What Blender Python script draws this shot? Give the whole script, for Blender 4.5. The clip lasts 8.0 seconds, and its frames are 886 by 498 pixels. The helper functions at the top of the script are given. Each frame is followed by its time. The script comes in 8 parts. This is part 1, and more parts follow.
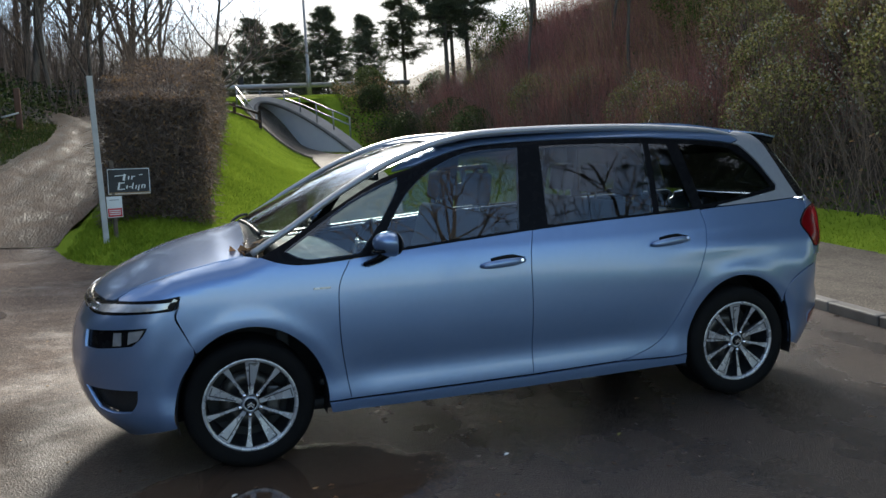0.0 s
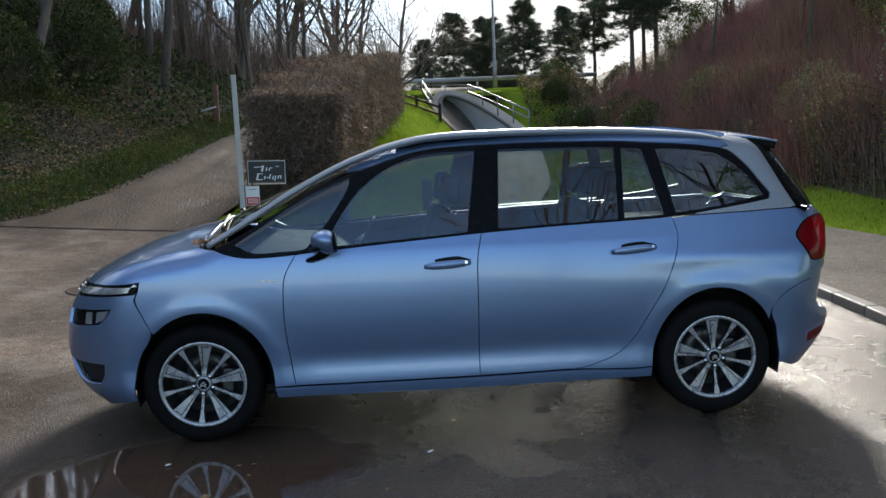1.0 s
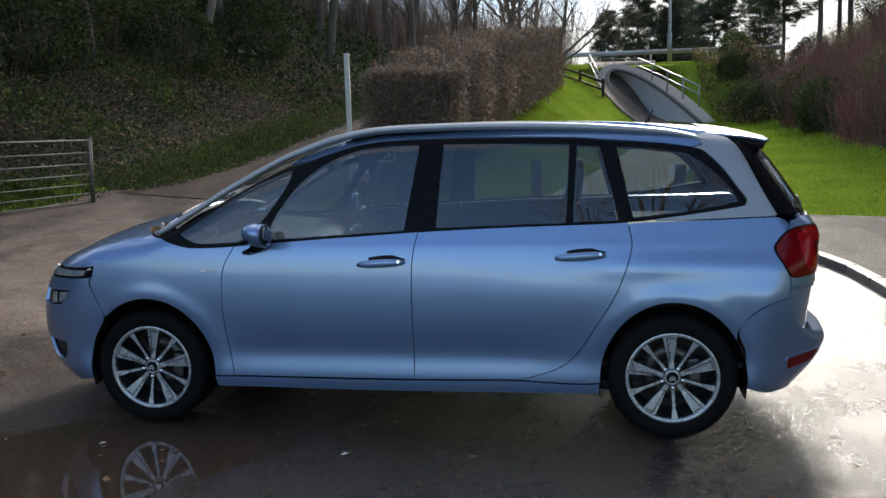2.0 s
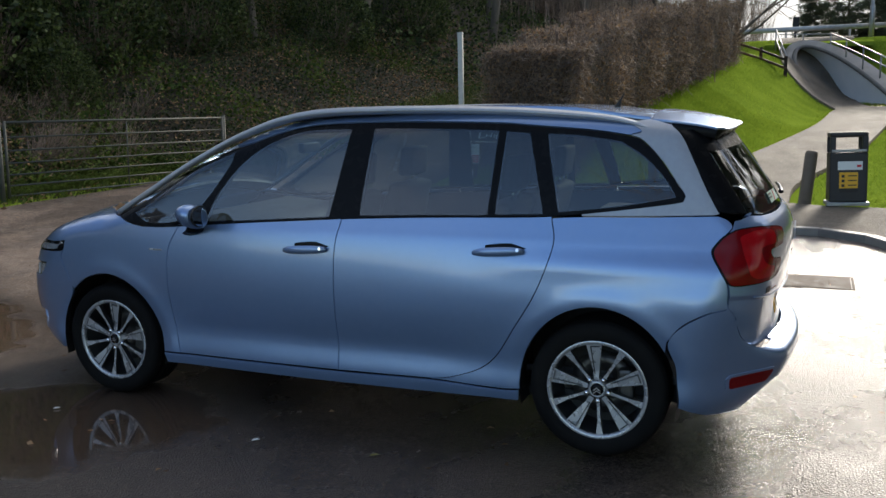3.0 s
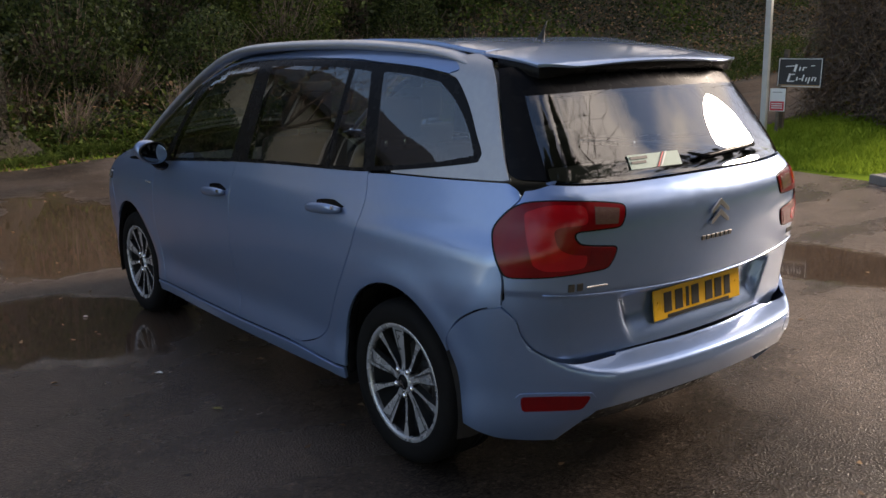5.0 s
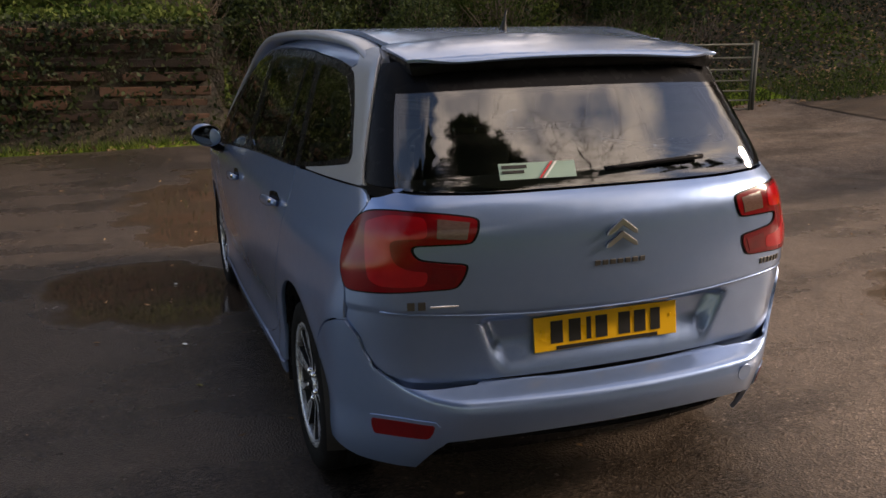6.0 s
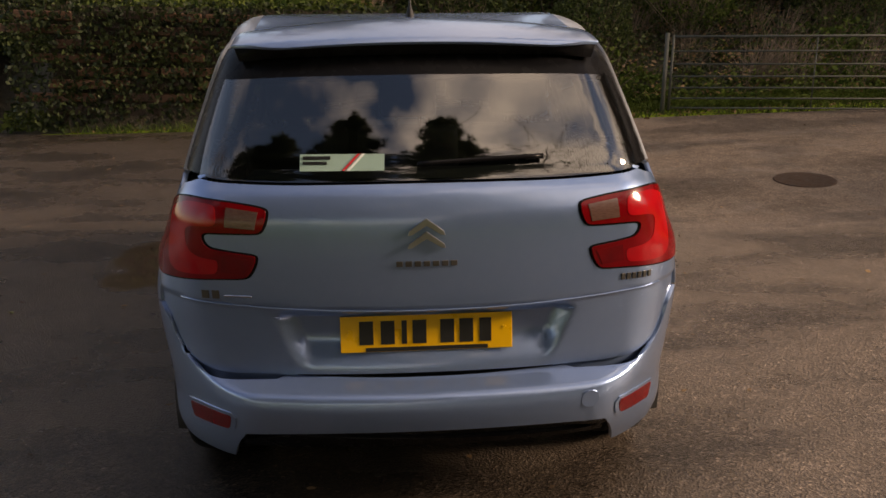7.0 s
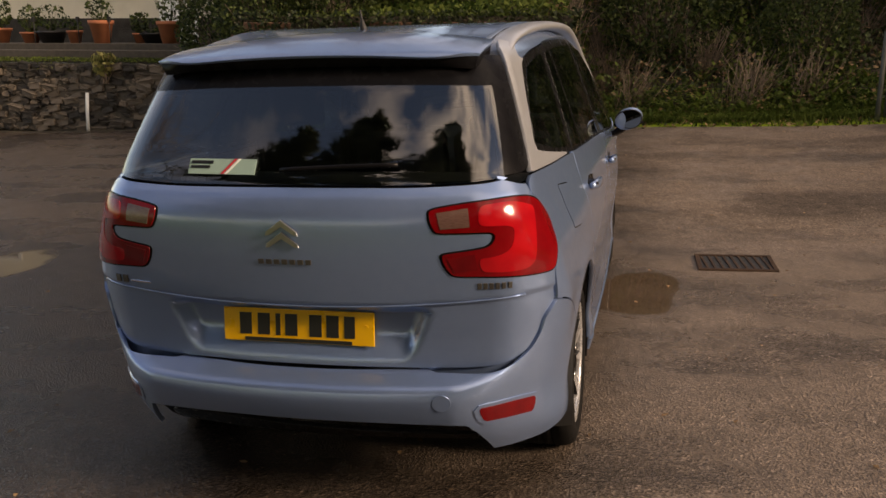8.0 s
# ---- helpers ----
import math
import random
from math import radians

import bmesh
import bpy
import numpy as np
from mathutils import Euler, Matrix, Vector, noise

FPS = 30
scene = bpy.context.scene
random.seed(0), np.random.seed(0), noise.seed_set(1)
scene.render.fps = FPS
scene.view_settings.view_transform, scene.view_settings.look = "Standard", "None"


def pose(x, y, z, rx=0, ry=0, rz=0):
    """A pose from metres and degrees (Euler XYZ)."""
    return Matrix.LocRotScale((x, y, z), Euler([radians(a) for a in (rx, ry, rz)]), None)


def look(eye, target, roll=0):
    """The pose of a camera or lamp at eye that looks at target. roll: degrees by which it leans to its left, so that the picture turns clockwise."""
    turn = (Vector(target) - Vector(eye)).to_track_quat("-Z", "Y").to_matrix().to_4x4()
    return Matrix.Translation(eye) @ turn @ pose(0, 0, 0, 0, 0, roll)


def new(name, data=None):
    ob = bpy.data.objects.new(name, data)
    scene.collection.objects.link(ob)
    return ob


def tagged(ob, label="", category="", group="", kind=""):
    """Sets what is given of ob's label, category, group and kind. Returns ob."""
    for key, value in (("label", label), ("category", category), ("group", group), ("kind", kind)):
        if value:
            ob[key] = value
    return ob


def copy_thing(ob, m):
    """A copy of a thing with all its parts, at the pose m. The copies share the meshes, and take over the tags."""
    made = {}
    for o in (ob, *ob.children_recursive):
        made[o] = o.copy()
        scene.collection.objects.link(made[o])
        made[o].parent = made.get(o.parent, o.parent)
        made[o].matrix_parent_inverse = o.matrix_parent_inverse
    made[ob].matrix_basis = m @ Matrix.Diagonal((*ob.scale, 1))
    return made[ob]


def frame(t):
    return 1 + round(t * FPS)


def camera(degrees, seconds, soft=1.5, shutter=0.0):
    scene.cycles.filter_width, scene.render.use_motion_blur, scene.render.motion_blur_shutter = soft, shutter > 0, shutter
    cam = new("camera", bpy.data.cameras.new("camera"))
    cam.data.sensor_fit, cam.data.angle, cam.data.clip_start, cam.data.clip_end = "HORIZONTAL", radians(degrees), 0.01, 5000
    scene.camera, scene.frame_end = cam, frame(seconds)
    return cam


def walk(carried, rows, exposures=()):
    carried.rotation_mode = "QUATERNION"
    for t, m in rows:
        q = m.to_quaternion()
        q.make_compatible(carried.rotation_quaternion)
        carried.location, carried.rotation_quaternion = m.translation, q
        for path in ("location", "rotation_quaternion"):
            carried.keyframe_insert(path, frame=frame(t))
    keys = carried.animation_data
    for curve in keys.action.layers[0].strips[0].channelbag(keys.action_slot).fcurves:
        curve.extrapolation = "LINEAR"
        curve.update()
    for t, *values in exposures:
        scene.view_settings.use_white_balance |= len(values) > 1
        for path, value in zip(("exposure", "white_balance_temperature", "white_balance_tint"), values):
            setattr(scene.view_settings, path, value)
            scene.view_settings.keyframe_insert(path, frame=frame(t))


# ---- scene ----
cam = camera(53.8, 8.0)
PATH = [
    (0, (-1.738, -5.181, 1.448), (-1.145, -3.28, 1.262), -3.2),
    (0.5, (-1.07, -5.358, 1.407), (-0.709, -3.401, 1.213), -2.8),
    (1, (-0.378, -5.556, 1.439), (-0.256, -3.568, 1.257), -2.3),
    (1.5, (0.279, -5.56, 1.501), (0.183, -3.573, 1.299), -1.8),
    (1.7, (0.556, -5.475, 1.513), (0.372, -3.495, 1.295), -1.5),
    (3, (2.235, -4.721, 1.533), (1.493, -2.884, 1.26), -0.4),
    (3.5, (2.812, -4.337, 1.54), (1.842, -2.615, 1.237), -0.1),
    (4, (3.271, -3.855, 1.531), (2.088, -2.28, 1.189), -0.2),
    (4.5, (3.754, -3.308, 1.507), (2.373, -1.904, 1.157), 0.0),
    (4.7, (3.872, -3.062, 1.495), (2.435, -1.72, 1.128), -0.0),
    (5.8, (4.449, -1.671, 1.535), (2.655, -0.901, 1.103), 0.1),
    (6, (4.514, -1.413, 1.545), (2.68, -0.744, 1.111), 0.5),
    (6.5, (4.676, -0.746, 1.563), (2.766, -0.355, 1.117), 0.3),
    (7, (4.667, -0.149, 1.559), (2.729, 0.008, 1.092), 1.1),
    (7.5, (4.719, 0.498, 1.589), (2.779, 0.354, 1.124), 0.6),
    (8, (4.685, 1.083, 1.607), (2.792, 0.64, 1.138), 0.1),
]
EXPOSURES = [(0, 1.0, 6350, 9), (1.5, 1.05, 6300, 10), (3.0, 0.97, 6450, 10), (4.5, 1.02, 7100, 17), (6.0, 0.9, 7900, 21), (7.0, 0.72, 9100, 23), (8.0, 0.68, 9200, 23)]
walk(cam, [(t, look(eye, target, roll)) for t, eye, target, roll in PATH], EXPOSURES)

# ---- world, sun ----
SUN_AZ, SUN_EL = radians(11), radians(24)          # from +Y towards +X
world = bpy.data.worlds.new("world")
scene.world = world
world.use_nodes = True
wn, wl = world.node_tree.nodes, world.node_tree.links
wn.clear()
w_out = wn.new("ShaderNodeOutputWorld")
w_bg = wn.new("ShaderNodeBackground")
w_sky = wn.new("ShaderNodeTexSky")
w_sky.sky_type = "NISHITA"
w_sky.sun_disc = False
w_sky.sun_elevation = SUN_EL
w_sky.sun_rotation = SUN_AZ
w_sky.dust_density = 0.3
w_sky.ozone_density = 2.5
w_co = wn.new("ShaderNodeTexCoord")
w_map = wn.new("ShaderNodeMapping")
w_map.inputs["Scale"].default_value = (1.0, 1.0, 1.7)
w_map.inputs["Location"].default_value = (4.11, 2.13, 6.9)
w_noise = wn.new("ShaderNodeTexNoise")
w_noise.inputs["Scale"].default_value = 2.0
w_noise.inputs["Detail"].default_value = 6.0
w_ramp = wn.new("ShaderNodeValToRGB")
w_ramp.color_ramp.elements[0].position, w_ramp.color_ramp.elements[1].position = 0.44, 0.57
w_mix = wn.new("ShaderNodeMixRGB")
# cloud is duller towards the horizon
w_low = wn.new("ShaderNodeValToRGB")
w_low.color_ramp.elements[0].position, w_low.color_ramp.elements[1].position = 0.02, 0.42
w_low.color_ramp.elements[0].color, w_low.color_ramp.elements[1].color = (0.32, 0.31, 0.295, 1), (1, 0.965, 0.91, 1)
w_gain = wn.new("ShaderNodeMixRGB")
w_gain.blend_type = "MULTIPLY"
w_gain.inputs[0].default_value = 1.0
w_gain.inputs[2].default_value = (9.5, 9.5, 9.5, 1)
wl.new(w_co.outputs["Generated"], w_map.inputs["Vector"])
wl.new(w_map.outputs["Vector"], w_noise.inputs["Vector"])
wl.new(w_noise.outputs["Fac"], w_ramp.inputs["Fac"])
# broken cloud lies to the north and east; the southern sky is clear blue
w_sep = wn.new("ShaderNodeSeparateXYZ")
w_lean = wn.new("ShaderNodeMath")
w_lean.operation = "MULTIPLY_ADD"
w_lean.inputs[1].default_value = 0.45
w_side = wn.new("ShaderNodeMapRange")
w_side.interpolation_type = "SMOOTHSTEP"
w_side.inputs["From Min"].default_value, w_side.inputs["From Max"].default_value = -0.45, 0.25
w_side.inputs["To Min"].default_value, w_side.inputs["To Max"].default_value = 0.15, 1.0
w_cover = wn.new("ShaderNodeMath")
w_cover.operation = "MULTIPLY"
wl.new(w_co.outputs["Generated"], w_sep.inputs[0])
wl.new(w_sep.outputs["Z"], w_low.inputs["Fac"])
wl.new(w_low.outputs["Color"], w_gain.inputs[1])
wl.new(w_gain.outputs["Color"], w_mix.inputs[2])
wl.new(w_sep.outputs["X"], w_lean.inputs[0])
wl.new(w_sep.outputs["Y"], w_lean.inputs[2])
wl.new(w_lean.outputs[0], w_side.inputs["Value"])
wl.new(w_ramp.outputs["Color"], w_cover.inputs[0])
wl.new(w_side.outputs["Result"], w_cover.inputs[1])
wl.new(w_cover.outputs[0], w_mix.inputs[0])
wl.new(w_sky.outputs["Color"], w_mix.inputs[1])
wl.new(w_mix.outputs["Color"], w_bg.inputs["Color"])
w_bg.inputs["Strength"].default_value = 0.13
wl.new(w_bg.outputs["Background"], w_out.inputs["Surface"])

sun = new("sun", bpy.data.lights.new("sun", "SUN"))
sun.data.energy, sun.data.angle, sun.data.color = 3.2, radians(12), (1.0, 0.91, 0.78)
sun.matrix_world = look((0, 0, 60), (-60 * math.sin(SUN_AZ) / math.tan(SUN_EL), -60 * math.cos(SUN_AZ) / math.tan(SUN_EL), 0))


# ---- materials ----
def nodes_of(name):
    m = bpy.data.materials.new(name)
    m.use_nodes = True
    n, l = m.node_tree.nodes, m.node_tree.links
    return m, n, l, n["Principled BSDF"]


def surface(name, c1, c2, scale=8.0, rough=(0.5, 0.8), bump=0.15, fine=60.0, metal=0.0, coat=0.0, spec=0.5,
            island=0.0, objrand=0.0, big=0.6, stretch=(1, 1, 1), depth=0.01, translucent=0.0, alpha_tint=None):
    """Two tones mixed by noise at two scales, with fine relief; island / objrand vary the tone piece by piece."""
    m, n, l, p = nodes_of(name)
    geo = n.new("ShaderNodeNewGeometry")
    mp = n.new("ShaderNodeMapping")
    mp.inputs["Scale"].default_value = stretch
    l.new(geo.outputs["Position"], mp.inputs["Vector"])
    a, b, f = (n.new("ShaderNodeTexNoise") for _ in range(3))
    a.inputs["Scale"].default_value, a.inputs["Detail"].default_value = scale, 6
    b.inputs["Scale"].default_value, b.inputs["Detail"].default_value = big, 4
    f.inputs["Scale"].default_value, f.inputs["Detail"].default_value = fine, 4
    for t in (a, b, f):
        l.new(mp.outputs["Vector"], t.inputs["Vector"])
    add = n.new("ShaderNodeMath")
    add.operation = "MULTIPLY_ADD"
    add.inputs[1].default_value = 0.55
    l.new(a.outputs["Fac"], add.inputs[0])
    half = n.new("ShaderNodeMath")
    half.operation = "MULTIPLY"
    half.inputs[1].default_value = 0.45
    l.new(b.outputs["Fac"], half.inputs[0])
    l.new(half.outputs[0], add.inputs[2])
    value = add.outputs[0]
    for amount, socket in ((island, geo.outputs["Random Per Island"]), (objrand, None)):
        if amount:
            if socket is None:
                socket = n.new("ShaderNodeObjectInfo").outputs["Random"]
            k = n.new("ShaderNodeMath")
            k.operation = "MULTIPLY_ADD"
            k.inputs[1].default_value, k.inputs[2].default_value = amount, -amount / 2
            l.new(socket, k.inputs[0])
            s = n.new("ShaderNodeMath")
            s.operation = "ADD"
            l.new(k.outputs[0], s.inputs[0])
            l.new(value, s.inputs[1])
            value = s.outputs[0]
    r = n.new("ShaderNodeValToRGB")
    r.color_ramp.elements[0].position, r.color_ramp.elements[1].position = 0.32, 0.68
    r.color_ramp.elements[0].color, r.color_ramp.elements[1].color = (*c1, 1), (*c2, 1)
    l.new(value, r.inputs["Fac"])
    l.new(r.outputs["Color"], p.inputs["Base Color"])
    rr = n.new("ShaderNodeMapRange")
    rr.inputs["From Min"].default_value, rr.inputs["From Max"].default_value = 0.3, 0.7
    rr.inputs["To Min"].default_value, rr.inputs["To Max"].default_value = rough
    l.new(a.outputs["Fac"], rr.inputs["Value"])
    l.new(rr.outputs["Result"], p.inputs["Roughness"])
    if bump:
        bm = n.new("ShaderNodeBump")
        bm.inputs["Strength"].default_value, bm.inputs["Distance"].default_value = bump, depth
        l.new(f.outputs["Fac"], bm.inputs["Height"])
        l.new(bm.outputs["Normal"], p.inputs["Normal"])
    p.inputs["Metallic"].default_value = metal
    p.inputs["Coat Weight"].default_value = coat
    p.inputs["Coat Roughness"].default_value = 0.10 if metal and coat else 0.04
    p.inputs["Specular IOR Level"].default_value = spec
    if translucent:
        tr = n.new("ShaderNodeBsdfTranslucent")
        mx = n.new("ShaderNodeMixShader")
        mx.inputs[0].default_value = translucent
        l.new(r.outputs["Color"], tr.inputs["Color"])
        l.new(p.outputs["BSDF"], mx.inputs[1])
        l.new(tr.outputs["BSDF"], mx.inputs[2])
        l.new(mx.outputs[0], n["Material Output"].inputs["Surface"])
    return m


def pane_glass(name, tint, mirror=0.10):
    m, n, l, p = nodes_of(name)
    n.remove(p)
    tr, gl, mx = n.new("ShaderNodeBsdfTransparent"), n.new("ShaderNodeBsdfGlossy"), n.new("ShaderNodeMixShader")
    tr.inputs["Color"].default_value = (*tint, 1)
    gl.inputs["Roughness"].default_value = 0.01
    lw = n.new("ShaderNodeLayerWeight")
    po, ma = n.new("ShaderNodeMath"), n.new("ShaderNodeMath")
    po.operation, ma.operation = "POWER", "MULTIPLY_ADD"
    po.inputs[1].default_value = 4.0
    ma.inputs[1].default_value, ma.inputs[2].default_value = 0.90, mirror
    l.new(lw.outputs["Facing"], po.inputs[0])
    l.new(po.outputs[0], ma.inputs[0])
    l.new(ma.outputs[0], mx.inputs[0])
    l.new(tr.outputs[0], mx.inputs[1])
    l.new(gl.outputs[0], mx.inputs[2])
    l.new(mx.outputs[0], n["Material Output"].inputs["Surface"])
    return m


def wet_asphalt(name, dark, light, puddles, damp_range=(0.40, 0.20), film=1.0):
    """Wet macadam: aggregate relief and gloss, smooth film of water in shallow puddles (x, y, rx, ry)."""
    m, n, l, p = nodes_of(name)
    geo = n.new("ShaderNodeNewGeometry")
    pos = geo.outputs["Position"]

    def noise_tex(scale, detail=5, rough=0.6):
        t = n.new("ShaderNodeTexNoise")
        t.inputs["Scale"].default_value, t.inputs["Detail"].default_value, t.inputs["Roughness"].default_value = scale, detail, rough
        l.new(pos, t.inputs["Vector"])
        return t.outputs["Fac"]

    def math_node(op, a, b=None, c=None, clamp=False):
        k = n.new("ShaderNodeMath")
        k.operation, k.use_clamp = op, clamp
        for i, v in enumerate((a, b, c)):
            if v is None:
                continue
            if isinstance(v, (int, float)):
                k.inputs[i].default_value = v
            else:
                l.new(v, k.inputs[i])
        return k.outputs[0]

    sep = n.new("ShaderNodeSeparateXYZ")
    l.new(pos, sep.inputs[0])
    warp = noise_tex(0.9, 4)
    water = None
    for x, y, rx, ry in puddles:
        dx = math_node("MULTIPLY", math_node("SUBTRACT", sep.outputs[0], x), 1 / rx)
        dy = math_node("MULTIPLY", math_node("SUBTRACT", sep.outputs[1], y), 1 / ry)
        d = math_node("ADD", math_node("MULTIPLY", dx, dx), math_node("MULTIPLY", dy, dy))
        d = math_node("ADD", d, math_node("MULTIPLY_ADD", warp, 3.2, -1.6))
        w = math_node("MULTIPLY_ADD", d, -2.2, 2.6, clamp=True)
        water = w if water is None else math_node("MAXIMUM", water, w)
    loose = math_node("MULTIPLY_ADD", noise_tex(0.55, 5), 9.0, -5.6, clamp=True)
    water = math_node("MAXIMUM", water, math_node("MULTIPLY", loose, 0.12 * film)) if water is not None else loose
    grain = n.new("ShaderNodeTexVoronoi")
    grain.inputs["Scale"].default_value = 95
    l.new(pos, grain.inputs["Vector"])
    tone = n.new("ShaderNodeValToRGB")
    tone.color_ramp.elements[0].position, tone.color_ramp.elements[1].position = 0.22, 0.75
    tone.color_ramp.elements[0].color, tone.color_ramp.elements[1].color = (*dark, 1), (*light, 1)
    stretch = n.new("ShaderNodeMapping")
    stretch.inputs["Scale"].default_value = (1.9, 0.5, 1.0)
    l.new(pos, stretch.inputs["Vector"])
    streak = n.new("ShaderNodeTexNoise")
    streak.inputs["Scale"].default_value, streak.inputs["Detail"].default_value = 1.0, 5
    l.new(stretch.outputs["Vector"], streak.inputs["Vector"])
    blend = math_node("ADD", math_node("MULTIPLY", noise_tex(0.7, 7, 0.65), 0.5), math_node("MULTIPLY", streak.outputs["Fac"], 0.5))
    wet = math_node("MULTIPLY_ADD", blend, 9.0, -4.2, clamp=True)
    dry = math_node("SUBTRACT", 1.0, wet)
    l.new(math_node("ADD", math_node("MULTIPLY", dry, 0.24), math_node("ADD", math_node("MULTIPLY", noise_tex(9, 4), 0.36), math_node("MULTIPLY", noise_tex(60, 3), 0.40))), tone.inputs["Fac"])
    stone = n.new("ShaderNodeMixRGB")
    stone.blend_type = "MULTIPLY"
    stone.inputs[0].default_value = 1.0
    l.new(tone.outputs["Color"], stone.inputs[1])
    pick = n.new("ShaderNodeSeparateXYZ")
    l.new(grain.outputs["Color"], pick.inputs[0])
    # chippings lighter on the sunlit far half of the car park; shade under and beside the car is put into the darker
    # binder, with a few bright chips
    worn_lit = math_node("MULTIPLY_ADD", math_node("ADD", sep.outputs[1], math_node("MULTIPLY_ADD", warp, 1.0, -0.5)), 1.1, -0.50, clamp=True) if film else 0.6
    chips = math_node("MULTIPLY_ADD", pick.outputs[0], 12.0, -11.3, clamp=True)
    shade = math_node("ADD", math_node("MULTIPLY_ADD", pick.outputs[1], 0.55, 0.45), math_node("MULTIPLY", chips, 1.3))
    shade = math_node("MULTIPLY", shade, math_node("MULTIPLY_ADD", worn_lit, 1.10, 0.68))
    l.new(shade, stone.inputs[2])
    mud = n.new("ShaderNodeMixRGB")
    mud.inputs[2].default_value = (0.070, 0.047, 0.032, 1)
    l.new(math_node("MULTIPLY", water, 0.8), mud.inputs[0])
    l.new(stone.outputs["Color"], mud.inputs[1])
    l.new(mud.outputs["Color"], p.inputs["Base Color"])
    silt = math_node("MULTIPLY", math_node("MULTIPLY_ADD", sep.outputs[0], -0.8, -1.2, clamp=True), math_node("MULTIPLY_ADD", sep.outputs[1], 0.6, 0.9, clamp=True))
    silt = math_node("MULTIPLY", math_node("MULTIPLY", silt, math_node("MULTIPLY_ADD", noise_tex(1.3, 6), 3.0, -0.60, clamp=True)), film)
    silt = math_node("MULTIPLY", silt, math_node("SUBTRACT", 1.0, water))
    damp = math_node("SUBTRACT", math_node("MULTIPLY_ADD", noise_tex(2.2, 5), *damp_range), math_node("MULTIPLY", wet, 0.12 * film))
    rough = math_node("MULTIPLY", math_node("MULTIPLY_ADD", silt, 0.55, damp), math_node("SUBTRACT", 1.0, math_node("MULTIPLY", water, 0.86)))
    l.new(math_node("MAXIMUM", rough, 0.03), p.inputs["Roughness"])
    b = n.new("ShaderNodeBump")
    b.inputs["Distance"].default_value = 0.014
    l.new(math_node("MULTIPLY_ADD", water, -0.44, 0.45), b.inputs["Strength"])
    l.new(math_node("ADD", math_node("MULTIPLY", grain.outputs["Distance"], 0.8), noise_tex(140, 2)), b.inputs["Height"])
    level = n.new("ShaderNodeMix")
    level.data_type = "VECTOR"
    level.inputs[5].default_value = (0, 0, 1)
    l.new(water, level.inputs[0])
    l.new(b.outputs["Normal"], level.inputs[4])
    l.new(level.outputs[1], p.inputs["Normal"])
    gloss = math_node("ADD", 0.10 + 0.32 * film, math_node("MULTIPLY", math_node("MAXIMUM", water, math_node("MULTIPLY", wet, 0.5)), 0.25 * film))
    gloss = math_node("MULTIPLY", gloss, math_node("MULTIPLY_ADD", worn_lit, 0.35, 0.65))
    l.new(math_node("MULTIPLY", gloss, math_node("MULTIPLY_ADD", silt, -0.8, 1.0)), p.inputs["Specular IOR Level"])
    return m


M_PAINT = surface("blue_metallic_paint", (0.168, 0.258, 0.440), (0.184, 0.274, 0.458), 30, (0.28, 0.34), 0.0, 900, metal=0.62, coat=1.0, big=3)
M_BOW = surface("satin_grey_lacquer", (0.29, 0.305, 0.335), (0.34, 0.355, 0.385), 40, (0.32, 0.40), 0.0, 500, metal=0.35, coat=0.4)
M_BLACK = surface("gloss_black_trim", (0.005, 0.005, 0.006), (0.008, 0.008, 0.009), 20, (0.22, 0.3), 0.0, spec=0.07)
M_PLASTIC = surface("matt_black_plastic", (0.010, 0.010, 0.011), (0.018, 0.018, 0.018), 30, (0.5, 0.7), 0.2, 300)
M_RUBBER = surface("tyre_rubber", (0.005, 0.005, 0.0055), (0.013, 0.0125, 0.012), 9, (0.6, 0.85), 0.2, 200, spec=0.06)
M_ALLOY = surface("machined_alloy", (0.38, 0.39, 0.41), (0.48, 0.49, 0.51), 20, (0.22, 0.34), 0.02, 300, metal=0.6)
M_GUN = surface("dark_grey_wheel_paint", (0.035, 0.037, 0.04), (0.05, 0.052, 0.055), 20, (0.3, 0.45), 0.0, metal=0.4)
M_CHROME = surface("chrome", (0.78, 0.78, 0.79), (0.85, 0.85, 0.86), 20, (0.04, 0.1), 0.0, metal=1.0)
M_BADGE = surface("dulled_chrome", (0.36, 0.36, 0.37), (0.46, 0.46, 0.47), 30, (0.26, 0.36), 0.0, metal=1.0)
M_MIRROR = surface("silvered_mirror", (0.26, 0.27, 0.28), (0.32, 0.33, 0.34), 20, (0.02, 0.05), 0.0, metal=1.0)
M_STEEL = surface("brake_steel", (0.07, 0.067, 0.064), (0.14, 0.134, 0.128), 12, (0.35, 0.5), 0.1, 120, metal=0.8)
M_RED = surface("red_lamp_lens", (0.10, 0.0015, 0.003), (0.21, 0.003, 0.006), 9, (0.13, 0.20), 0.0, spec=0.28)
M_GLOW = surface("bright_red_lamp_inner", (0.27, 0.004, 0.008), (0.42, 0.008, 0.012), 16, (0.08, 0.16), 0.0, spec=0.3)
M_DEEPRED = surface("dark_red_lamp_lens", (0.09, 0.002, 0.004), (0.16, 0.003, 0.005), 14, (0.10, 0.16), 0.0, spec=0.3)
M_CLEARLENS = surface("clear_ribbed_lens", (0.075, 0.034, 0.028), (0.13, 0.075, 0.062), 60, (0.12, 0.2), 0.1, 150, coat=0.4, stretch=(1, 1, 8))
M_LENS = surface("headlamp_lens", (0.30, 0.315, 0.34), (0.48, 0.50, 0.53), 25, (0.08, 0.2), 0.1, 120, metal=0.5, coat=1.0)
M_GLASS = pane_glass("window_glass", (0.40, 0.48, 0.50), 0.12)
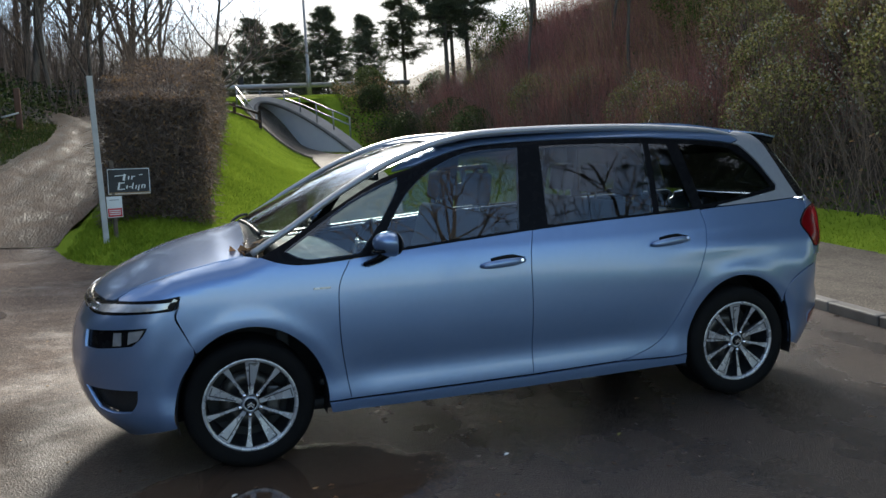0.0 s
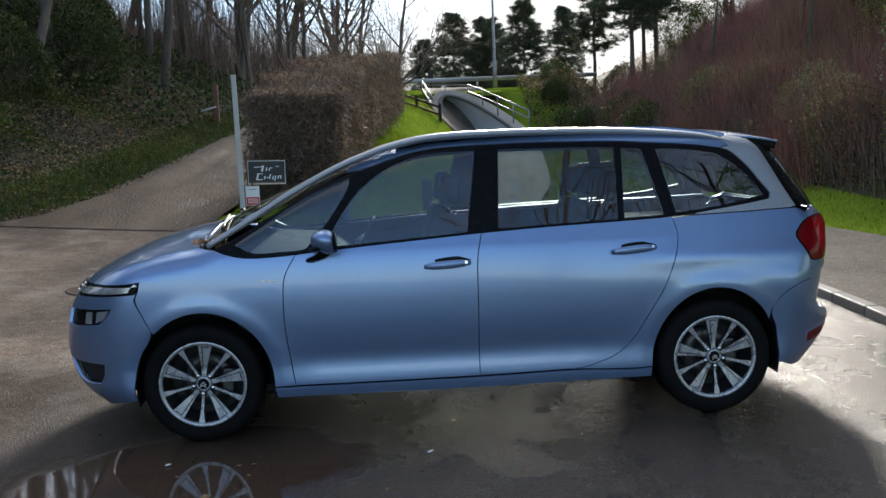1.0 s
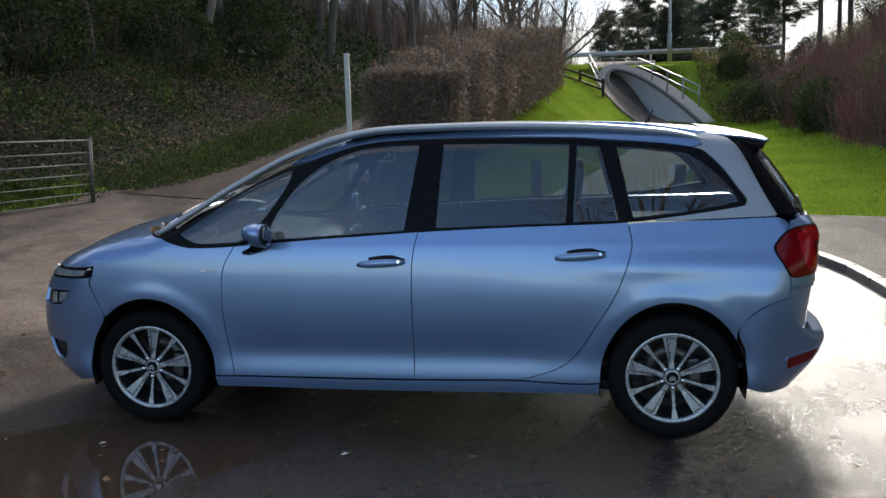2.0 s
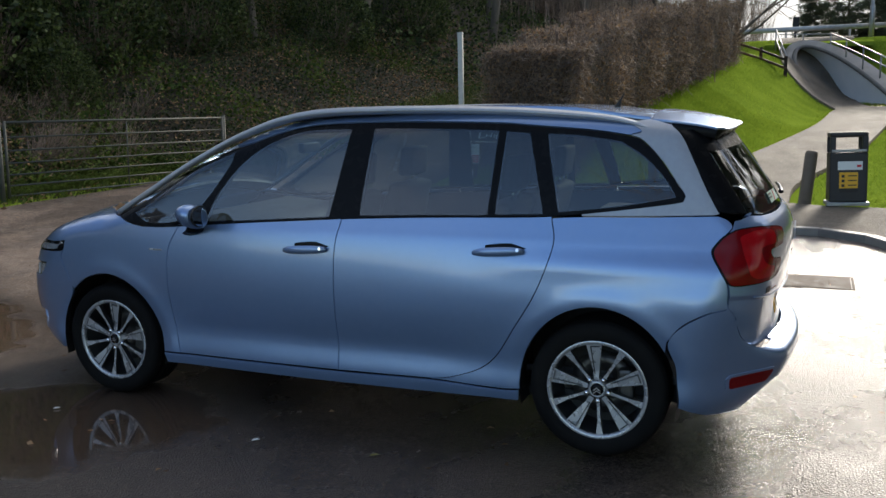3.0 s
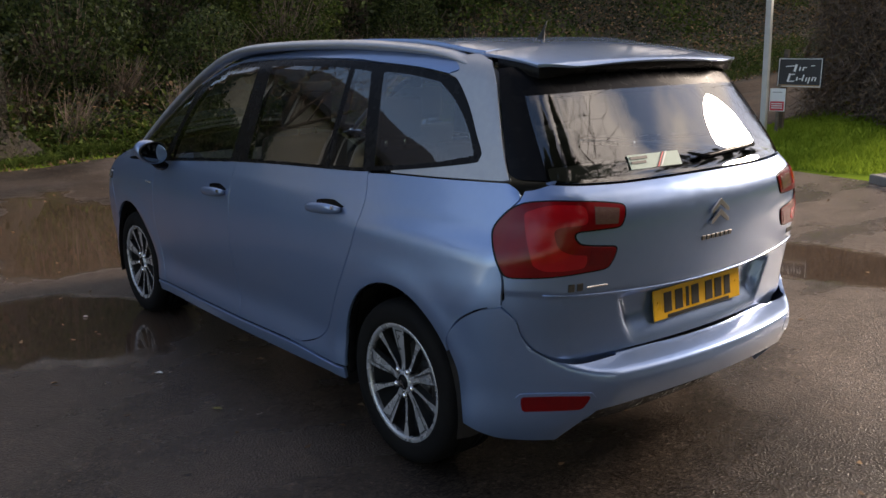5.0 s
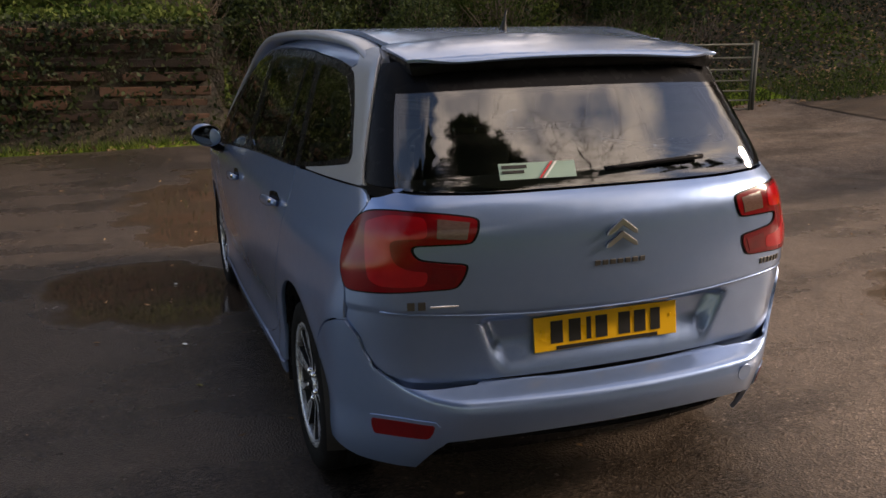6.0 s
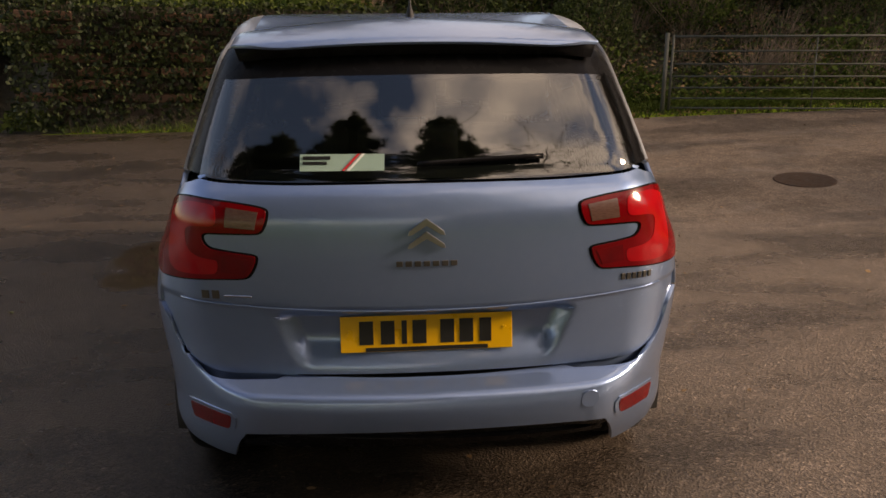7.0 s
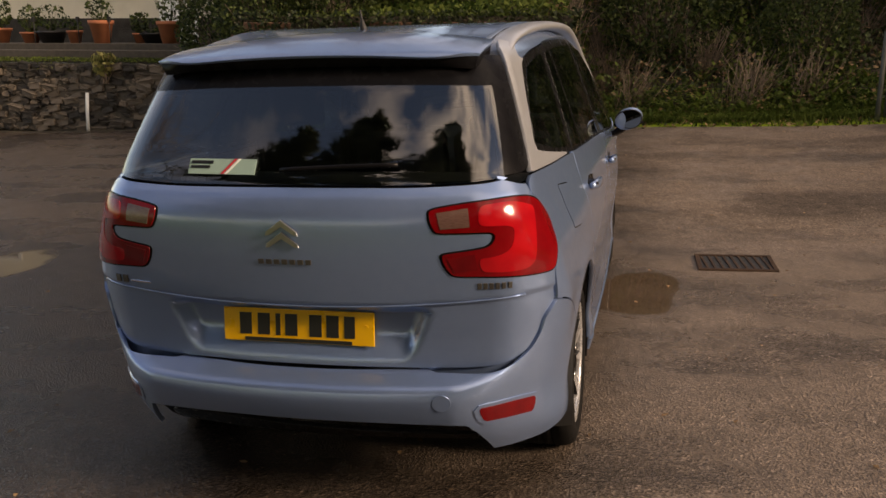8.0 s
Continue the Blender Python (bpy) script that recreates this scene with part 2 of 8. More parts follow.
M_DARKGLASS = pane_glass("tinted_window_glass", (0.38, 0.44, 0.44))
M_REARGLASS = pane_glass("privacy_glass", (0.22, 0.25, 0.25), 0.15)
M_YELLOW = surface("yellow_plate", (0.72, 0.38, 0.010), (0.80, 0.43, 0.015), 20, (0.25, 0.35), 0.0)
M_INK = surface("black_lettering", (0.006, 0.006, 0.006), (0.010, 0.010, 0.010), 20, (0.4, 0.5), 0.0)
M_WHITE = surface("white_vinyl", (0.72, 0.75, 0.73), (0.80, 0.82, 0.80), 12, (0.35, 0.5), 0.0)
M_GREENINK = surface("pale_green_sticker", (0.25, 0.38, 0.33), (0.31, 0.44, 0.39), 12, (0.35, 0.5), 0.0)
M_REDINK = surface("red_print", (0.55, 0.02, 0.03), (0.62, 0.03, 0.04), 12, (0.4, 0.5), 0.0)
M_SEAT = surface("dark_seat_cloth", (0.010, 0.011, 0.013), (0.020, 0.021, 0.024), 40, (0.8, 0.95), 0.3, 400)
M_CABIN = surface("grey_cabin_plastic", (0.022, 0.023, 0.025), (0.036, 0.036, 0.038), 20, (0.6, 0.8), 0.15, 300)
M_LINER = surface("pale_headlining", (0.42, 0.42, 0.40), (0.48, 0.48, 0.46), 20, (0.8, 0.95), 0.1, 300)

M_ROAD = wet_asphalt("wet_asphalt", (0.026, 0.0210, 0.0175), (0.145, 0.112, 0.089),
                     [(-1.55, -1.40, 0.80, 0.62), (-1.15, -1.15, 0.62, 0.50), (-4.2, -0.5, 1.6, 1.0), (1.0, 3.3, 0.9, 0.5), (-0.4, -3.6, 1.0, 0.3), (-0.75, 1.05, 0.50, 0.30)], (0.32, 0.17))
M_PAVE = wet_asphalt("damp_footway", (0.080, 0.070, 0.056), (0.165, 0.144, 0.118), [(2.0, -90, 0.7, 0.8)], (0.30, 0.60), 0.0)
M_KERB = surface("concrete_kerb", (0.11, 0.105, 0.095), (0.24, 0.225, 0.20), 7, (0.35, 0.7), 0.4, 90, objrand=0.3)
M_TRACK = surface("muddy_track", (0.026, 0.019, 0.013), (0.130, 0.094, 0.068), 2.6, (0.55, 0.95), 0.7, 18, spec=0.2, big=1.1, depth=0.03, stretch=(1.6, 0.35, 1))
M_SOIL = surface("grassy_soil", (0.115, 0.175, 0.018), (0.205, 0.280, 0.034), 1.1, (0.85, 0.98), 0.5, 30, depth=0.02, spec=0.0)
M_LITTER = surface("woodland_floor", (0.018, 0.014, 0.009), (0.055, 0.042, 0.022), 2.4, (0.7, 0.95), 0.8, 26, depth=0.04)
M_GRASS = surface("grass_blades", (0.135, 0.210, 0.022), (0.260, 0.355, 0.042), 0.7, (0.85, 0.98), 0.0, island=0.25, translucent=0.5, spec=0.0)
M_WEED = surface("dull_verge_grass", (0.032, 0.060, 0.010), (0.115, 0.145, 0.035), 1.2, (0.7, 0.95), 0.0, island=0.6, translucent=0.2, spec=0.15)
M_LEAF = surface("dark_green_leaves", (0.017, 0.033, 0.010), (0.090, 0.122, 0.034), 1.3, (0.42, 0.7), 0.0, island=0.7, translucent=0.4, spec=0.3)
M_LEAFY = surface("yellowing_leaves", (0.110, 0.120, 0.042), (0.36, 0.33, 0.130), 1.3, (0.5, 0.8), 0.0, island=0.7, translucent=0.45, spec=0.2)
M_FERN = surface("fern_leaves", (0.050, 0.085, 0.012), (0.15, 0.205, 0.042), 1.3, (0.5, 0.75), 0.0, island=0.6, translucent=0.35, spec=0.2)
M_IVY = surface("dark_ivy_leaves", (0.010, 0.020, 0.006), (0.046, 0.062, 0.018), 1.3, (0.45, 0.7), 0.0, island=0.7, translucent=0.25, spec=0.3)
M_PALELEAF = surface("pale_leaf_backs", (0.20, 0.21, 0.16), (0.42, 0.42, 0.33), 1.3, (0.5, 0.8), 0.0, island=0.6, translucent=0.3, spec=0.2)
M_DEAD = surface("dead_brown_leaves", (0.090, 0.056, 0.032), (0.34, 0.215, 0.110), 2.0, (0.6, 0.85), 0.0, island=0.7, translucent=0.3)
M_TWIG = surface("brown_twigs", (0.100, 0.075, 0.058), (0.27, 0.202, 0.155), 3.0, (0.7, 0.9), 0.0, island=0.6)
M_REDTWIG = surface("red_dogwood_stems", (0.19, 0.070, 0.060), (0.43, 0.185, 0.150), 1.2, (0.5, 0.75), 0.0, island=0.6)
M_REED = surface("straw_coloured_stems", (0.24, 0.145, 0.065), (0.46, 0.30, 0.14), 1.2, (0.6, 0.85), 0.0, island=0.6)
M_BARK = surface("tree_bark", (0.065, 0.055, 0.044), (0.17, 0.145, 0.115), 5, (0.75, 0.95), 0.8, 40, stretch=(1, 1, 0.3), depth=0.03)
M_NEEDLE = surface("pine_needles", (0.100, 0.128, 0.075), (0.205, 0.235, 0.140), 1.5, (0.5, 0.7), 0.0, island=0.6, translucent=0.55)
M_WOOD = surface("weathered_timber", (0.065, 0.052, 0.040), (0.17, 0.135, 0.10), 6, (0.65, 0.9), 0.5, 50, objrand=0.5, stretch=(1, 1, 4))
M_SLEEPER = surface("reddish_timber_beams", (0.030, 0.017, 0.011), (0.145, 0.072, 0.042), 4, (0.6, 0.9), 0.6, 45, objrand=0.7)
M_GALV = surface("galvanised_steel", (0.26, 0.27, 0.27), (0.42, 0.43, 0.43), 10, (0.35, 0.55), 0.1, 80, metal=0.7)
M_MOSSY = surface("dull_green_gate_steel", (0.040, 0.045, 0.038), (0.095, 0.10, 0.088), 7, (0.5, 0.75), 0.2, 70, metal=0.3)
M_PALEPOST = surface("pale_painted_post", (0.40, 0.40, 0.37), (0.58, 0.58, 0.55), 7, (0.5, 0.75), 0.3, 60)
M_STONE = surface("rubble_stone", (0.020, 0.016, 0.012), (0.120, 0.096, 0.073), 5, (0.6, 0.9), 0.9, 35, objrand=0.9, depth=0.02)
M_MORTAR = surface("dark_mortar", (0.035, 0.030, 0.025), (0.085, 0.074, 0.060), 12, (0.8, 0.95), 0.6, 60)
M_TUNNEL = surface("painted_tunnel_lining", (0.68, 0.73, 0.80), (0.80, 0.83, 0.87), 1.5, (0.5, 0.75), 0.2, 30)
M_ORANGE_GLOW = surface("orange_glow_lining", (0.42, 0.12, 0.035), (0.55, 0.18, 0.06), 1.6, (0.5, 0.75), 0.2, 30)
M_LIP = surface("dark_stained_concrete", (0.075, 0.074, 0.072), (0.15, 0.147, 0.14), 4, (0.6, 0.85), 0.3, 40)
M_CONC = surface("grey_concrete", (0.22, 0.21, 0.195), (0.36, 0.345, 0.32), 3, (0.6, 0.85), 0.3, 40)
M_POT = surface("terracotta", (0.36, 0.115, 0.055), (0.50, 0.18, 0.09), 9, (0.6, 0.85), 0.2, 70)
M_RENDER = surface("cream_render", (0.56, 0.52, 0.42), (0.66, 0.62, 0.51), 3, (0.7, 0.9), 0.3, 60)
M_SLATE = surface("roof_slates", (0.030, 0.031, 0.035), (0.07, 0.07, 0.075), 6, (0.4, 0.7), 0.4, 20)
M_SIGN = surface("black_sign_board", (0.010, 0.011, 0.012), (0.020, 0.021, 0.022), 8, (0.4, 0.6), 0.0)
M_BIN = surface("black_bin_plastic", (0.014, 0.014, 0.016), (0.028, 0.028, 0.030), 14, (0.4, 0.6), 0.15, 200)
M_IRON = surface("rusty_cast_iron", (0.022, 0.013, 0.009), (0.065, 0.036, 0.022), 14, (0.6, 0.85), 0.5, 120, spec=0.25)


# ---- mesh helpers ----
def sm(a, b, x):
    t = np.clip((x - a) / (b - a), 0, 1)
    return t * t * (3 - 2 * t)


def relu(x):
    return np.maximum(x, 0)


def softrelu(x, w):
    return 0.5 * (x + np.sqrt(x * x + w * w))


def mesh_of(name, verts, faces, mat, smooth=False):
    me = bpy.data.meshes.new(name)
    verts = np.asarray(verts, float)
    if isinstance(faces, np.ndarray):
        n, k = faces.shape
        me.vertices.add(len(verts))
        me.vertices.foreach_set("co", verts.ravel())
        me.loops.add(n * k)
        me.loops.foreach_set("vertex_index", faces.astype(np.int32).ravel())
        me.polygons.add(n)
        me.polygons.foreach_set("loop_start", np.arange(0, n * k, k, dtype=np.int32))
        me.update(calc_edges=True)
        me.validate()
    else:
        me.from_pydata([tuple(v) for v in verts], [], [tuple(f) for f in faces])
        me.update()
    me.materials.append(mat)
    if smooth:
        me.polygons.foreach_set("use_smooth", np.ones(len(me.polygons), bool))
    return me


def thing(name, label, category, at=None, group="", kind=""):
    ob = new(name)
    if at is not None:
        ob.matrix_world = at
    return tagged(ob, label, category, group, kind)


def put(name, me, parent=None, label="", m=None):
    ob = new(name, me)
    ob.parent = parent
    if m is not None:
        ob.matrix_local = m
    return tagged(ob, label) if label else ob


def part(name, bm, mat, parent, label="", smooth=False, m=None):
    me = bpy.data.meshes.new(name)
    bm.normal_update()
    bm.to_mesh(me)
    bm.free()
    me.materials.append(mat)
    if smooth:
        me.polygons.foreach_set("use_smooth", np.ones(len(me.polygons), bool))
    return put(name, me, parent, label, m)


def box_bm(sx, sy, sz, at=(0, 0, 0), bevel=0.0, seg=2, bm=None):
    own = bmesh.new()
    bmesh.ops.create_cube(own, size=1.0, matrix=Matrix.Translation(at) @ Matrix.Diagonal((sx, sy, sz, 1)))
    if bevel:
        bmesh.ops.bevel(own, geom=own.edges[:], offset=bevel, segments=seg, affect="EDGES", profile=0.5)
    if bm is None:
        return own
    me = bpy.data.meshes.new("tmp")
    own.to_mesh(me)
    own.free()
    bm.from_mesh(me)
    bpy.data.meshes.remove(me)
    return bm


def tube(points, radii, sides=8, cap=True):
    """Vertices and quads of a tube along points; radii one number, one per point, or (rx, ry) pairs."""
    pts = np.asarray(points, float)
    n = len(pts)
    rad = np.asarray(radii, float)
    if rad.ndim == 0:
        rad = np.full((n, 2), float(rad))
    elif rad.ndim == 1:
        rad = np.stack([rad, rad], 1)
    d = np.gradient(pts, axis=0)
    d /= np.linalg.norm(d, axis=1)[:, None] + 1e-9
    ref = np.array([0, 0, 1.0]) if abs(d[:, 2]).mean() < 0.9 else np.array([1.0, 0, 0])
    u = np.cross(ref, d)
    u /= np.linalg.norm(u, axis=1)[:, None] + 1e-9
    v = np.cross(d, u)
    a = np.linspace(0, 2 * np.pi, sides, endpoint=False)
    V = pts[:, None] + (np.cos(a)[None, :, None] * u[:, None] * rad[:, :1, None] + np.sin(a)[None, :, None] * v[:, None] * rad[:, 1:, None])
    V = V.reshape(-1, 3)
    F = []
    for i in range(n - 1):
        for j in range(sides):
            k = (j + 1) % sides
            F.append((i * sides + j, i * sides + k, (i + 1) * sides + k, (i + 1) * sides + j))
    if cap:
        F.append(tuple(range(sides))[::-1])
        F.append(tuple((n - 1) * sides + j for j in range(sides)))
    return V, F


def tube_part(name, points, radii, mat, parent=None, label="", sides=8, smooth=True):
    V, F = tube(points, radii, sides)
    return put(name, mesh_of(name, V, F, mat, smooth), parent, label)


def lathe(profile, sides=48, axis="y"):
    """Spins (radius, along) pairs round an axis."""
    V, F = [], []
    n = len(profile)
    for j in range(sides):
        a = 2 * math.pi * j / sides
        for r, h in profile:
            if axis == "y":
                V.append((r * math.cos(a), h, r * math.sin(a)))
            else:
                V.append((r * math.cos(a), r * math.sin(a), h))
    for j in range(sides):
        k = (j + 1) % sides
        for i in range(n - 1):
            F.append((j * n + i, k * n + i, k * n + i + 1, j * n + i + 1))
    return V, F


def curve_through(points, per=8):
    """Catmull-Rom through 2D or 3D points."""
    p = np.asarray(points, float)
    if len(p) < 3:
        return p
    q = np.vstack([2 * p[0] - p[1], p, 2 * p[-1] - p[-2]])
    out = []
    t = np.linspace(0, 1, per, endpoint=False)[:, None]
    for i in range(1, len(q) - 2):
        a, b, c, d = q[i - 1], q[i], q[i + 1], q[i + 2]
        out.append(0.5 * (2 * b + (c - a) * t + (2 * a - 5 * b + 4 * c - d) * t ** 2 + (3 * b - 3 * c + d - a) * t ** 3))
    out.append(p[-1:])
    return np.vstack(out)


def outline(*runs, step=0.03):
    """A closed 2D outline from runs of points, each smoothed through; runs join at corners."""
    out = []
    for i, run in enumerate(runs):
        c = curve_through(run, 10)
        nxt = np.asarray(runs[(i + 1) % len(runs)][0], float)
        if np.linalg.norm(c[-1] - nxt) < 1e-6:
            c = c[:-1]
        out.append(c)
    poly = np.vstack(out)
    dense = []
    for i in range(len(poly)):
        a, b = poly[i], poly[(i + 1) % len(poly)]
        k = max(1, int(np.linalg.norm(b - a) / step))
        dense += [a + (b - a) * s / k for s in range(k)]
    dense = np.array(dense)
    keep = np.linalg.norm(dense - np.roll(dense, 1, 0), axis=1) > 0.003
    return dense[keep]


def area2(poly):
    x, y = poly[:, 0], poly[:, 1]
    return 0.5 * np.sum(x * np.roll(y, -1) - y * np.roll(x, -1))


def inset(poly, d):
    """Moves an outline inwards by d (outwards if d < 0)."""
    if not d:
        return poly
    s = np.sign(area2(poly))
    e = np.roll(poly, -1, 0) - np.roll(poly, 1, 0)
    nrm = np.stack([-e[:, 1], e[:, 0]], 1)
    nrm /= np.linalg.norm(nrm, axis=1)[:, None] + 1e-9
    return poly + nrm * d * s


def within(poly, pts):
    x, y = pts[:, 0], pts[:, 1]
    c = np.zeros(len(pts), bool)
    px, py = poly[:, 0], poly[:, 1]
    qx, qy = np.roll(px, -1), np.roll(py, -1)
    for i in range(len(poly)):
        hit = (py[i] > y) != (qy[i] > y)
        xi = (qx[i] - px[i]) * (y - py[i]) / (qy[i] - py[i] + 1e-12) + px[i]
        c ^= hit & (x < xi)
    return c


from mathutils.geometry import delaunay_2d_cdt


def triangulate(poly, holes=(), step=0.03):
    """Even triangles inside an outline, less its holes."""
    loops = [poly, *holes]
    pts = np.vstack(loops)
    edges, k = [], 0
    for lp in loops:
        n = len(lp)
        edges += [(k + i, k + (i + 1) % n) for i in range(n)]
        k += n
    lo, hi = poly.min(0), poly.max(0)
    gx = np.arange(lo[0], hi[0] + step, step)
    gy = np.arange(lo[1], hi[1] + step, step * 0.866)
    X, Y = np.meshgrid(gx, gy)
    X[1::2] += step / 2
    g = np.stack([X.ravel(), Y.ravel()], 1)
    ok = within(poly, g)
    for h in holes:
        ok &= ~within(h, g)
    g = g[ok]
    if len(g):
        far = np.ones(len(g), bool)
        for i in range(0, len(g), 2000):
            d = np.linalg.norm(g[i:i + 2000, None] - pts[None], axis=2).min(1)
            far[i:i + 2000] = d > step * 0.45
        g = g[far]
        pts = np.vstack([pts, g])
    v, _, f, *_ = delaunay_2d_cdt([Vector(p) for p in pts], edges, [], 1, 1e-6)
    v = np.array([tuple(p) for p in v])
    f = np.array([tuple(t) for t in f if len(t) == 3], int)
    c = v[f].mean(1)
    ok = within(poly, c)
    for h in holes:
        ok &= ~within(h, c)
    return v, f[ok]


def rim_edges(f):
    e = np.vstack([f[:, [0, 1]], f[:, [1, 2]], f[:, [2, 0]]])
    key = np.sort(e, 1)
    _, idx, cnt = np.unique(key, axis=0, return_index=True, return_counts=True)
    return e[idx[cnt == 1]]


def smooth_mesh(name, P, N, f, mat, thick=0.0):
    """Triangles with given normals, and a rim of the given depth round the border."""
    flip = np.einsum("ij,ij->i", np.cross(P[f[:, 1]] - P[f[:, 0]], P[f[:, 2]] - P[f[:, 0]]), N[f[:, 0]]) < 0
    f = f.copy()
    f[flip] = f[flip][:, ::-1]
    V, NN, F = P, N, f
    if thick:
        e = rim_edges(f)
        a, b = P[e[:, 0]], P[e[:, 1]]
        na, nb = N[e[:, 0]], N[e[:, 1]]
        side = np.cross(b - a, na)
        side /= np.linalg.norm(side, axis=1)[:, None] + 1e-9
        m = len(e)
        k = len(P)
        V = np.vstack([P, a, b, b - nb * thick, a - na * thick])
        soft_a, soft_b = side + 0.6 * na, side + 0.6 * nb
        NN = np.vstack([N, soft_a, soft_b, side, side])
        i = np.arange(m)
        F = np.vstack([f, np.stack([k + i, k + 3 * m + i, k + 2 * m + i], 1), np.stack([k + i, k + 2 * m + i, k + m + i], 1)])
    NN = NN / (np.linalg.norm(NN, axis=1)[:, None] + 1e-12)
    me = mesh_of(name, V, F, mat, True)
    if len(me.vertices) == len(NN):
        me.normals_split_custom_set_from_vertices([tuple(q) for q in NN])
    return me


def piece_of(axis_outline, depth, mat, name, parent, frame_m, label="", bevel=0.0):
    """A flat plate: an outline extruded by depth along local +z, placed by frame_m."""
    bm = bmesh.new()
    vs = [bm.verts.new((p[0], p[1], 0)) for p in axis_outline]
    f = bm.faces.new(vs)
    ext = bmesh.ops.extrude_face_region(bm, geom=[f])
    bmesh.ops.translate(bm, verts=[v for v in ext["geom"] if isinstance(v, bmesh.types.BMVert)], vec=(0, 0, depth))
    bmesh.ops.recalc_face_normals(bm, faces=bm.faces[:])
    if bevel:
        bmesh.ops.bevel(bm, geom=bm.edges[:], offset=bevel, segments=2, affect="EDGES", profile=0.5)
    return part(name, bm, mat, parent, label, m=frame_m)


# ---- terrain ----
def hedge_x(y):
    return -2.75 + 0.10 * (y - 9)


def path_x(y):
    return 1.35 + 0.45 * sm(9, 15, y) + 3.65 * (np.clip(y - 8, 0, 40) / 23) ** 1.25


def track_left(y):
    return -7.3 + 1.3 * sm(7.5, 10.5, y) + 0.11 * relu(y - 9)


def wall_x(y):
    return -8.15 - 1.75 * sm(-4.2, -6.2, y)


def height(x, y):
    x, y = np.asarray(x, float), np.asarray(y, float)
    south = np.where(y < -2, -0.035 + 0.008 * (np.maximum(y, -30) + 2), 0.03 * (np.minimum(y, 8) + 0.84))
    base = south + 0.03 * np.clip(y - 3, 0, 5)
    west = 0.065 * np.clip(-x - 2.5, 0, 6.2) * sm(-11, 0, y)
    Y = relu(np.minimum(y, 33) - 8)
    path = base + 0.086 * Y
    mound = base + 0.34 * sm(6.6, 8.4, y) + 0.21 * np.minimum(Y, 6) + 0.13 * relu(Y - 6)
    track = base + west + 0.17 * np.minimum(Y, 19)
    wm = sm(0, 3.2, path_x(y) - 1.1 - x) * sm(6.2, 7.4, y)
    z = path + (mound - path) * wm
    wt = sm(0.9, -0.8, x - hedge_x(np.maximum(y, 7)))
    z = z + (track - z) * wt
    z = z + np.minimum(0.62 * softrelu(x - 7.6, 0.8), 6.0) * sm(0, 4, y)
    tl = track_left(y) - 1.0
    bank = np.minimum(0.42 * softrelu(tl - x, 0.7), 6.5) * np.maximum(sm(0.0, 1.0, y), sm(-8.8, -10.5, x) * sm(-5.5, -0.5, y))
    z = z + bank
    z = z + (1.5 - 0.35 * sm(-4, -6, y)) * sm(0.0, 0.28, wall_x(y) - x) * sm(0.15, -0.25, y)
    z = z + (4.95 - z) * sm(31.0 - 2.6 * sm(4.3, 5.2, x), 33.6, y) * (1 - sm(8, 11, x)) * sm(-9, -6, x)
    # unseen cutting added on the far side of the road embankment, to let daylight into the underpass
    z = z - 2.75 * sm(41, 43.5, y) * (1 - sm(52, 57, y)) * sm(-5, -3, x) * (1 - sm(5, 7, x))
    return z


def normal_of(x, y, e=0.05):
    gx = (height(x + e, y) - height(x - e, y)) / (2 * e)
    gy = (height(x, y + e) - height(x, y - e)) / (2 * e)
    n = np.stack([-gx, -gy, np.ones_like(gx)], -1)
    return n / np.linalg.norm(n, axis=-1, keepdims=True)


def sheet(name, poly, mat, lift, step=0.4, thick=0.0, holes=()):
    v, f = triangulate(poly, holes, step)
    P = np.stack([v[:, 0], v[:, 1], height(v[:, 0], v[:, 1]) + lift], 1)
    return smooth_mesh(name, P, normal_of(v[:, 0], v[:, 1]), f, mat, thick)


KERB = curve_through([(3.3, -60), (3.3, -12), (3.36, -3), (3.50, 0.2), (3.60, 1.2), (3.68, 3.0), (3.52, 4.4), (3.0, 5.55), (2.4, 5.95), (1.4, 6.0), (0.5, 6.2), (-0.4, 6.7)], 8)
ROAD = outline([tuple(p) for p in KERB], [(-0.4, 6.7), (-1.3, 6.85), (-2.38, 7.0), (-2.95, 7.35), (-3.35, 8.5)], [(-3.35, 8.5), (-3.3, 8.6)], [(-3.3, 8.6), (-6.9, 8.8), (-7.3, 7.5)],
               [(-7.3, 7.5), (-7.5, 3), (-7.6, -1), (-7.9, -4.5), (-8.9, -7), (-9.2, -12), (-9.2, -60)], step=0.4)
PAVE_EDGE = [(5.75, -60), (5.75, -4), (5.85, 3), (5.85, 5.4), (5.2, 7.0), (3.6, 7.55), (2.55, 7.75)]
PATH_RIGHT = [(2.15, 7.95), (2.3, 10), (3.3, 14), (4.3, 20), (4.9, 24), (4.9, 26.6), (4.2, 28.2), (4.0, 40)]
PATH_LEFT = [(1.5, 40), (1.6, 29.5), (3.2, 26.6), (3.1, 24.5), (2.6, 20), (1.45, 14), (0.6, 10.5), (0.12, 8.6), (-0.15, 7.6), (-0.4, 6.7)]
PAVE = outline([tuple(p) for p in KERB[::-1]], PAVE_EDGE, PATH_RIGHT, PATH_LEFT, step=0.4)
TRACK = outline([(-3.3, 8.6), (-3.15, 10), (-2.2, 16), (-1.4, 22), (-1.3, 26), (-2.2, 31)], [(-2.2, 31), (-4.5, 33), (-14, 36)],
                [(-14, 36), (-14, 32), (-7, 29), (-5.0, 25), (-4.65, 21), (-4.8, 17), (-5.05, 14.3), (-5.5, 11.5), (-6.1, 9.4), (-6.9, 8.6)], step=0.4)


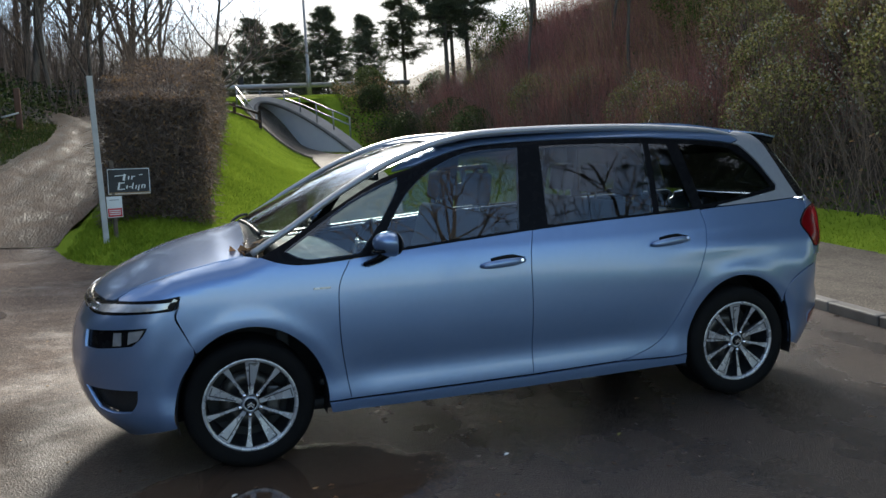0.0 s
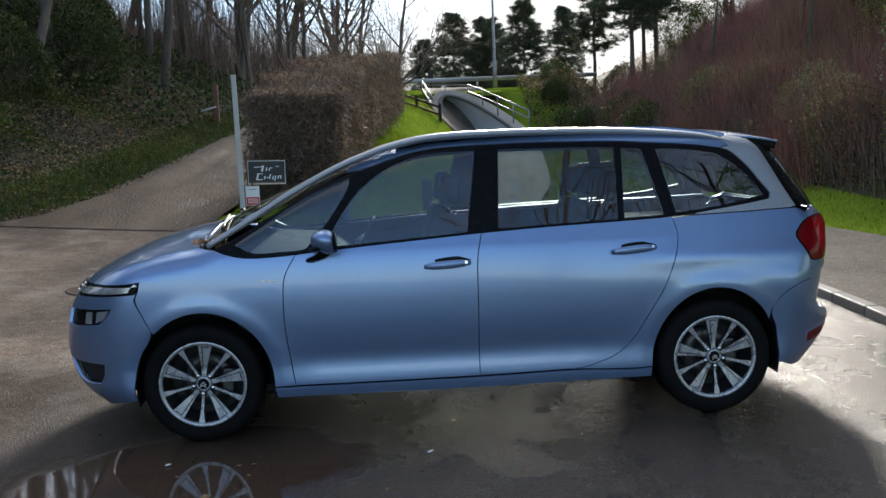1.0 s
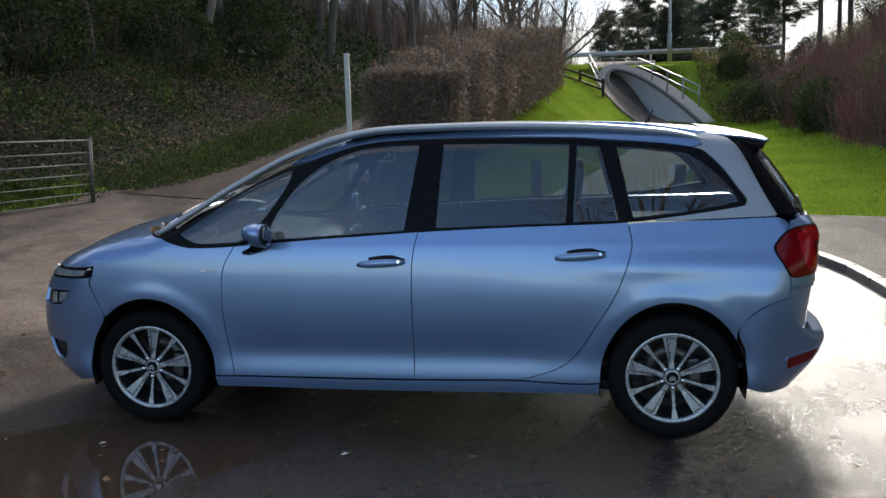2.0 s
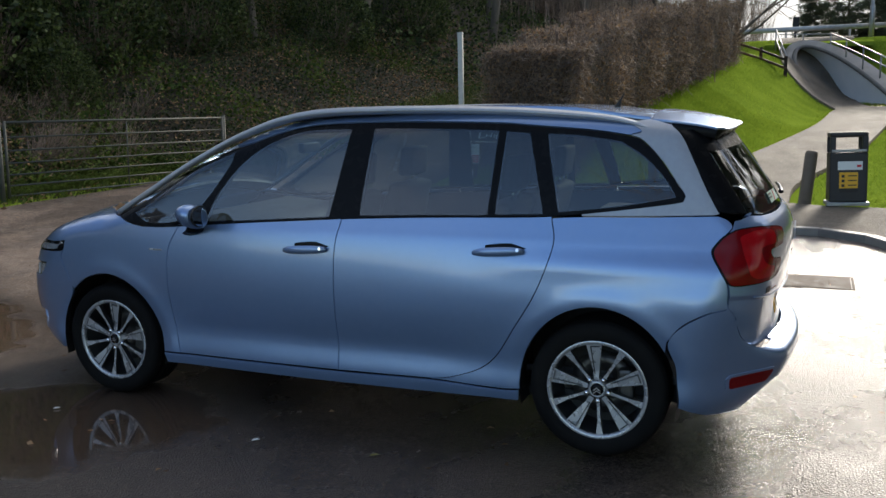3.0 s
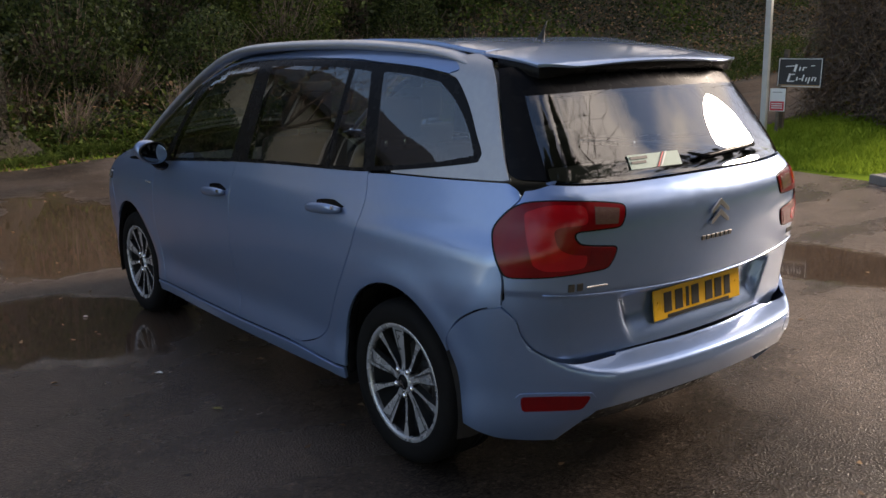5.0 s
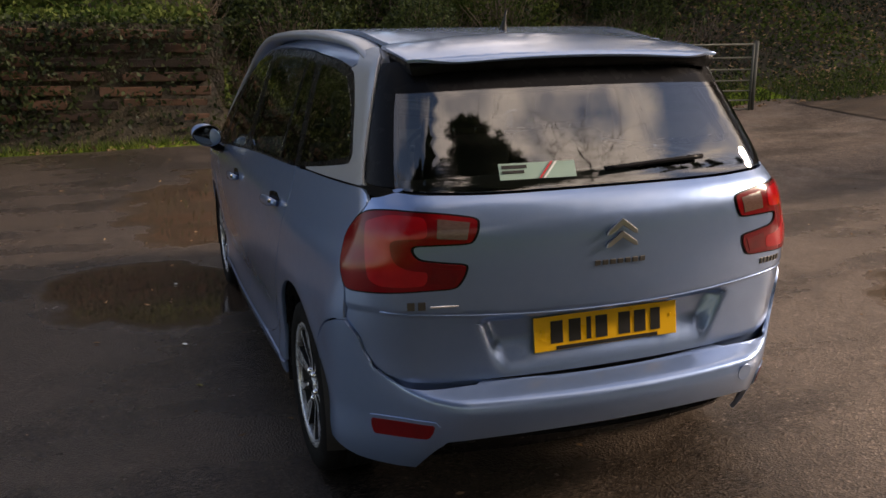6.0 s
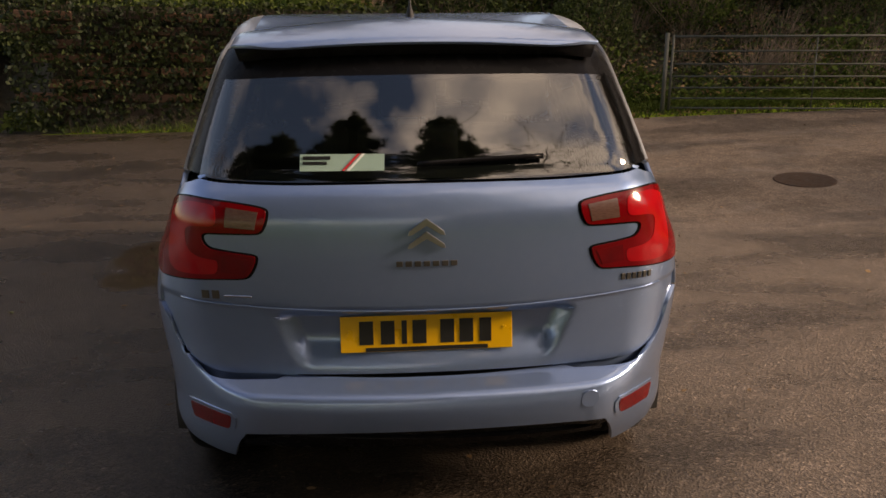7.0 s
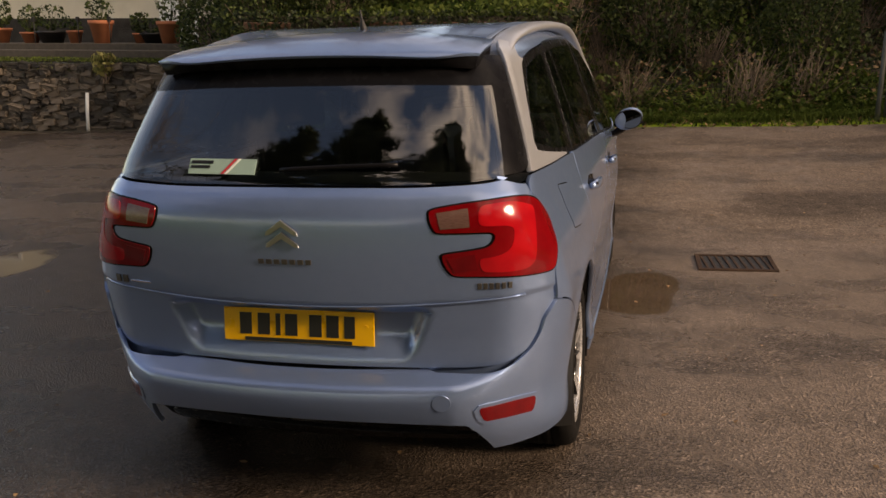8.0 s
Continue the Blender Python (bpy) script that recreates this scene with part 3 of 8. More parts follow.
# underpass: mouth centre, half width, height, floor, length of the sloping cut, bearing
TUN_X, TUN_Y, TUN_Z, TUN_W, TUN_H, TUN_L, TUN_SKEW = 2.344, 31.5, 2.223, 1.162, 2.227, 3.30, 0.531


def build_ground():
    g = np.concatenate([[-400, -250, -150, -90, -60, -40, -30, -24], np.arange(-20, 20, 0.4), [20, 22, 25, 30, 40, 60, 90, 150, 250, 400]])
    h = np.concatenate([[-400, -250, -150, -90, -60, -40, -30, -22, -18, -15], np.arange(-12, 46, 0.4), [46, 50, 56, 60, 90, 150, 250, 400]])
    X, Y = np.meshgrid(g, h)
    Z = height(X, Y)
    flat = np.stack([X.ravel(), Y.ravel()], 1)
    low = within(ROAD, flat) | within(PAVE, flat)
    Z = Z.ravel() - 0.05 * low - 0.09 * (within(TRACK, flat) & ~low & (flat[:, 1] > 9.3))
    n = len(g)
    idx = np.arange(len(flat)).reshape(X.shape)
    F = np.stack([idx[:-1, :-1].ravel(), idx[:-1, 1:].ravel(), idx[1:, 1:].ravel(), idx[1:, :-1].ravel()], 1)
    cx = flat[F].mean(1)
    cz = Z[F].mean(1)
    side = np.abs(cx[:, 0] - TUN_X - TUN_SKEW * (TUN_Y - cx[:, 1])) / TUN_W
    rise = (cz - TUN_Z) / TUN_H
    hole = (side ** 2 + np.maximum(rise, 0) ** 2 < 1.2) & (cx[:, 1] > TUN_Y - TUN_L * (1 - np.clip(rise, 0, 1)) - 0.2) & (cx[:, 1] < 46)
    F, cx = F[~hole], cx[~hole]
    me = mesh_of("ground", np.column_stack([flat, Z]), F, M_SOIL, True)
    me.materials.append(M_LITTER)
    wood = (cx[:, 0] < np.where(cx[:, 1] < 9, -7.9, track_left(cx[:, 1]) + 0.6)) | ((cx[:, 0] > 7.6) & (cx[:, 1] > 0))
    me.polygons.foreach_set("material_index", wood.astype(np.int32))
    tagged(new("ground", me), "rising grassy and wooded ground round a car park", "ground", kind="structure")
    tagged(new("road", sheet("road", ROAD, M_ROAD, 0.0)), "wet dark asphalt with puddles and brown silt", "road", kind="structure")
    tagged(new("pavement", sheet("pavement", PAVE, M_PAVE, 0.075, 0.4, 0.12)), "damp pale footway and path to an underpass", "pavement", kind="structure")
    # two wheel ruts with a crown between them, and churned edges
    v, f = triangulate(TRACK, (), 0.22)
    mid = np.interp(v[:, 1], [8.6, 11.5, 14.3, 17, 21, 25, 29, 36], [-5.1, -4.3, -3.7, -3.4, -3.1, -3.1, -4.4, -9.0])
    u = v[:, 0] - mid + 0.12 * np.sin(v[:, 1] * 0.9)
    rut = -0.06 * np.exp(-((np.abs(u) - 0.72) / 0.20) ** 2) + 0.03 * np.exp(-((np.abs(u) - 1.12) / 0.16) ** 2)
    churn = 0.010 * np.sin(v[:, 0] * 7.3 + 2.0 * np.sin(v[:, 1] * 2.9)) * np.sin(v[:, 1] * 5.1 + 1.7) + np.random.default_rng(3).normal(0, 0.004, len(v))
    P = np.stack([v[:, 0], v[:, 1], height(v[:, 0], v[:, 1]) + 0.025 + (rut + churn) * sm(8.8, 10.5, v[:, 1]) - 0.012 * sm(10.2, 8.6, v[:, 1])], 1)
    me = mesh_of("track", P, f, M_TRACK, True)
    tagged(new("track", me), "muddy rutted farm track climbing a hill", "track", kind="structure")


build_ground()


# ---- the car ----
TILT = math.degrees(math.atan(0.03))
CAR = thing("car", "light blue metallic people carrier parked on wet asphalt", "car",
            Matrix.Translation((0, -0.81, 0)) @ pose(0, 0, 0, TILT) @ Matrix.Translation((0, 0.84, 0)))


def table(points):
    p = curve_through(points, 12)
    return lambda v: np.interp(v, p[:, 0], p[:, 1])


ROOFLINE = table([(-2.45, 0.50), (-2.30, 0.74), (-2.20, 0.86), (-2.05, 0.955), (-1.80, 1.06), (-1.55, 1.125), (-1.38, 1.165), (-1.10, 1.292), (-0.85, 1.412),
                  (-0.60, 1.508), (-0.35, 1.580), (-0.10, 1.615), (0.3, 1.634), (0.8, 1.638), (1.2, 1.625), (1.6, 1.593), (1.95, 1.545), (2.4, 1.45)])
CROWN = table([(-2.4, 0.07), (-1.8, 0.065), (-1.3, 0.075), (-0.8, 0.065), (-0.2, 0.045), (1.0, 0.040), (2.2, 0.035)])
REARLINE = table([(0.20, 2.07), (0.32, 2.13), (0.45, 2.166), (0.55, 2.186), (0.65, 2.203), (0.75, 2.217), (0.85, 2.228), (0.95, 2.235), (1.04, 2.232), (1.10, 2.205), (1.14, 2.168),
                  (1.20, 2.138), (1.30, 2.070), (1.40, 1.997), (1.48, 1.937), (1.56, 1.885), (1.75, 1.76)])
BUMPER = table([(0.10, 2.00), (0.24, 2.14), (0.30, 2.195), (0.36, 2.240), (0.42, 2.270), (0.465, 2.284), (0.492, 2.283), (0.507, 2.277), (0.517, 2.262), (0.527, 2.238), (0.537, 2.212), (0.547, 2.190), (0.56, 2.158), (1.0, 2.14)])
NOSE = table([(0.10, -2.02), (0.20, -2.12), (0.27, -2.20), (0.36, -2.26), (0.50, -2.295), (0.62, -2.292), (0.72, -2.27), (0.80, -2.24), (0.90, -2.19), (1.2, -2.0)])
SIDEZ = table([(0.10, -0.075), (0.24, -0.035), (0.31, -0.022), (0.42, -0.026), (0.54, -0.014), (0.66, -0.002), (0.78, 0.0), (0.90, -0.010), (1.00, -0.026), (1.06, -0.045), (1.16, -0.078), (1.30, -0.125), (1.5, -0.197), (1.75, -0.30)])


def width_at(x, z=1.1):
    return 0.902 - np.where(x > 0, 0.0125 + 0.0130 * sm(0.72, 1.02, z), 0.013) * x * x - 0.05 * relu(-x - 1.75) ** 1.5


def side_y(x, z):
    hollow = 0.010 * np.exp(-((z - 0.45) / 0.085) ** 2) * sm(-1.0, -0.75, x) * sm(1.15, 0.55, x + 0.5 * (z - 0.45))
    flare = 0.007 * np.exp(-((np.hypot(x + 1.405, z - 0.317) - 0.43) / 0.05) ** 2) + 0.006 * np.exp(-((np.hypot(x - 1.42, z - 0.317) - 0.43) / 0.05) ** 2)
    hip = 0.014 * np.exp(-((z - 0.93) / 0.07) ** 2) * sm(0.75, 1.35, x)
    return width_at(x, z) + SIDEZ(z) - hollow + (flare + hip) * sm(1.05, 0.85, z)


def join(a, b, r):
    """Rounded intersection of two half-spaces."""
    u, v = relu(a + r), relu(b + r)
    return np.minimum(np.maximum(a, b), -r) + np.sqrt(u * u + v * v)


def lift_at(a):
    return 0.2 * np.minimum(a / 0.83, 1.0) ** 9


def shape(x, y, z, tail="gate"):
    a = np.abs(y)
    side = (a - side_y(x, z))
    top = (z - (ROOFLINE(x) - CROWN(x) * (a / 0.7) ** 2)) * np.where(x < -0.3, 0.85, 1.0)
    back = REARLINE(z)
    if tail == "bumper":
        back = back + 0.003 + (BUMPER(z - lift_at(a)) - back) * sm(0.80, 0.50, a)
    rear = x - (back - 0.20 * a * a)
    nose = (NOSE(z) + 0.26 * a * a) - x
    d = join(side, rear, 0.15 + 0.07 * sm(1.1, 0.6, z))
    d = join(d, nose, 0.26)
    return join(d, top, 0.075)


def bumper_shape(x, y, z):
    return shape(x, y, z, "bumper")


def place(F, O, D, far=2.6, slope=True):
    lo, hi = np.zeros(len(O)), np.full(len(O), far)
    for _ in range(24):
        mid = (lo + hi) / 2
        q = O + D * mid[:, None]
        inside = F(q[:, 0], q[:, 1], q[:, 2]) < 0
        lo, hi = np.where(inside, mid, lo), np.where(inside, hi, mid)
    P = O + D * lo[:, None]
    if not slope:
        return P
    e = 0.004
    g = np.stack([F(P[:, 0] + e, P[:, 1], P[:, 2]) - F(P[:, 0] - e, P[:, 1], P[:, 2]),
                  F(P[:, 0], P[:, 1] + e, P[:, 2]) - F(P[:, 0], P[:, 1] - e, P[:, 2]),
                  F(P[:, 0], P[:, 1], P[:, 2] + e) - F(P[:, 0], P[:, 1], P[:, 2] - e)], 1)
    return P, g / (np.linalg.norm(g, axis=1)[:, None] + 1e-12)


class Side:
    """(x, z) seen square to the flank; s is -1 for the near flank and 1 for the far one."""
    def __init__(self, s):
        self.s = s

    def rays(self, v):
        n = len(v)
        return np.stack([v[:, 0], np.zeros(n), v[:, 1]], 1), np.tile([0, self.s, 0], (n, 1)).astype(float)


class Top:
    """(x, y) seen from above."""
    def rays(self, v):
        n = len(v)
        return np.stack([v[:, 0], v[:, 1], np.full(n, 0.7)], 1), np.tile([0, 0, 1.0], (n, 1))


class Wrap:
    """(arc, z) round an upright axis at x0, facing rear (s = 1) or front (s = -1); arc in metres at radius 0.9."""
    def __init__(self, x0, s):
        self.x0, self.s = x0, s

    def rays(self, v):
        n = len(v)
        t = v[:, 0] / 0.9
        return np.stack([np.full(n, self.x0), np.zeros(n), v[:, 1]], 1), np.stack([self.s * np.cos(t), np.sin(t), np.zeros(n)], 1)

    def seek(self, pts, F, axis, far):
        z = np.array([p[1] for p in pts], float)
        goal = np.array([abs(p[0]) if axis == 1 else self.s * p[0] for p in pts], float)
        lo, hi = np.zeros(len(z)), np.full(len(z), far)
        O = np.stack([np.full(len(z), self.x0), np.zeros(len(z)), z], 1)
        for _ in range(22):
            mid = (lo + hi) / 2
            P = place(F, O, np.stack([self.s * np.cos(mid), np.sin(mid), np.zeros(len(z))], 1), slope=False)
            more = P[:, 1] < goal if axis == 1 else self.s * P[:, 0] > goal
            lo, hi = np.where(more, mid, lo), np.where(more, hi, mid)
        return lo * 0.9

    def at(self, pts, F):
        """Turns (y, z) pairs, with y up to the flank, into (arc, z)."""
        return [(math.copysign(float(a), p[0]), p[1]) for a, p in zip(self.seek(pts, F, 1, 1.35), pts)]

    def from_x(self, pts, F):
        """Turns (x, z) pairs on the flank into (arc, z), y positive."""
        return [(float(a), p[1]) for a, p in zip(self.seek(pts, F, 0, 1.5), pts)]


def panel(name, poly, proj, mat, label="", parent=None, F=shape, gap=0.0026, thick=0.016, off=0.0, step=0.03, holes=(), sink=None):
    poly = inset(poly, gap)
    v, f = triangulate(poly, holes, step)
    P, N = place(F, *proj.rays(v))
    P = P + N * off
    if sink is not None:
        P = P + N * sink(P)[:, None]
        fn = np.cross(P[f[:, 1]] - P[f[:, 0]], P[f[:, 2]] - P[f[:, 0]])
        fn *= np.sign(np.einsum("ij,ij->i", fn, N[f[:, 0]]))[:, None]
        M = np.zeros_like(P)
        for k in range(3):
            np.add.at(M, f[:, k], fn)
        N = M / (np.linalg.norm(M, axis=1)[:, None] + 1e-12)
    ob = put(name, smooth_mesh(name, P, N, f, mat, thick), parent or CAR, label)
    return ob


def dot_on(F, proj, u, v, off=0.0):
    P, N = place(F, *proj.rays(np.array([[u, v]], float)))
    return Vector(P[0] + N[0] * off), Vector(N[0])


def facing(P, N, up=(0, 0, 1)):
    """A pose at P whose local z is N and whose local y leans to up."""
    z = Vector(N).normalized()
    x = Vector(up).cross(z).normalized()
    y = z.cross(x)
    return Matrix.Translation(P) @ Matrix((x, y, z)).transposed().to_4x4()


# outlines on the flank, (x, z)
ARCH_F = [(-1.405 - 0.372 * math.cos(a), 0.317 + 0.408 * math.sin(a)) for a in np.linspace(-0.10, math.pi + 0.10, 22)]
ARCH_R = [(1.42 - 0.362 * math.cos(a), 0.317 + 0.410 * math.sin(a)) for a in np.linspace(-0.12, math.pi + 0.10, 22)]
GAP_1 = [(-0.885, 1.014), (-0.945, 0.90), (-0.958, 0.775), (-0.957, 0.617), (-0.936, 0.426), (-0.918, 0.300)]
GAP_2 = [(0.122, 1.086), (0.094, 0.934), (0.089, 0.655), (0.088, 0.303)]
GAP_3 = [(1.197, 1.118), (1.213, 0.995), (1.142, 0.784), (1.035, 0.601), (0.942, 0.455), (0.849, 0.378), (0.70, 0.325), (0.60, 0.311)]
BELT = [(-1.325, 1.058), (-1.237, 1.026), (-1.141, 1.008), (-1.016, 1.008), (-0.885, 1.016), (-0.642, 1.036), (-0.362, 1.056), (0.122, 1.088), (0.561, 1.107), (1.048, 1.120), (1.197, 1.127), (1.335, 1.138)]
REAR_EDGE = [(1.335, 1.138), (1.55, 1.164), (1.745, 1.192), (1.785, 1.206), (1.782, 1.235), (1.745, 1.285), (1.672, 1.385), (1.585, 1.470), (1.53, 1.492)]
TOP_EDGE = [(1.53, 1.492), (1.35, 1.518), (1.075, 1.541), (0.891, 1.555), (0.424, 1.566), (-0.015, 1.560), (-0.205, 1.541), (-0.363, 1.500), (-0.48, 1.462)]
A_EDGE = [(-0.48, 1.462), (-0.68, 1.402), (-0.931, 1.272), (-1.148, 1.148), (-1.325, 1.058)]


def split_at(run, x):
    """The part of a run of points left of x, and right of x."""
    c = curve_through(run, 10)
    return [tuple(p) for p in c if p[0] <= x + 1e-6], [tuple(p) for p in c if p[0] >= x - 1e-6]


def shoulder(x):
    """Height of the line where bonnet and wing meet."""
    P, _ = place(shape, np.array([[x, 0.0, 0.7]]), np.array([[0, 0, 1.0]]))
    y = width_at(np.array(x)) - 0.105 - 0.16 * relu(-x - 1.62) ** 1.2
    P, _ = place(shape, np.array([[x, float(y), 0.5]]), np.array([[0, 0, 1.0]]))
    return float(y), float(P[0, 2])


def flank(s):
    S = Side(s)
    glass = lambda n, p, m, lab: panel(n, p, S, m, lab, gap=-0.004, thick=0.004, off=-0.003, step=0.05)
    # wing, doors, quarter, sill
    wing_top = [(x, shoulder(x)[1]) for x in np.linspace(-2.00, -1.40, 11)]
    wing = outline(wing_top, [(-1.40, wing_top[-1][1]), (-1.325, 1.055)], BELT[:5], GAP_1, [(-0.918, 0.300), (-1.02, 0.298)],
                   [(-1.034, 0.298)] + [p for p in ARCH_F[::-1] if p[1] > 0.30 and p[0] > -1.66], [(-1.665, 0.62), (-1.70, 0.70), (-1.742, 0.80), (-1.728, 0.850), (-1.716, 0.903)], [(-1.716, 0.903), (-1.80, 0.893), (-1.90, 0.889), (-2.00, 0.887)])
    panel("front_wing", wing, S, M_PAINT, "blue metallic front wing with wheel arch")
    door1 = outline(GAP_1[::-1], BELT[4:8], GAP_2, [(0.088, 0.303), (-0.918, 0.300)])
    d1 = panel("front_door", door1, S, M_PAINT, "closed blue front door")
    door2 = outline(GAP_2[::-1], BELT[7:11], GAP_3[0:], [(0.60, 0.311), (0.088, 0.303)])
    d2 = panel("rear_door", door2, S, M_PAINT, "closed blue rear door")
    quarter = outline(GAP_3[::-1], [(1.197, 1.121), (1.335, 1.128), (1.62, 1.133), (1.93, 1.143)], [(1.93, 1.143), (1.972, 1.124), (1.990, 1.095), (1.961, 1.060), (1.917, 1.012), (1.910, 0.985), (1.947, 0.917), (1.984, 0.845), (1.985, 0.748)],
                      [(1.985, 0.748), (1.90, 0.724), (1.80, 0.665), (1.737, 0.585)], [p for p in ARCH_R[::-1] if p[1] > 0.30 and p[0] < 1.74], [(1.058, 0.300), (0.9, 0.296), (0.60, 0.311)])
    panel("rear_quarter", quarter, S, M_PAINT, "blue rear quarter panel over the wheel arch")
    if s > 0:
        flap = outline([(1.47, 0.89), (1.62, 0.905)], [(1.62, 0.905), (1.65, 1.06)], [(1.65, 1.06), (1.50, 1.045)], [(1.50, 1.045), (1.47, 0.89)], step=0.02)
        panel("fuel_flap", inset(flap, -0.004), S, M_BLACK, "dark flap gap", off=0.0008, thick=0.001, gap=0)
        panel("fuel_flap", flap, S, M_PAINT, "closed blue fuel flap", off=0.002, thick=0.002, gap=0)
    sill = outline([(-1.032, 0.291), (-0.918, 0.2935), (0.088, 0.2965), (0.60, 0.3045), (0.9, 0.290), (1.054, 0.294)], [(1.054, 0.296), (1.05, 0.244)], [(1.05, 0.244), (0, 0.236), (-1.02, 0.238)])
    panel("sill", sill, S, M_PAINT, "", off=0.006)
    # black window surround with panes
    dlo = outline(BELT, REAR_EDGE, TOP_EDGE, A_EDGE)
    q1 = outline([(-1.20, 1.078), (-1.146, 1.112), (-0.836, 1.302), (-0.585, 1.408)], [(-0.585, 1.408), (-0.60, 1.345), (-0.70, 1.195), (-0.805, 1.070)], [(-0.805, 1.070), (-0.84, 1.043), (-0.95, 1.036), (-1.10, 1.034), (-1.20, 1.078)])
    g1 = outline([(-0.70, 1.062), (-0.655, 1.17), (-0.54, 1.325), (-0.40, 1.432), (-0.24, 1.500), (-0.10, 1.523), (0.112, 1.528)], [(0.112, 1.528), (0.044, 1.098)], [(0.044, 1.098), (-0.3, 1.076), (-0.70, 1.050)])
    g2 = outline([(0.248, 1.530), (0.6, 1.526), (0.900, 1.516)], [(0.900, 1.516), (0.882, 1.130)], [(0.882, 1.130), (0.55, 1.122), (0.220, 1.110)])
    g3 = outline([(0.945, 1.512), (1.055, 1.503)], [(1.055, 1.503), (1.10, 1.33), (1.150, 1.140)], [(1.150, 1.140), (0.925, 1.133)])
    g4 = outline([(1.145, 1.500), (1.30, 1.490), (1.49, 1.462)], [(1.49, 1.462), (1.60, 1.39), (1.69, 1.30), (1.742, 1.222)], [(1.742, 1.222), (1.5, 1.180), (1.225, 1.150)])
    panel("window_surround", dlo, S, M_BLACK, "gloss black window surround", off=-0.004, holes=(q1, g1, g2, g3, g4), thick=0.02)
    glass("quarter_light", q1, M_GLASS, "clear glass")
    glass("front_window", g1, M_GLASS, "clear glass")
    glass("rear_window", g2, M_DARKGLASS, "lightly tinted glass")
    glass("rear_quarter_light", g3, M_DARKGLASS, "lightly tinted glass")
    glass("boot_side_window", g4, M_DARKGLASS, "lightly tinted glass")
    # blue strip over the windows, grey pillar behind them
    cant = outline([p for p in TOP_EDGE[::-1]], [(1.53, 1.496), (1.58, 1.515), (1.504, 1.550), (1.353, 1.582), (1.2, 1.592), (0.739, 1.604), (0.2, 1.606), (-0.205, 1.588), (-0.40, 1.540), (-0.60, 1.448), (-0.48, 1.462)])
    panel("cant_rail", cant, S, M_PAINT, "", gap=0.003)
    pillar = outline(REAR_EDGE, [(1.53, 1.492), (1.575, 1.508), (1.52, 1.545)], [(1.52, 1.545), (1.60, 1.560), (1.70, 1.535)],
                     [(1.70, 1.535), (1.755, 1.48), (1.815, 1.366), (1.868, 1.26), (1.925, 1.16), (1.94, 1.147)], [(1.94, 1.147), (1.62, 1.137), (1.335, 1.132)])
    panel("rear_pillar", pillar, S, M_BOW, "satin grey rear pillar", off=0.003, gap=0.0)
    # grey bow from screen base along the roof edge
    pts = curve_through([(-1.36, 0.775, 1.07), (-1.15, 0.755, 1.190), (-0.93, 0.715, 1.322), (-0.68, 0.672, 1.452), (-0.50, 0.650, 1.524), (-0.33, 0.632, 1.576), (-0.1, 0.618, 1.612), (0.3, 0.612, 1.622),
                         (0.74, 0.594, 1.616), (1.1, 0.582, 1.598), (1.4, 0.574, 1.570), (1.58, 0.576, 1.530), (1.70, 0.586, 1.476), (1.775, 0.602, 1.40)], 8)
    pts[:, 1] *= s
    k = len(pts)
    t = np.linspace(0, 1, k)
    w = 0.020 + 0.034 * sm(0.05, 0.5, t) - 0.010 * sm(0.7, 0.95, t)
    hgt = 0.017 + 0.005 * sm(0.1, 0.5, t) - 0.010 * sm(0.65, 0.9, t)
    tube_part("roof_bow", pts, np.stack([w, hgt], 1), M_BOW, CAR, "satin grey roof bow", 14)
    # door handles
    for d, x0, z0 in ((d1, -0.07, 0.934), (d2, 0.957, 0.964)):
        cup = outline([(x0 + 0.132 * math.cos(a), z0 + 0.004 + (0.030 if math.sin(a) > 0 else 0.028) * math.sin(a) + 0.012 * math.cos(a)) for a in np.linspace(0, 2 * math.pi, 25)[:-1]])
        # black patch laid on the door gives the handle recess its shade
        panel("handle_recess", cup, S, M_BLACK, "black patch for the shade in the recess", d, off=0.0012, thick=0.002, step=0.02, gap=0)
        xs = np.linspace(-0.122, 0.122, 15)
        arc = [dot_on(shape, S, x0 + q, z0 - 0.007 + 0.055 * q, 0.008 + 0.022 * (1 - (q / 0.122) ** 4)) for q in xs]
        hs = np.array([0.011 + 0.011 * (1 - (abs(q) / 0.122) ** 3) for q in xs])
        tube_part("door_handle", [p for p, _ in arc], np.stack([np.full(15, 0.011), hs], 1), M_PAINT, d, "blue door handle", 12)
        P, N = dot_on(shape, S, x0 + 0.098, z0 + 0.002, 0.034)
        bm = bmesh.new()
        bmesh.ops.create_cone(bm, cap_ends=True, segments=14, radius1=0.009, radius2=0.008, depth=0.008)
        part("lock_button", bm, M_CHROME, d, "small lock barrel", m=facing(P, N))
    # wing badge: a plain bright bar
    P, N = dot_on(shape, S, -1.036, 0.884, 0.001)
    bm = box_bm(0.088, 0.010, 0.004, bevel=0.0015)
    part("wing_badge", bm, M_ALLOY, CAR, "small bright badge bar", m=facing(P, N))
    # mirror
    mx, my, mz = -0.70, s * 0.968, 1.088
    bm = bmesh.new()
    bmesh.ops.create_icosphere(bm, subdivisions=4, radius=1.0)
    for v in bm.verts:
        c = v.co
        x, y, z = c.x * 0.088, c.y * 0.082, c.z * 0.064
        if x > 0.034:
            x = 0.034 + (x - 0.034) * 0.12
        x -= 0.008 * (c.y * s)
        z += 0.012 * c.y * s - 0.12 * c.x * 0.09
        v.co = (mx + x, my + y, mz + z)
    mirror = part("door_mirror", bm, M_PAINT, CAR, "blue door mirror with black foot", True)
    low = []
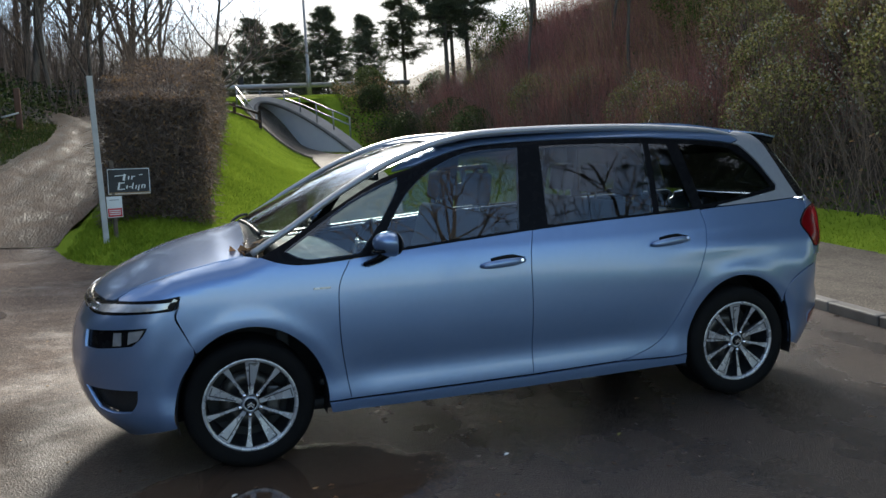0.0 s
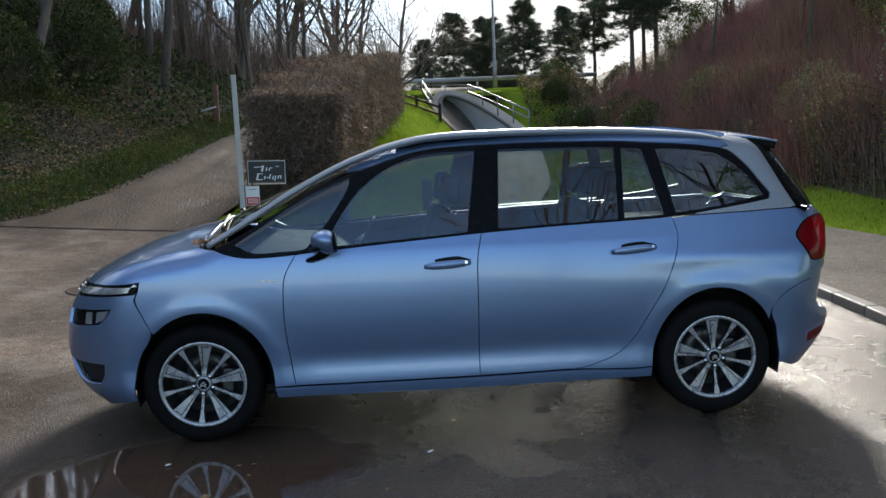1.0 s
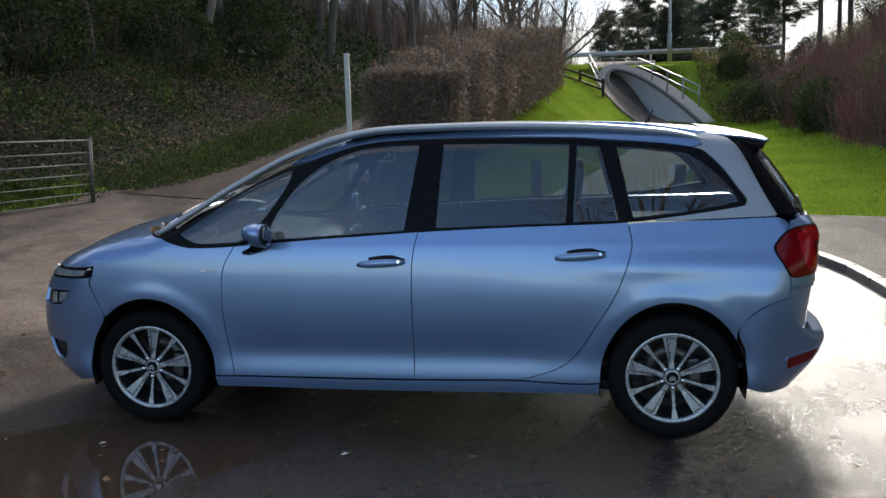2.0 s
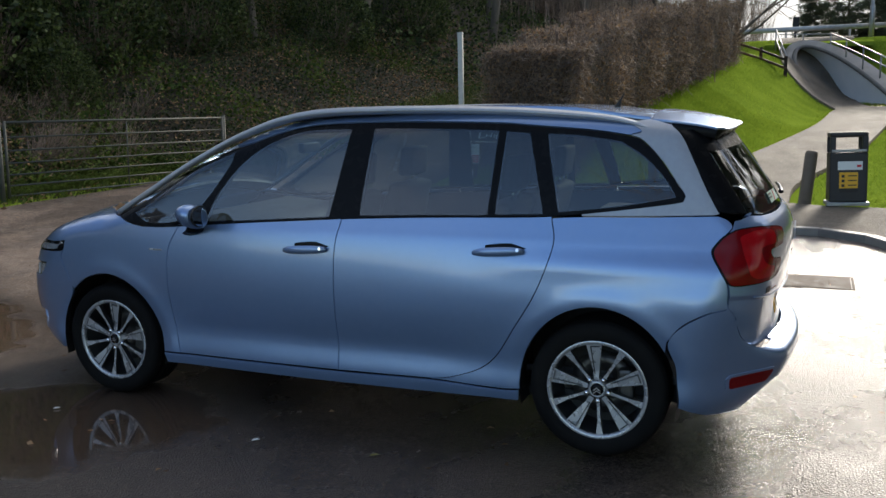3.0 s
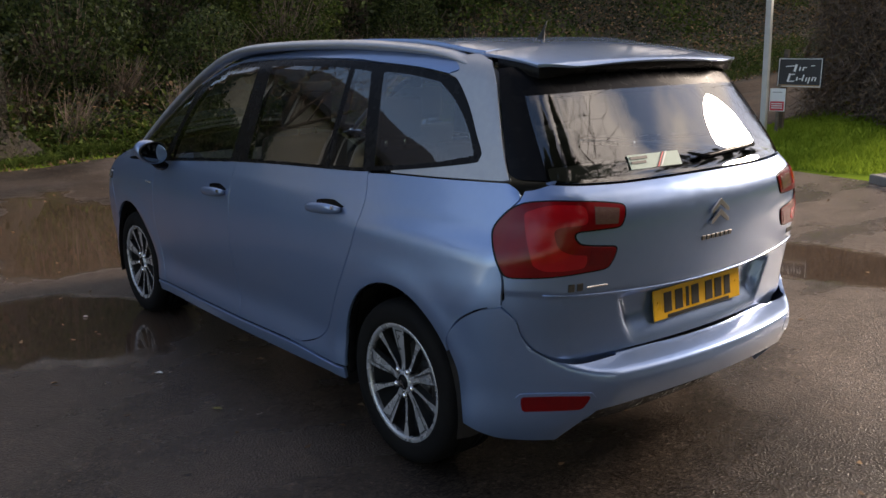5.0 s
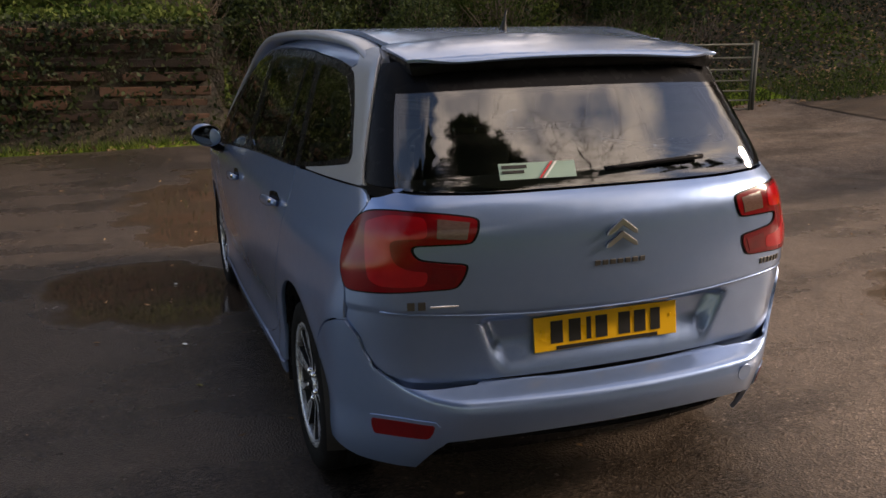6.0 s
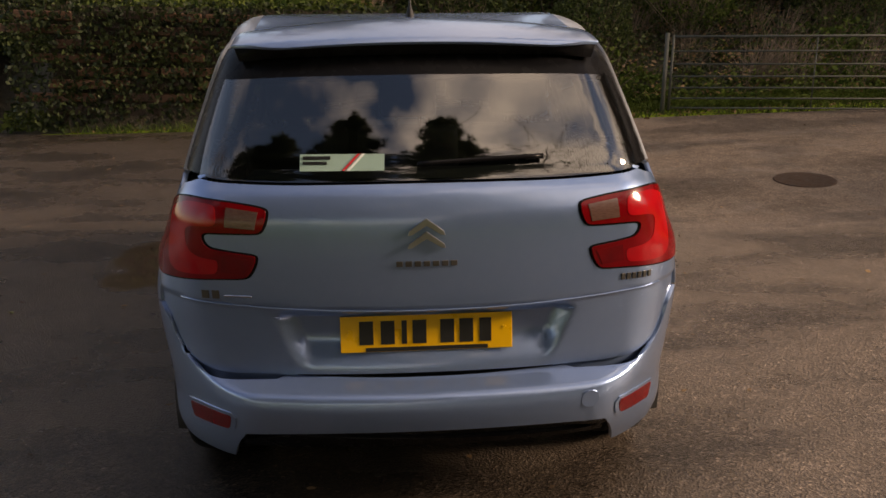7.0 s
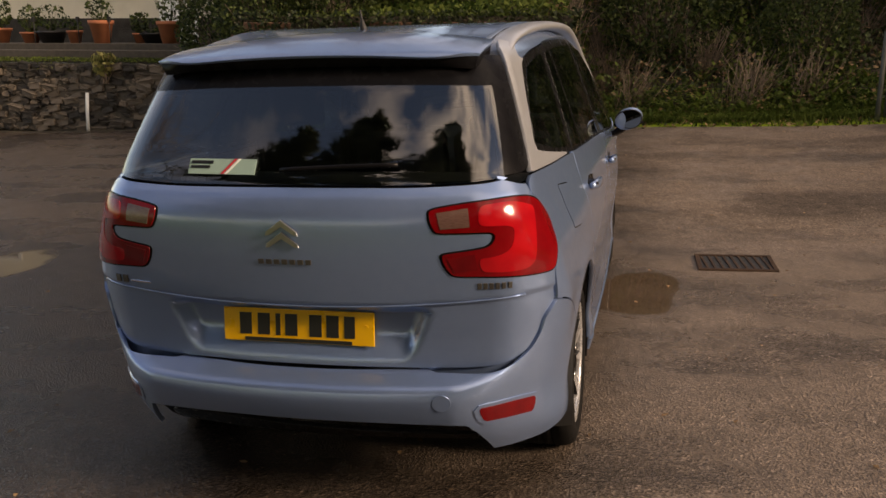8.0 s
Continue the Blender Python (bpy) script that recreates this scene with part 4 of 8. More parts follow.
    for a in np.linspace(-0.9, 0.95, 12):
        low.append((mx - 0.060 * math.cos(a * 1.1) - 0.02 * s * math.sin(a) * s - 0.004, my + s * 0.082 * math.sin(a), mz - 0.034 + 0.008 * math.sin(a)))
    tube_part("indicator", low, np.stack([np.full(12, 0.036), np.linspace(0.016, 0.009, 12)], 1), M_BLACK, mirror, "black lower shell and lamp strip", 8)
    tube_part("mirror_foot", [(mx - 0.085, s * 0.860, 0.985), (mx - 0.045, s * 0.900, 1.005), (mx, s * 0.950, 1.045)], [(0.060, 0.018), (0.048, 0.018), (0.040, 0.020)], M_BLACK, mirror, "black mounting foot", 10)
    oval = [(0.074 * math.cos(a) * (1.0 + 0.1 * math.sin(a)), 0.052 * math.sin(a) * (1 + 0.15 * math.cos(a))) for a in np.linspace(0, 2 * math.pi, 29)[:-1]]
    tilt = facing((mx + 0.040, my, mz), (1, -0.14 * s, 0.02))
    piece_of(oval, 0.004, M_MIRROR, "mirror_glass", mirror, tilt, "silvered mirror glass")
    oval2 = [(p[0] * 1.08, p[1] * 1.10) for p in oval]
    piece_of(oval2, 0.006, M_PLASTIC, "mirror_rim", mirror, facing((mx + 0.0355, my, mz), (1, -0.12 * s, 0.02)), "black rim")


flank(-1)
flank(1)

# bonnet, screen, roof, spoiler: seen from above
T = Top()
edge = [(x, shoulder(x)[0]) for x in np.linspace(-2.00, -1.40, 11)]
nose_y = np.linspace(edge[0][1] - 0.02, 0.0, 10)
nose_arc = np.array([a for a, _z in Wrap(-0.9, -1).at([(q, 0.886) for q in nose_y], shape)])
nose_line = place(shape, np.stack([np.full(10, -0.9), np.zeros(10), np.full(10, 0.886)], 1), np.stack([-np.cos(nose_arc / 0.9), np.sin(nose_arc / 0.9), np.zeros(10)], 1), slope=False)
front_edge = [(float(q[0]), float(q[1])) for q in nose_line]
half = [(-1.355, 0.0), (-1.36, 0.30), (-1.375, 0.55), (-1.40, edge[-1][1])]
mir = lambda pts: [(x, -y) for x, y in pts][::-1]
bonnet = outline(mir(half)[:-1] + half, edge[::-1] + [front_edge[0]], front_edge[:-1] + mir(front_edge), [mir(front_edge)[-1]] + mir(edge[::-1]))
panel("bonnet", bonnet, T, M_PAINT, "blue bonnet beaded with rain")
scr_low = [(-1.335, 0.0), (-1.33, 0.30), (-1.325, 0.55), (-1.315, 0.735)]
scr_side = [(-1.315, 0.735), (-1.10, 0.715), (-0.85, 0.672), (-0.60, 0.632), (-0.34, 0.604)]
screen = outline(mir(scr_low)[:-1] + scr_low, scr_side, [(-0.34, 0.604), (-0.30, 0.3), (-0.29, 0.0), (-0.30, -0.3), (-0.34, -0.604)], mir(scr_side))
panel("windscreen", screen, T, M_GLASS, "clear raked windscreen", off=-0.004, thick=0.005)
roof_side = [(-0.33, 0.60), (0.3, 0.585), (1.0, 0.555), (1.60, 0.535)]
roof = outline([(-0.33, -0.60), (-0.285, -0.3), (-0.275, 0.0), (-0.285, 0.3), (-0.33, 0.60)], roof_side, [(1.60, 0.535), (1.585, 0.0), (1.60, -0.535)], mir(roof_side))
panel("roof", roof, T, M_PAINT, "blue roof with rain on it", sink=lambda P: 0.024 * (P[:, 1] / 0.55) ** 2 * sm(1.62, 1.2, P[:, 0]))
panel("cowl", outline([(-1.42, -0.72), (-1.42, 0.72)], [(-1.42, 0.72), (-1.28, 0.735)], [(-1.28, 0.735), (-1.29, 0.0), (-1.28, -0.735)], [(-1.28, -0.735), (-1.42, -0.72)], step=0.06), T, M_PLASTIC, "black scuttle below the screen", off=-0.020, step=0.06)
for y0, y1 in ((0.62, 0.05), (-0.10, -0.62)):
    arm = [dot_on(shape, T, -1.345 + 0.05 * u, y0 + (y1 - y0) * u, 0.012)[0] for u in np.linspace(0, 1, 9)]
    tube_part("screen_wiper", arm, 0.009, M_PLASTIC, CAR, "black wiper blade", 6)

# spoiler over the tailgate
def spoiler_shape(x, y, z):
    a = np.abs(y)
    top = z - (1.604 - 0.075 * relu(x - 1.60) - 0.32 * relu(x - 1.60) ** 2 - (0.045 - 0.035 * relu(x - 1.60)) * (a / 0.6) ** 2)
    end = x - (1.985 - 0.16 * a * a)
    side = a - (0.605 - 0.06 * (x - 1.6))
    return join(join(side, end, 0.03), top, 0.03)


sp = outline([(1.605, 0.565), (1.60, 0.3), (1.59, 0.0), (1.60, -0.3), (1.605, -0.565)], [(1.605, -0.565), (1.75, -0.575), (1.90, -0.570)], [(1.90, -0.570), (1.955, -0.4), (1.975, 0.0), (1.955, 0.4), (1.90, 0.570)], [(1.90, 0.570), (1.75, 0.575), (1.605, 0.565)])
panel("spoiler", sp, T, M_PAINT, "blue roof spoiler over the rear window", F=spoiler_shape, thick=0.011)
low = outline([(1.70, -0.57), (1.70, 0.57)], [(1.70, 0.57), (1.90, 0.565)], [(1.90, 0.565), (1.95, 0.4), (1.968, 0.0), (1.95, -0.4), (1.90, -0.565)], [(1.90, -0.565), (1.70, -0.57)])
panel("spoiler_underside", low, T, M_BLACK, "gloss black underside", F=spoiler_shape, off=-0.0125, thick=0.04)

# tail: seen round an upright axis
R = Wrap(0.9, 1)
ra = lambda pts, F=shape: R.at(pts, F)
sym = lambda pts: [(-p, q) for p, q in pts][::-1]
tg_side = ra([(0.640, 1.150), (0.700, 1.128)]) + [(p, q) for p, q in R.from_x([(1.980, 1.118), (1.989, 1.095), (1.960, 1.062), (1.915, 1.012), (1.907, 0.985), (1.945, 0.917), (1.985, 0.845), (1.988, 0.748)], shape)]
tg_low = ra([(0.790, 0.700), (0.770, 0.645), (0.727, 0.586), (0.62, 0.549), (0.42, 0.547), (0.2, 0.549), (0.0, 0.550)])
win_low = ra([(0.0, 1.132), (0.2, 1.131), (0.42, 1.130), (0.60, 1.136), (0.670, 1.144)])
win_side = ra([(0.670, 1.144), (0.650, 1.25), (0.622, 1.36), (0.602, 1.424)])
win_top = ra([(0.602, 1.424), (0.40, 1.432), (0.2, 1.435), (0.0, 1.436)])
gate = outline(sym(win_low)[:-1] + win_low, [win_low[-1]] + tg_side, [tg_side[-1]] + tg_low[:-1] + sym(tg_low), sym(tg_side) + [sym(win_low)[0]])


def plate_recess(P):
    """The tailgate's scoop round the number plate, and its two creases."""
    y, z = P[:, 1], P[:, 2]
    half = 0.375 + 0.40 * (z - 0.575)
    inside = sm(half + 0.014, half - 0.030, np.abs(y)) * sm(0.750, 0.726, z) * sm(0.550, 0.665, z)
    line = 0.757 + 0.060 * np.abs(y) ** 2.2
    step = 0.008 * sm(line + 0.004, line - 0.004, z) * sm(0.54, 0.66, z)
    return -0.046 * inside - step


tg = panel("tailgate", gate, R, M_PAINT, "closed blue tailgate", sink=plate_recess, step=0.0115)
for ys, rise in ((np.linspace(-0.735, 0.735, 41), None), (np.linspace(-0.68, -0.435, 9), 0.020), (np.linspace(0.435, 0.68, 9), 0.020)):
    run = []
    for v in ys:
        z0 = 0.758 + 0.060 * abs(v) ** 2.2 if rise is None else 0.732 + rise * (abs(v) - 0.435) / 0.245
        run.append(dot_on(shape, R, *ra([(v, z0)])[0], -0.0005 if rise is None else -0.0105)[0])
    tube_part("crease", run, 0.0028, M_PAINT, tg, "raised line", 6)
glass_poly = outline(sym(win_low)[:-1] + win_low, win_side, win_top[:-1] + sym(win_top), sym(win_side))
panel("rear_screen", glass_poly, R, M_REARGLASS, "tinted rear window reflecting sky", tg, thick=0.005, off=-0.001, gap=0.006)
fr_side = ra([(0.662, 1.150)]) + R.from_x([(1.925, 1.165), (1.870, 1.262), (1.818, 1.366), (1.765, 1.475), (1.735, 1.515)], shape)
fr_top = ra([(0.560, 1.520), (0.3, 1.525), (0.0, 1.527)])
frame_poly = outline(sym(ra([(0.0, 1.136), (0.42, 1.134), (0.655, 1.144)]))[:-1] + ra([(0.0, 1.136), (0.42, 1.134), (0.655, 1.144)]), fr_side, fr_top[:-1] + sym(fr_top), sym(fr_side))
hole = inset(glass_poly, 0.012)
panel("rear_screen_frame", frame_poly, R, M_BLACK, "gloss black window frame", tg, off=-0.004, holes=(hole,))

def eased(poly, times):
    """A closed outline with its corners rounded."""
    p = np.asarray(poly, float)
    for _ in range(times):
        p = 0.25 * np.roll(p, 1, 0) + 0.5 * p + 0.25 * np.roll(p, -1, 0)
    return p


# tail lamps
for s in (-1, 1):
    fl = (lambda pts: pts) if s > 0 else (lambda pts: [(-p, q) for p, q in pts])
    body = [fl(ra([(0.690, 1.094), (0.58, 1.086), (0.450, 1.068)])), fl(ra([(0.450, 1.068), (0.456, 1.030), (0.474, 0.994)])), fl(ra([(0.474, 0.994), (0.57, 0.994), (0.660, 0.994)])),
            fl(ra([(0.660, 0.994), (0.666, 0.978), (0.652, 0.956)])), fl(ra([(0.652, 0.956), (0.57, 0.942), (0.486, 0.932)])), fl(ra([(0.486, 0.932), (0.496, 0.895), (0.520, 0.858)])),
            fl(ra([(0.520, 0.858), (0.64, 0.855), (0.74, 0.849)]) + R.from_x([(1.990, 0.845)], shape)), fl(R.from_x([(1.990, 0.845), (1.949, 0.917), (1.912, 0.985), (1.920, 1.012), (1.967, 1.063), (2.015, 1.088)], shape)), fl(R.from_x([(2.015, 1.088)], shape) + ra([(0.690, 1.094)]))]
    lp = eased(outline(*body, step=0.012), 7)
    panel("lamp_bezel", inset(lp, -0.0025), R, M_BLACK, "black lamp surround", off=0.0015, thick=0.02, gap=0, step=0.03)
    lamp = panel("tail_lamp", inset(lp, 0.002), R, M_RED, "red wraparound tail lamp", off=0.005, thick=0.012, gap=0.001, step=0.018)
    # bright C-shaped light guide, clear reversing lens, dark fog lens behind the red cover
    guide = [fl(ra([(0.600, 1.074), (0.690, 1.078), (0.745, 1.055)])), fl(ra([(0.745, 1.055), (0.757, 0.985), (0.760, 0.900), (0.745, 0.872)])), fl(ra([(0.745, 0.872), (0.68, 0.870), (0.608, 0.874)])), fl(ra([(0.608, 0.874), (0.602, 0.915)])),
             fl(ra([(0.602, 0.915), (0.655, 0.922), (0.690, 0.940), (0.700, 0.975), (0.690, 1.008), (0.600, 1.016)])), fl(ra([(0.600, 1.016), (0.600, 1.074)]))]
    panel("light_guide", eased(outline(*guide, step=0.012), 3), R, M_GLOW, "brighter red light guide", lamp, off=0.0062, thick=0.002, gap=0, step=0.02)
    c1 = outline(fl(ra([(0.478, 1.056), (0.570, 1.068)])), fl(ra([(0.570, 1.068), (0.577, 1.014)])), fl(ra([(0.577, 1.014), (0.490, 1.008)])), fl(ra([(0.490, 1.008), (0.478, 1.056)])), step=0.02)
    panel("reversing_lens", c1, R, M_CLEARLENS, "clear ribbed lens", lamp, off=0.0068, thick=0.003, gap=0)
    c2 = outline(fl(ra([(0.508, 0.918), (0.590, 0.930)])), fl(ra([(0.590, 0.930), (0.597, 0.880)])), fl(ra([(0.597, 0.880), (0.528, 0.873)])), fl(ra([(0.528, 0.873), (0.508, 0.918)])), step=0.02)
    panel("fog_lens", c2, R, M_DEEPRED, "dark red lens", lamp, off=0.0068, thick=0.003, gap=0)

# rear bumper
B = bumper_shape
rb_top = ra([(0.0, 0.547), (0.2, 0.546), (0.42, 0.544), (0.62, 0.546), (0.727, 0.583), (0.770, 0.642), (0.790, 0.697)], B) + R.from_x([(1.985, 0.7465)], B)
rb_side = R.from_x([(1.985, 0.7465), (1.90, 0.7225), (1.80, 0.6635), (1.7375, 0.5835)], B) + R.from_x([(1.772, 0.47), (1.784, 0.36), (1.786, 0.278)], B)
rb_low = R.from_x([(1.786, 0.278), (1.86, 0.252)], B) + ra([(0.76, 0.236), (0.68, 0.230), (0.615, 0.230)], B)
rb_in = ra([(0.615, 0.230), (0.594, 0.295), (0.566, 0.348), (0.530, 0.374), (0.3, 0.388), (0.0, 0.392)], B)
rb = outline(sym(rb_top)[:-1] + rb_top, rb_side, rb_low, rb_in[:-1] + sym(rb_in), sym(rb_low), sym(rb_side))
for s in (-1, 1):
    fl = (lambda pts: pts) if s > 0 else (lambda pts: [(-p, q) for p, q in pts])
    inner = outline(fl(ra([(0.40, 0.60), (0.40, 0.50)])), fl(ra([(0.40, 0.50), (0.72, 0.50)]) + R.from_x([(1.93, 0.50)], shape)), fl(R.from_x([(1.93, 0.50), (1.93, 0.76)], shape)), fl(R.from_x([(1.93, 0.76)], shape) + ra([(0.70, 0.76), (0.40, 0.60)])))
    panel("inner_corner", inner, R, M_PAINT, "", off=-0.012, gap=0, step=0.03)
rbo = panel("rear_bumper", rb, R, M_PAINT, "blue rear bumper with a bright upper ledge", F=B, step=0.0095)
dif = outline(sym(rb_in)[:-1] + rb_in, ra([(0.615, 0.230), (0.625, 0.205)], B), ra([(0.625, 0.205), (0.4, 0.212), (0.0, 0.215), (-0.4, 0.212), (-0.625, 0.205)], B), ra([(-0.625, 0.205), (-0.615, 0.230)], B))
panel("lower_valance", dif, R, M_BLACK, "black lower valance", rbo, F=B, off=-0.06, step=0.05)
for s in (-1, 1):
    fl = (lambda pts: pts) if s > 0 else (lambda pts: [(-p, q) for p, q in pts])
    rr = outline(fl(ra([(0.592, 0.436), (0.68, 0.430), (0.752, 0.418)], B)), fl(ra([(0.752, 0.418), (0.742, 0.362)], B)), fl(ra([(0.742, 0.362), (0.68, 0.371), (0.604, 0.381)], B)), fl(ra([(0.604, 0.381), (0.592, 0.436)], B)), step=0.02)
    rr = eased(rr, 1)
    panel("reflector_surround", inset(rr, -0.012), R, M_PAINT, "", rbo, F=B, off=0.004, thick=0.010, gap=0)
    panel("rear_reflector", rr, R, M_DEEPRED, "red bumper reflector", rbo, F=B, off=0.0055, thick=0.006, gap=0)
P, N = dot_on(B, R, *ra([(0.49, 0.468)], B)[0], 0.0006)
bm = bmesh.new()
bmesh.ops.create_cone(bm, cap_ends=True, segments=28, radius1=0.030, radius2=0.0290, depth=0.0010)
part("towing_eye_cover", bm, M_PAINT, rbo, "round blue cover", m=facing(P, N))


# number plate with plain bars for its characters
PLATE_M = facing((2.163, 0.0, 0.672), (1, 0, 0.10))
plate = part("number_plate", box_bm(0.52, 0.111, 0.006, bevel=0.002), M_YELLOW, tg, "yellow number plate with black bars", m=PLATE_M)
for px_, w in ((-0.182, 0.042), (-0.118, 0.042), (-0.068, 0.016), (-0.022, 0.042), (0.062, 0.042), (0.120, 0.042), (0.178, 0.036)):
    part("plate_character", box_bm(w, 0.072, 0.002, (px_, 0.004, 0.004)), M_INK, plate, "plain black bar")
part("plate_strip", box_bm(0.37, 0.012, 0.002, (0.0, -0.0475, 0.004)), M_INK, plate, "thin black strip of small print")
for px_ in (-0.235, 0.235):
    bm = bmesh.new()
    bmesh.ops.create_cone(bm, cap_ends=True, segments=10, radius1=0.006, radius2=0.005, depth=0.003, matrix=Matrix.Translation((px_, 0.01, 0.004)))
    part("plate_screw", bm, M_YELLOW, plate)

# badges: plain bright shapes
for dz, wid in ((0.0, 0.054), (-0.038, 0.055)):
    P, N = dot_on(shape, R, 0.0, 0.990 + dz, 0.004)
    chev = [(-wid, 0.0), (-wid + 0.004, 0.013), (0, 0.050), (wid - 0.004, 0.013), (wid, 0.0), (wid - 0.012, 0.001), (0, 0.028), (-wid + 0.012, 0.001)]
    piece_of(chev, 0.007, M_BADGE, "tailgate_emblem", tg, facing(P, N), "chrome double emblem", 0.0015)
for y0, y1, z0, n_bars, h in ((-0.092, 0.092, 0.905, 7, 0.016), (-0.668, -0.605, 0.808, 2, 0.026), (0.592, 0.700, 0.826, 6, 0.020)):
    for i in range(n_bars):
        yy = y0 + (y1 - y0) * (i + 0.5) / n_bars
        P, N = dot_on(shape, R, *ra([(yy, z0)])[0], 0.002)
        part("model_badge", box_bm((y1 - y0) / n_bars * 0.72, h, 0.004, bevel=0.001, seg=1), M_STEEL, tg, "small bright badge bar", m=facing(P, N))
P, N = dot_on(shape, R, *ra([(-0.555, 0.804)])[0], 0.002)
part("model_badge", box_bm(0.085, 0.006, 0.004, bevel=0.001, seg=1), M_CHROME, tg, "small bright badge bar", m=facing(P, N))

# rear wiper, sticker, aerial
arm = [dot_on(shape, R, *ra([(y, 1.175 + 0.012 * math.sin((y + 0.02) * 4))])[0], 0.02)[0] for y in np.linspace(-0.02, 0.35, 10)]
tube_part("rear_wiper", arm, np.stack([np.linspace(0.013, 0.007, 10), np.full(10, 0.008)], 1), M_BLACK, tg, "black rear wiper", 8)
P, N = dot_on(shape, R, *ra([(-0.236, 1.188)])[0], 0.001)
st = part("dealer_sticker", box_bm(0.245, 0.052, 0.002), M_GREENINK, tg, "pale green and white window sticker", m=facing(P, N))
part("sticker_print", box_bm(0.080, 0.010, 0.002, (-0.074, 0.014, 0.002)), M_INK, st, "plain dark bar")
part("sticker_print", box_bm(0.070, 0.009, 0.002, (-0.079, -0.002, 0.002)), M_INK, st, "plain dark bar")
for dx, mt in ((0.030, M_REDINK), (0.044, M_WHITE)):
    piece_of([(dx - 0.03, -0.026), (dx - 0.022, -0.026), (dx + 0.022, 0.026), (dx + 0.014, 0.026)], 0.002, mt, "sticker_stripe", st, Matrix.Translation((0, 0, 0.0012)), "slanted stripe")
tube_part("aerial", [(1.34, 0, 1.605), (1.345, 0, 1.625), (1.358, 0, 1.655), (1.375, 0, 1.688)], [0.020, 0.014, 0.005, 0.003], M_PLASTIC, CAR, "short black roof aerial", 8)

# nose: bumper, lamps, grille
Fw = Wrap(-0.9, -1)
fa = lambda pts: Fw.at(pts, shape)
fx = lambda pts: Fw.from_x(pts, shape)
fb_side = fx([(-1.728, 0.850), (-1.745, 0.80), (-1.70, 0.70), (-1.668, 0.62)]) + fx([(-1.735, 0.50), (-1.768, 0.40), (-1.775, 0.25)])
fb_top = fa([(0.0, 0.835), (0.3, 0.832), (0.55, 0.828), (0.70, 0.826)]) + fx([(-1.78, 0.838), (-1.728, 0.850)])
fb_low = fx([(-1.775, 0.25), (-1.95, 0.205)]) + fa([(0.6, 0.19), (0.3, 0.185), (0.0, 0.185)])
fog_hole = lambda fl: outline(fl(fa([(0.600, 0.472), (0.70, 0.466)]) + fx([(-1.945, 0.458)])), fl(fx([(-1.945, 0.458), (-1.955, 0.39), (-1.985, 0.345)])), fl(fx([(-1.985, 0.345)]) + fa([(0.70, 0.340), (0.640, 0.36)])), fl(fa([(0.640, 0.36), (0.600, 0.472)])), step=0.02)
lamp_hole = lambda fl: outline(fl(fa([(0.600, 0.750), (0.70, 0.754)]) + fx([(-1.875, 0.765)])), fl(fx([(-1.875, 0.765), (-1.905, 0.72), (-1.955, 0.678)])), fl(fx([(-1.955, 0.678)]) + fa([(0.70, 0.664), (0.622, 0.668)])), fl(fa([(0.622, 0.668), (0.600, 0.750)])), step=0.02)
pos, neg = (lambda pts: pts), (lambda pts: [(-p, q) for p, q in pts])
fb = outline(sym(fb_top)[:-1] + fb_top, fb_side, fb_low[:-1] + sym(fb_low)[0:], sym(fb_side))
fbo = panel("front_bumper", fb, Fw, M_PAINT, "blue front bumper", holes=(fog_hole(pos), fog_hole(neg), lamp_hole(pos), lamp_hole(neg)), step=0.025)
for fl in (pos, neg):
    panel("air_intake", inset(fog_hole(fl), -0.01), Fw, M_PLASTIC, "black corner air intake", fbo, off=-0.035, thick=0.0, gap=0)
    panel("lower_lamp_housing", inset(lamp_hole(fl), -0.01), Fw, M_BLACK, "dark lower headlamp", fbo, off=-0.018, thick=0.0, gap=0)
    l1 = outline(fl(fx([(-2.035, 0.744), (-2.005, 0.745)])), fl(fx([(-2.005, 0.745), (-2.010, 0.682)])), fl(fx([(-2.010, 0.682), (-2.045, 0.680)])), fl(fx([(-2.045, 0.680), (-2.035, 0.744)])), step=0.02)
    panel("lower_lamp_lens", l1, Fw, M_LENS, "clear projector lens", fbo, off=-0.004, thick=0.012, gap=0)
    l2 = outline(fl(fx([(-1.965, 0.748), (-1.895, 0.755)])), fl(fx([(-1.895, 0.755), (-1.925, 0.708), (-1.95, 0.690)])), fl(fx([(-1.95, 0.690), (-1.975, 0.688)])), fl(fx([(-1.975, 0.688), (-1.965, 0.748)])), step=0.02)
    panel("lower_lamp_lens", l2, Fw, M_LENS, "clear lens", fbo, off=-0.004, thick=0.012, gap=0)
    hl = outline(fl(fa([(0.42, 0.872), (0.6, 0.876), (0.72, 0.884)]) + fx([(-1.78, 0.888), (-1.722, 0.898)])), fl(fx([(-1.722, 0.898), (-1.752, 0.866), (-1.80, 0.838)]) + fa([(0.72, 0.828), (0.55, 0.826), (0.42, 0.828)])), [fl(fa([(0.42, 0.828)]))[0], fl(fa([(0.42, 0.872)]))[0]], step=0.02)
    panel("lamp_frame", inset(hl, -0.008), Fw, M_BLACK, "black lamp surround", CAR, off=-0.004, thick=0.02, gap=0)
    panel("headlamp", inset(hl, 0.010), Fw, M_LENS, "slim clear daytime running lamp", CAR, off=0.004, thick=0.01, gap=0)
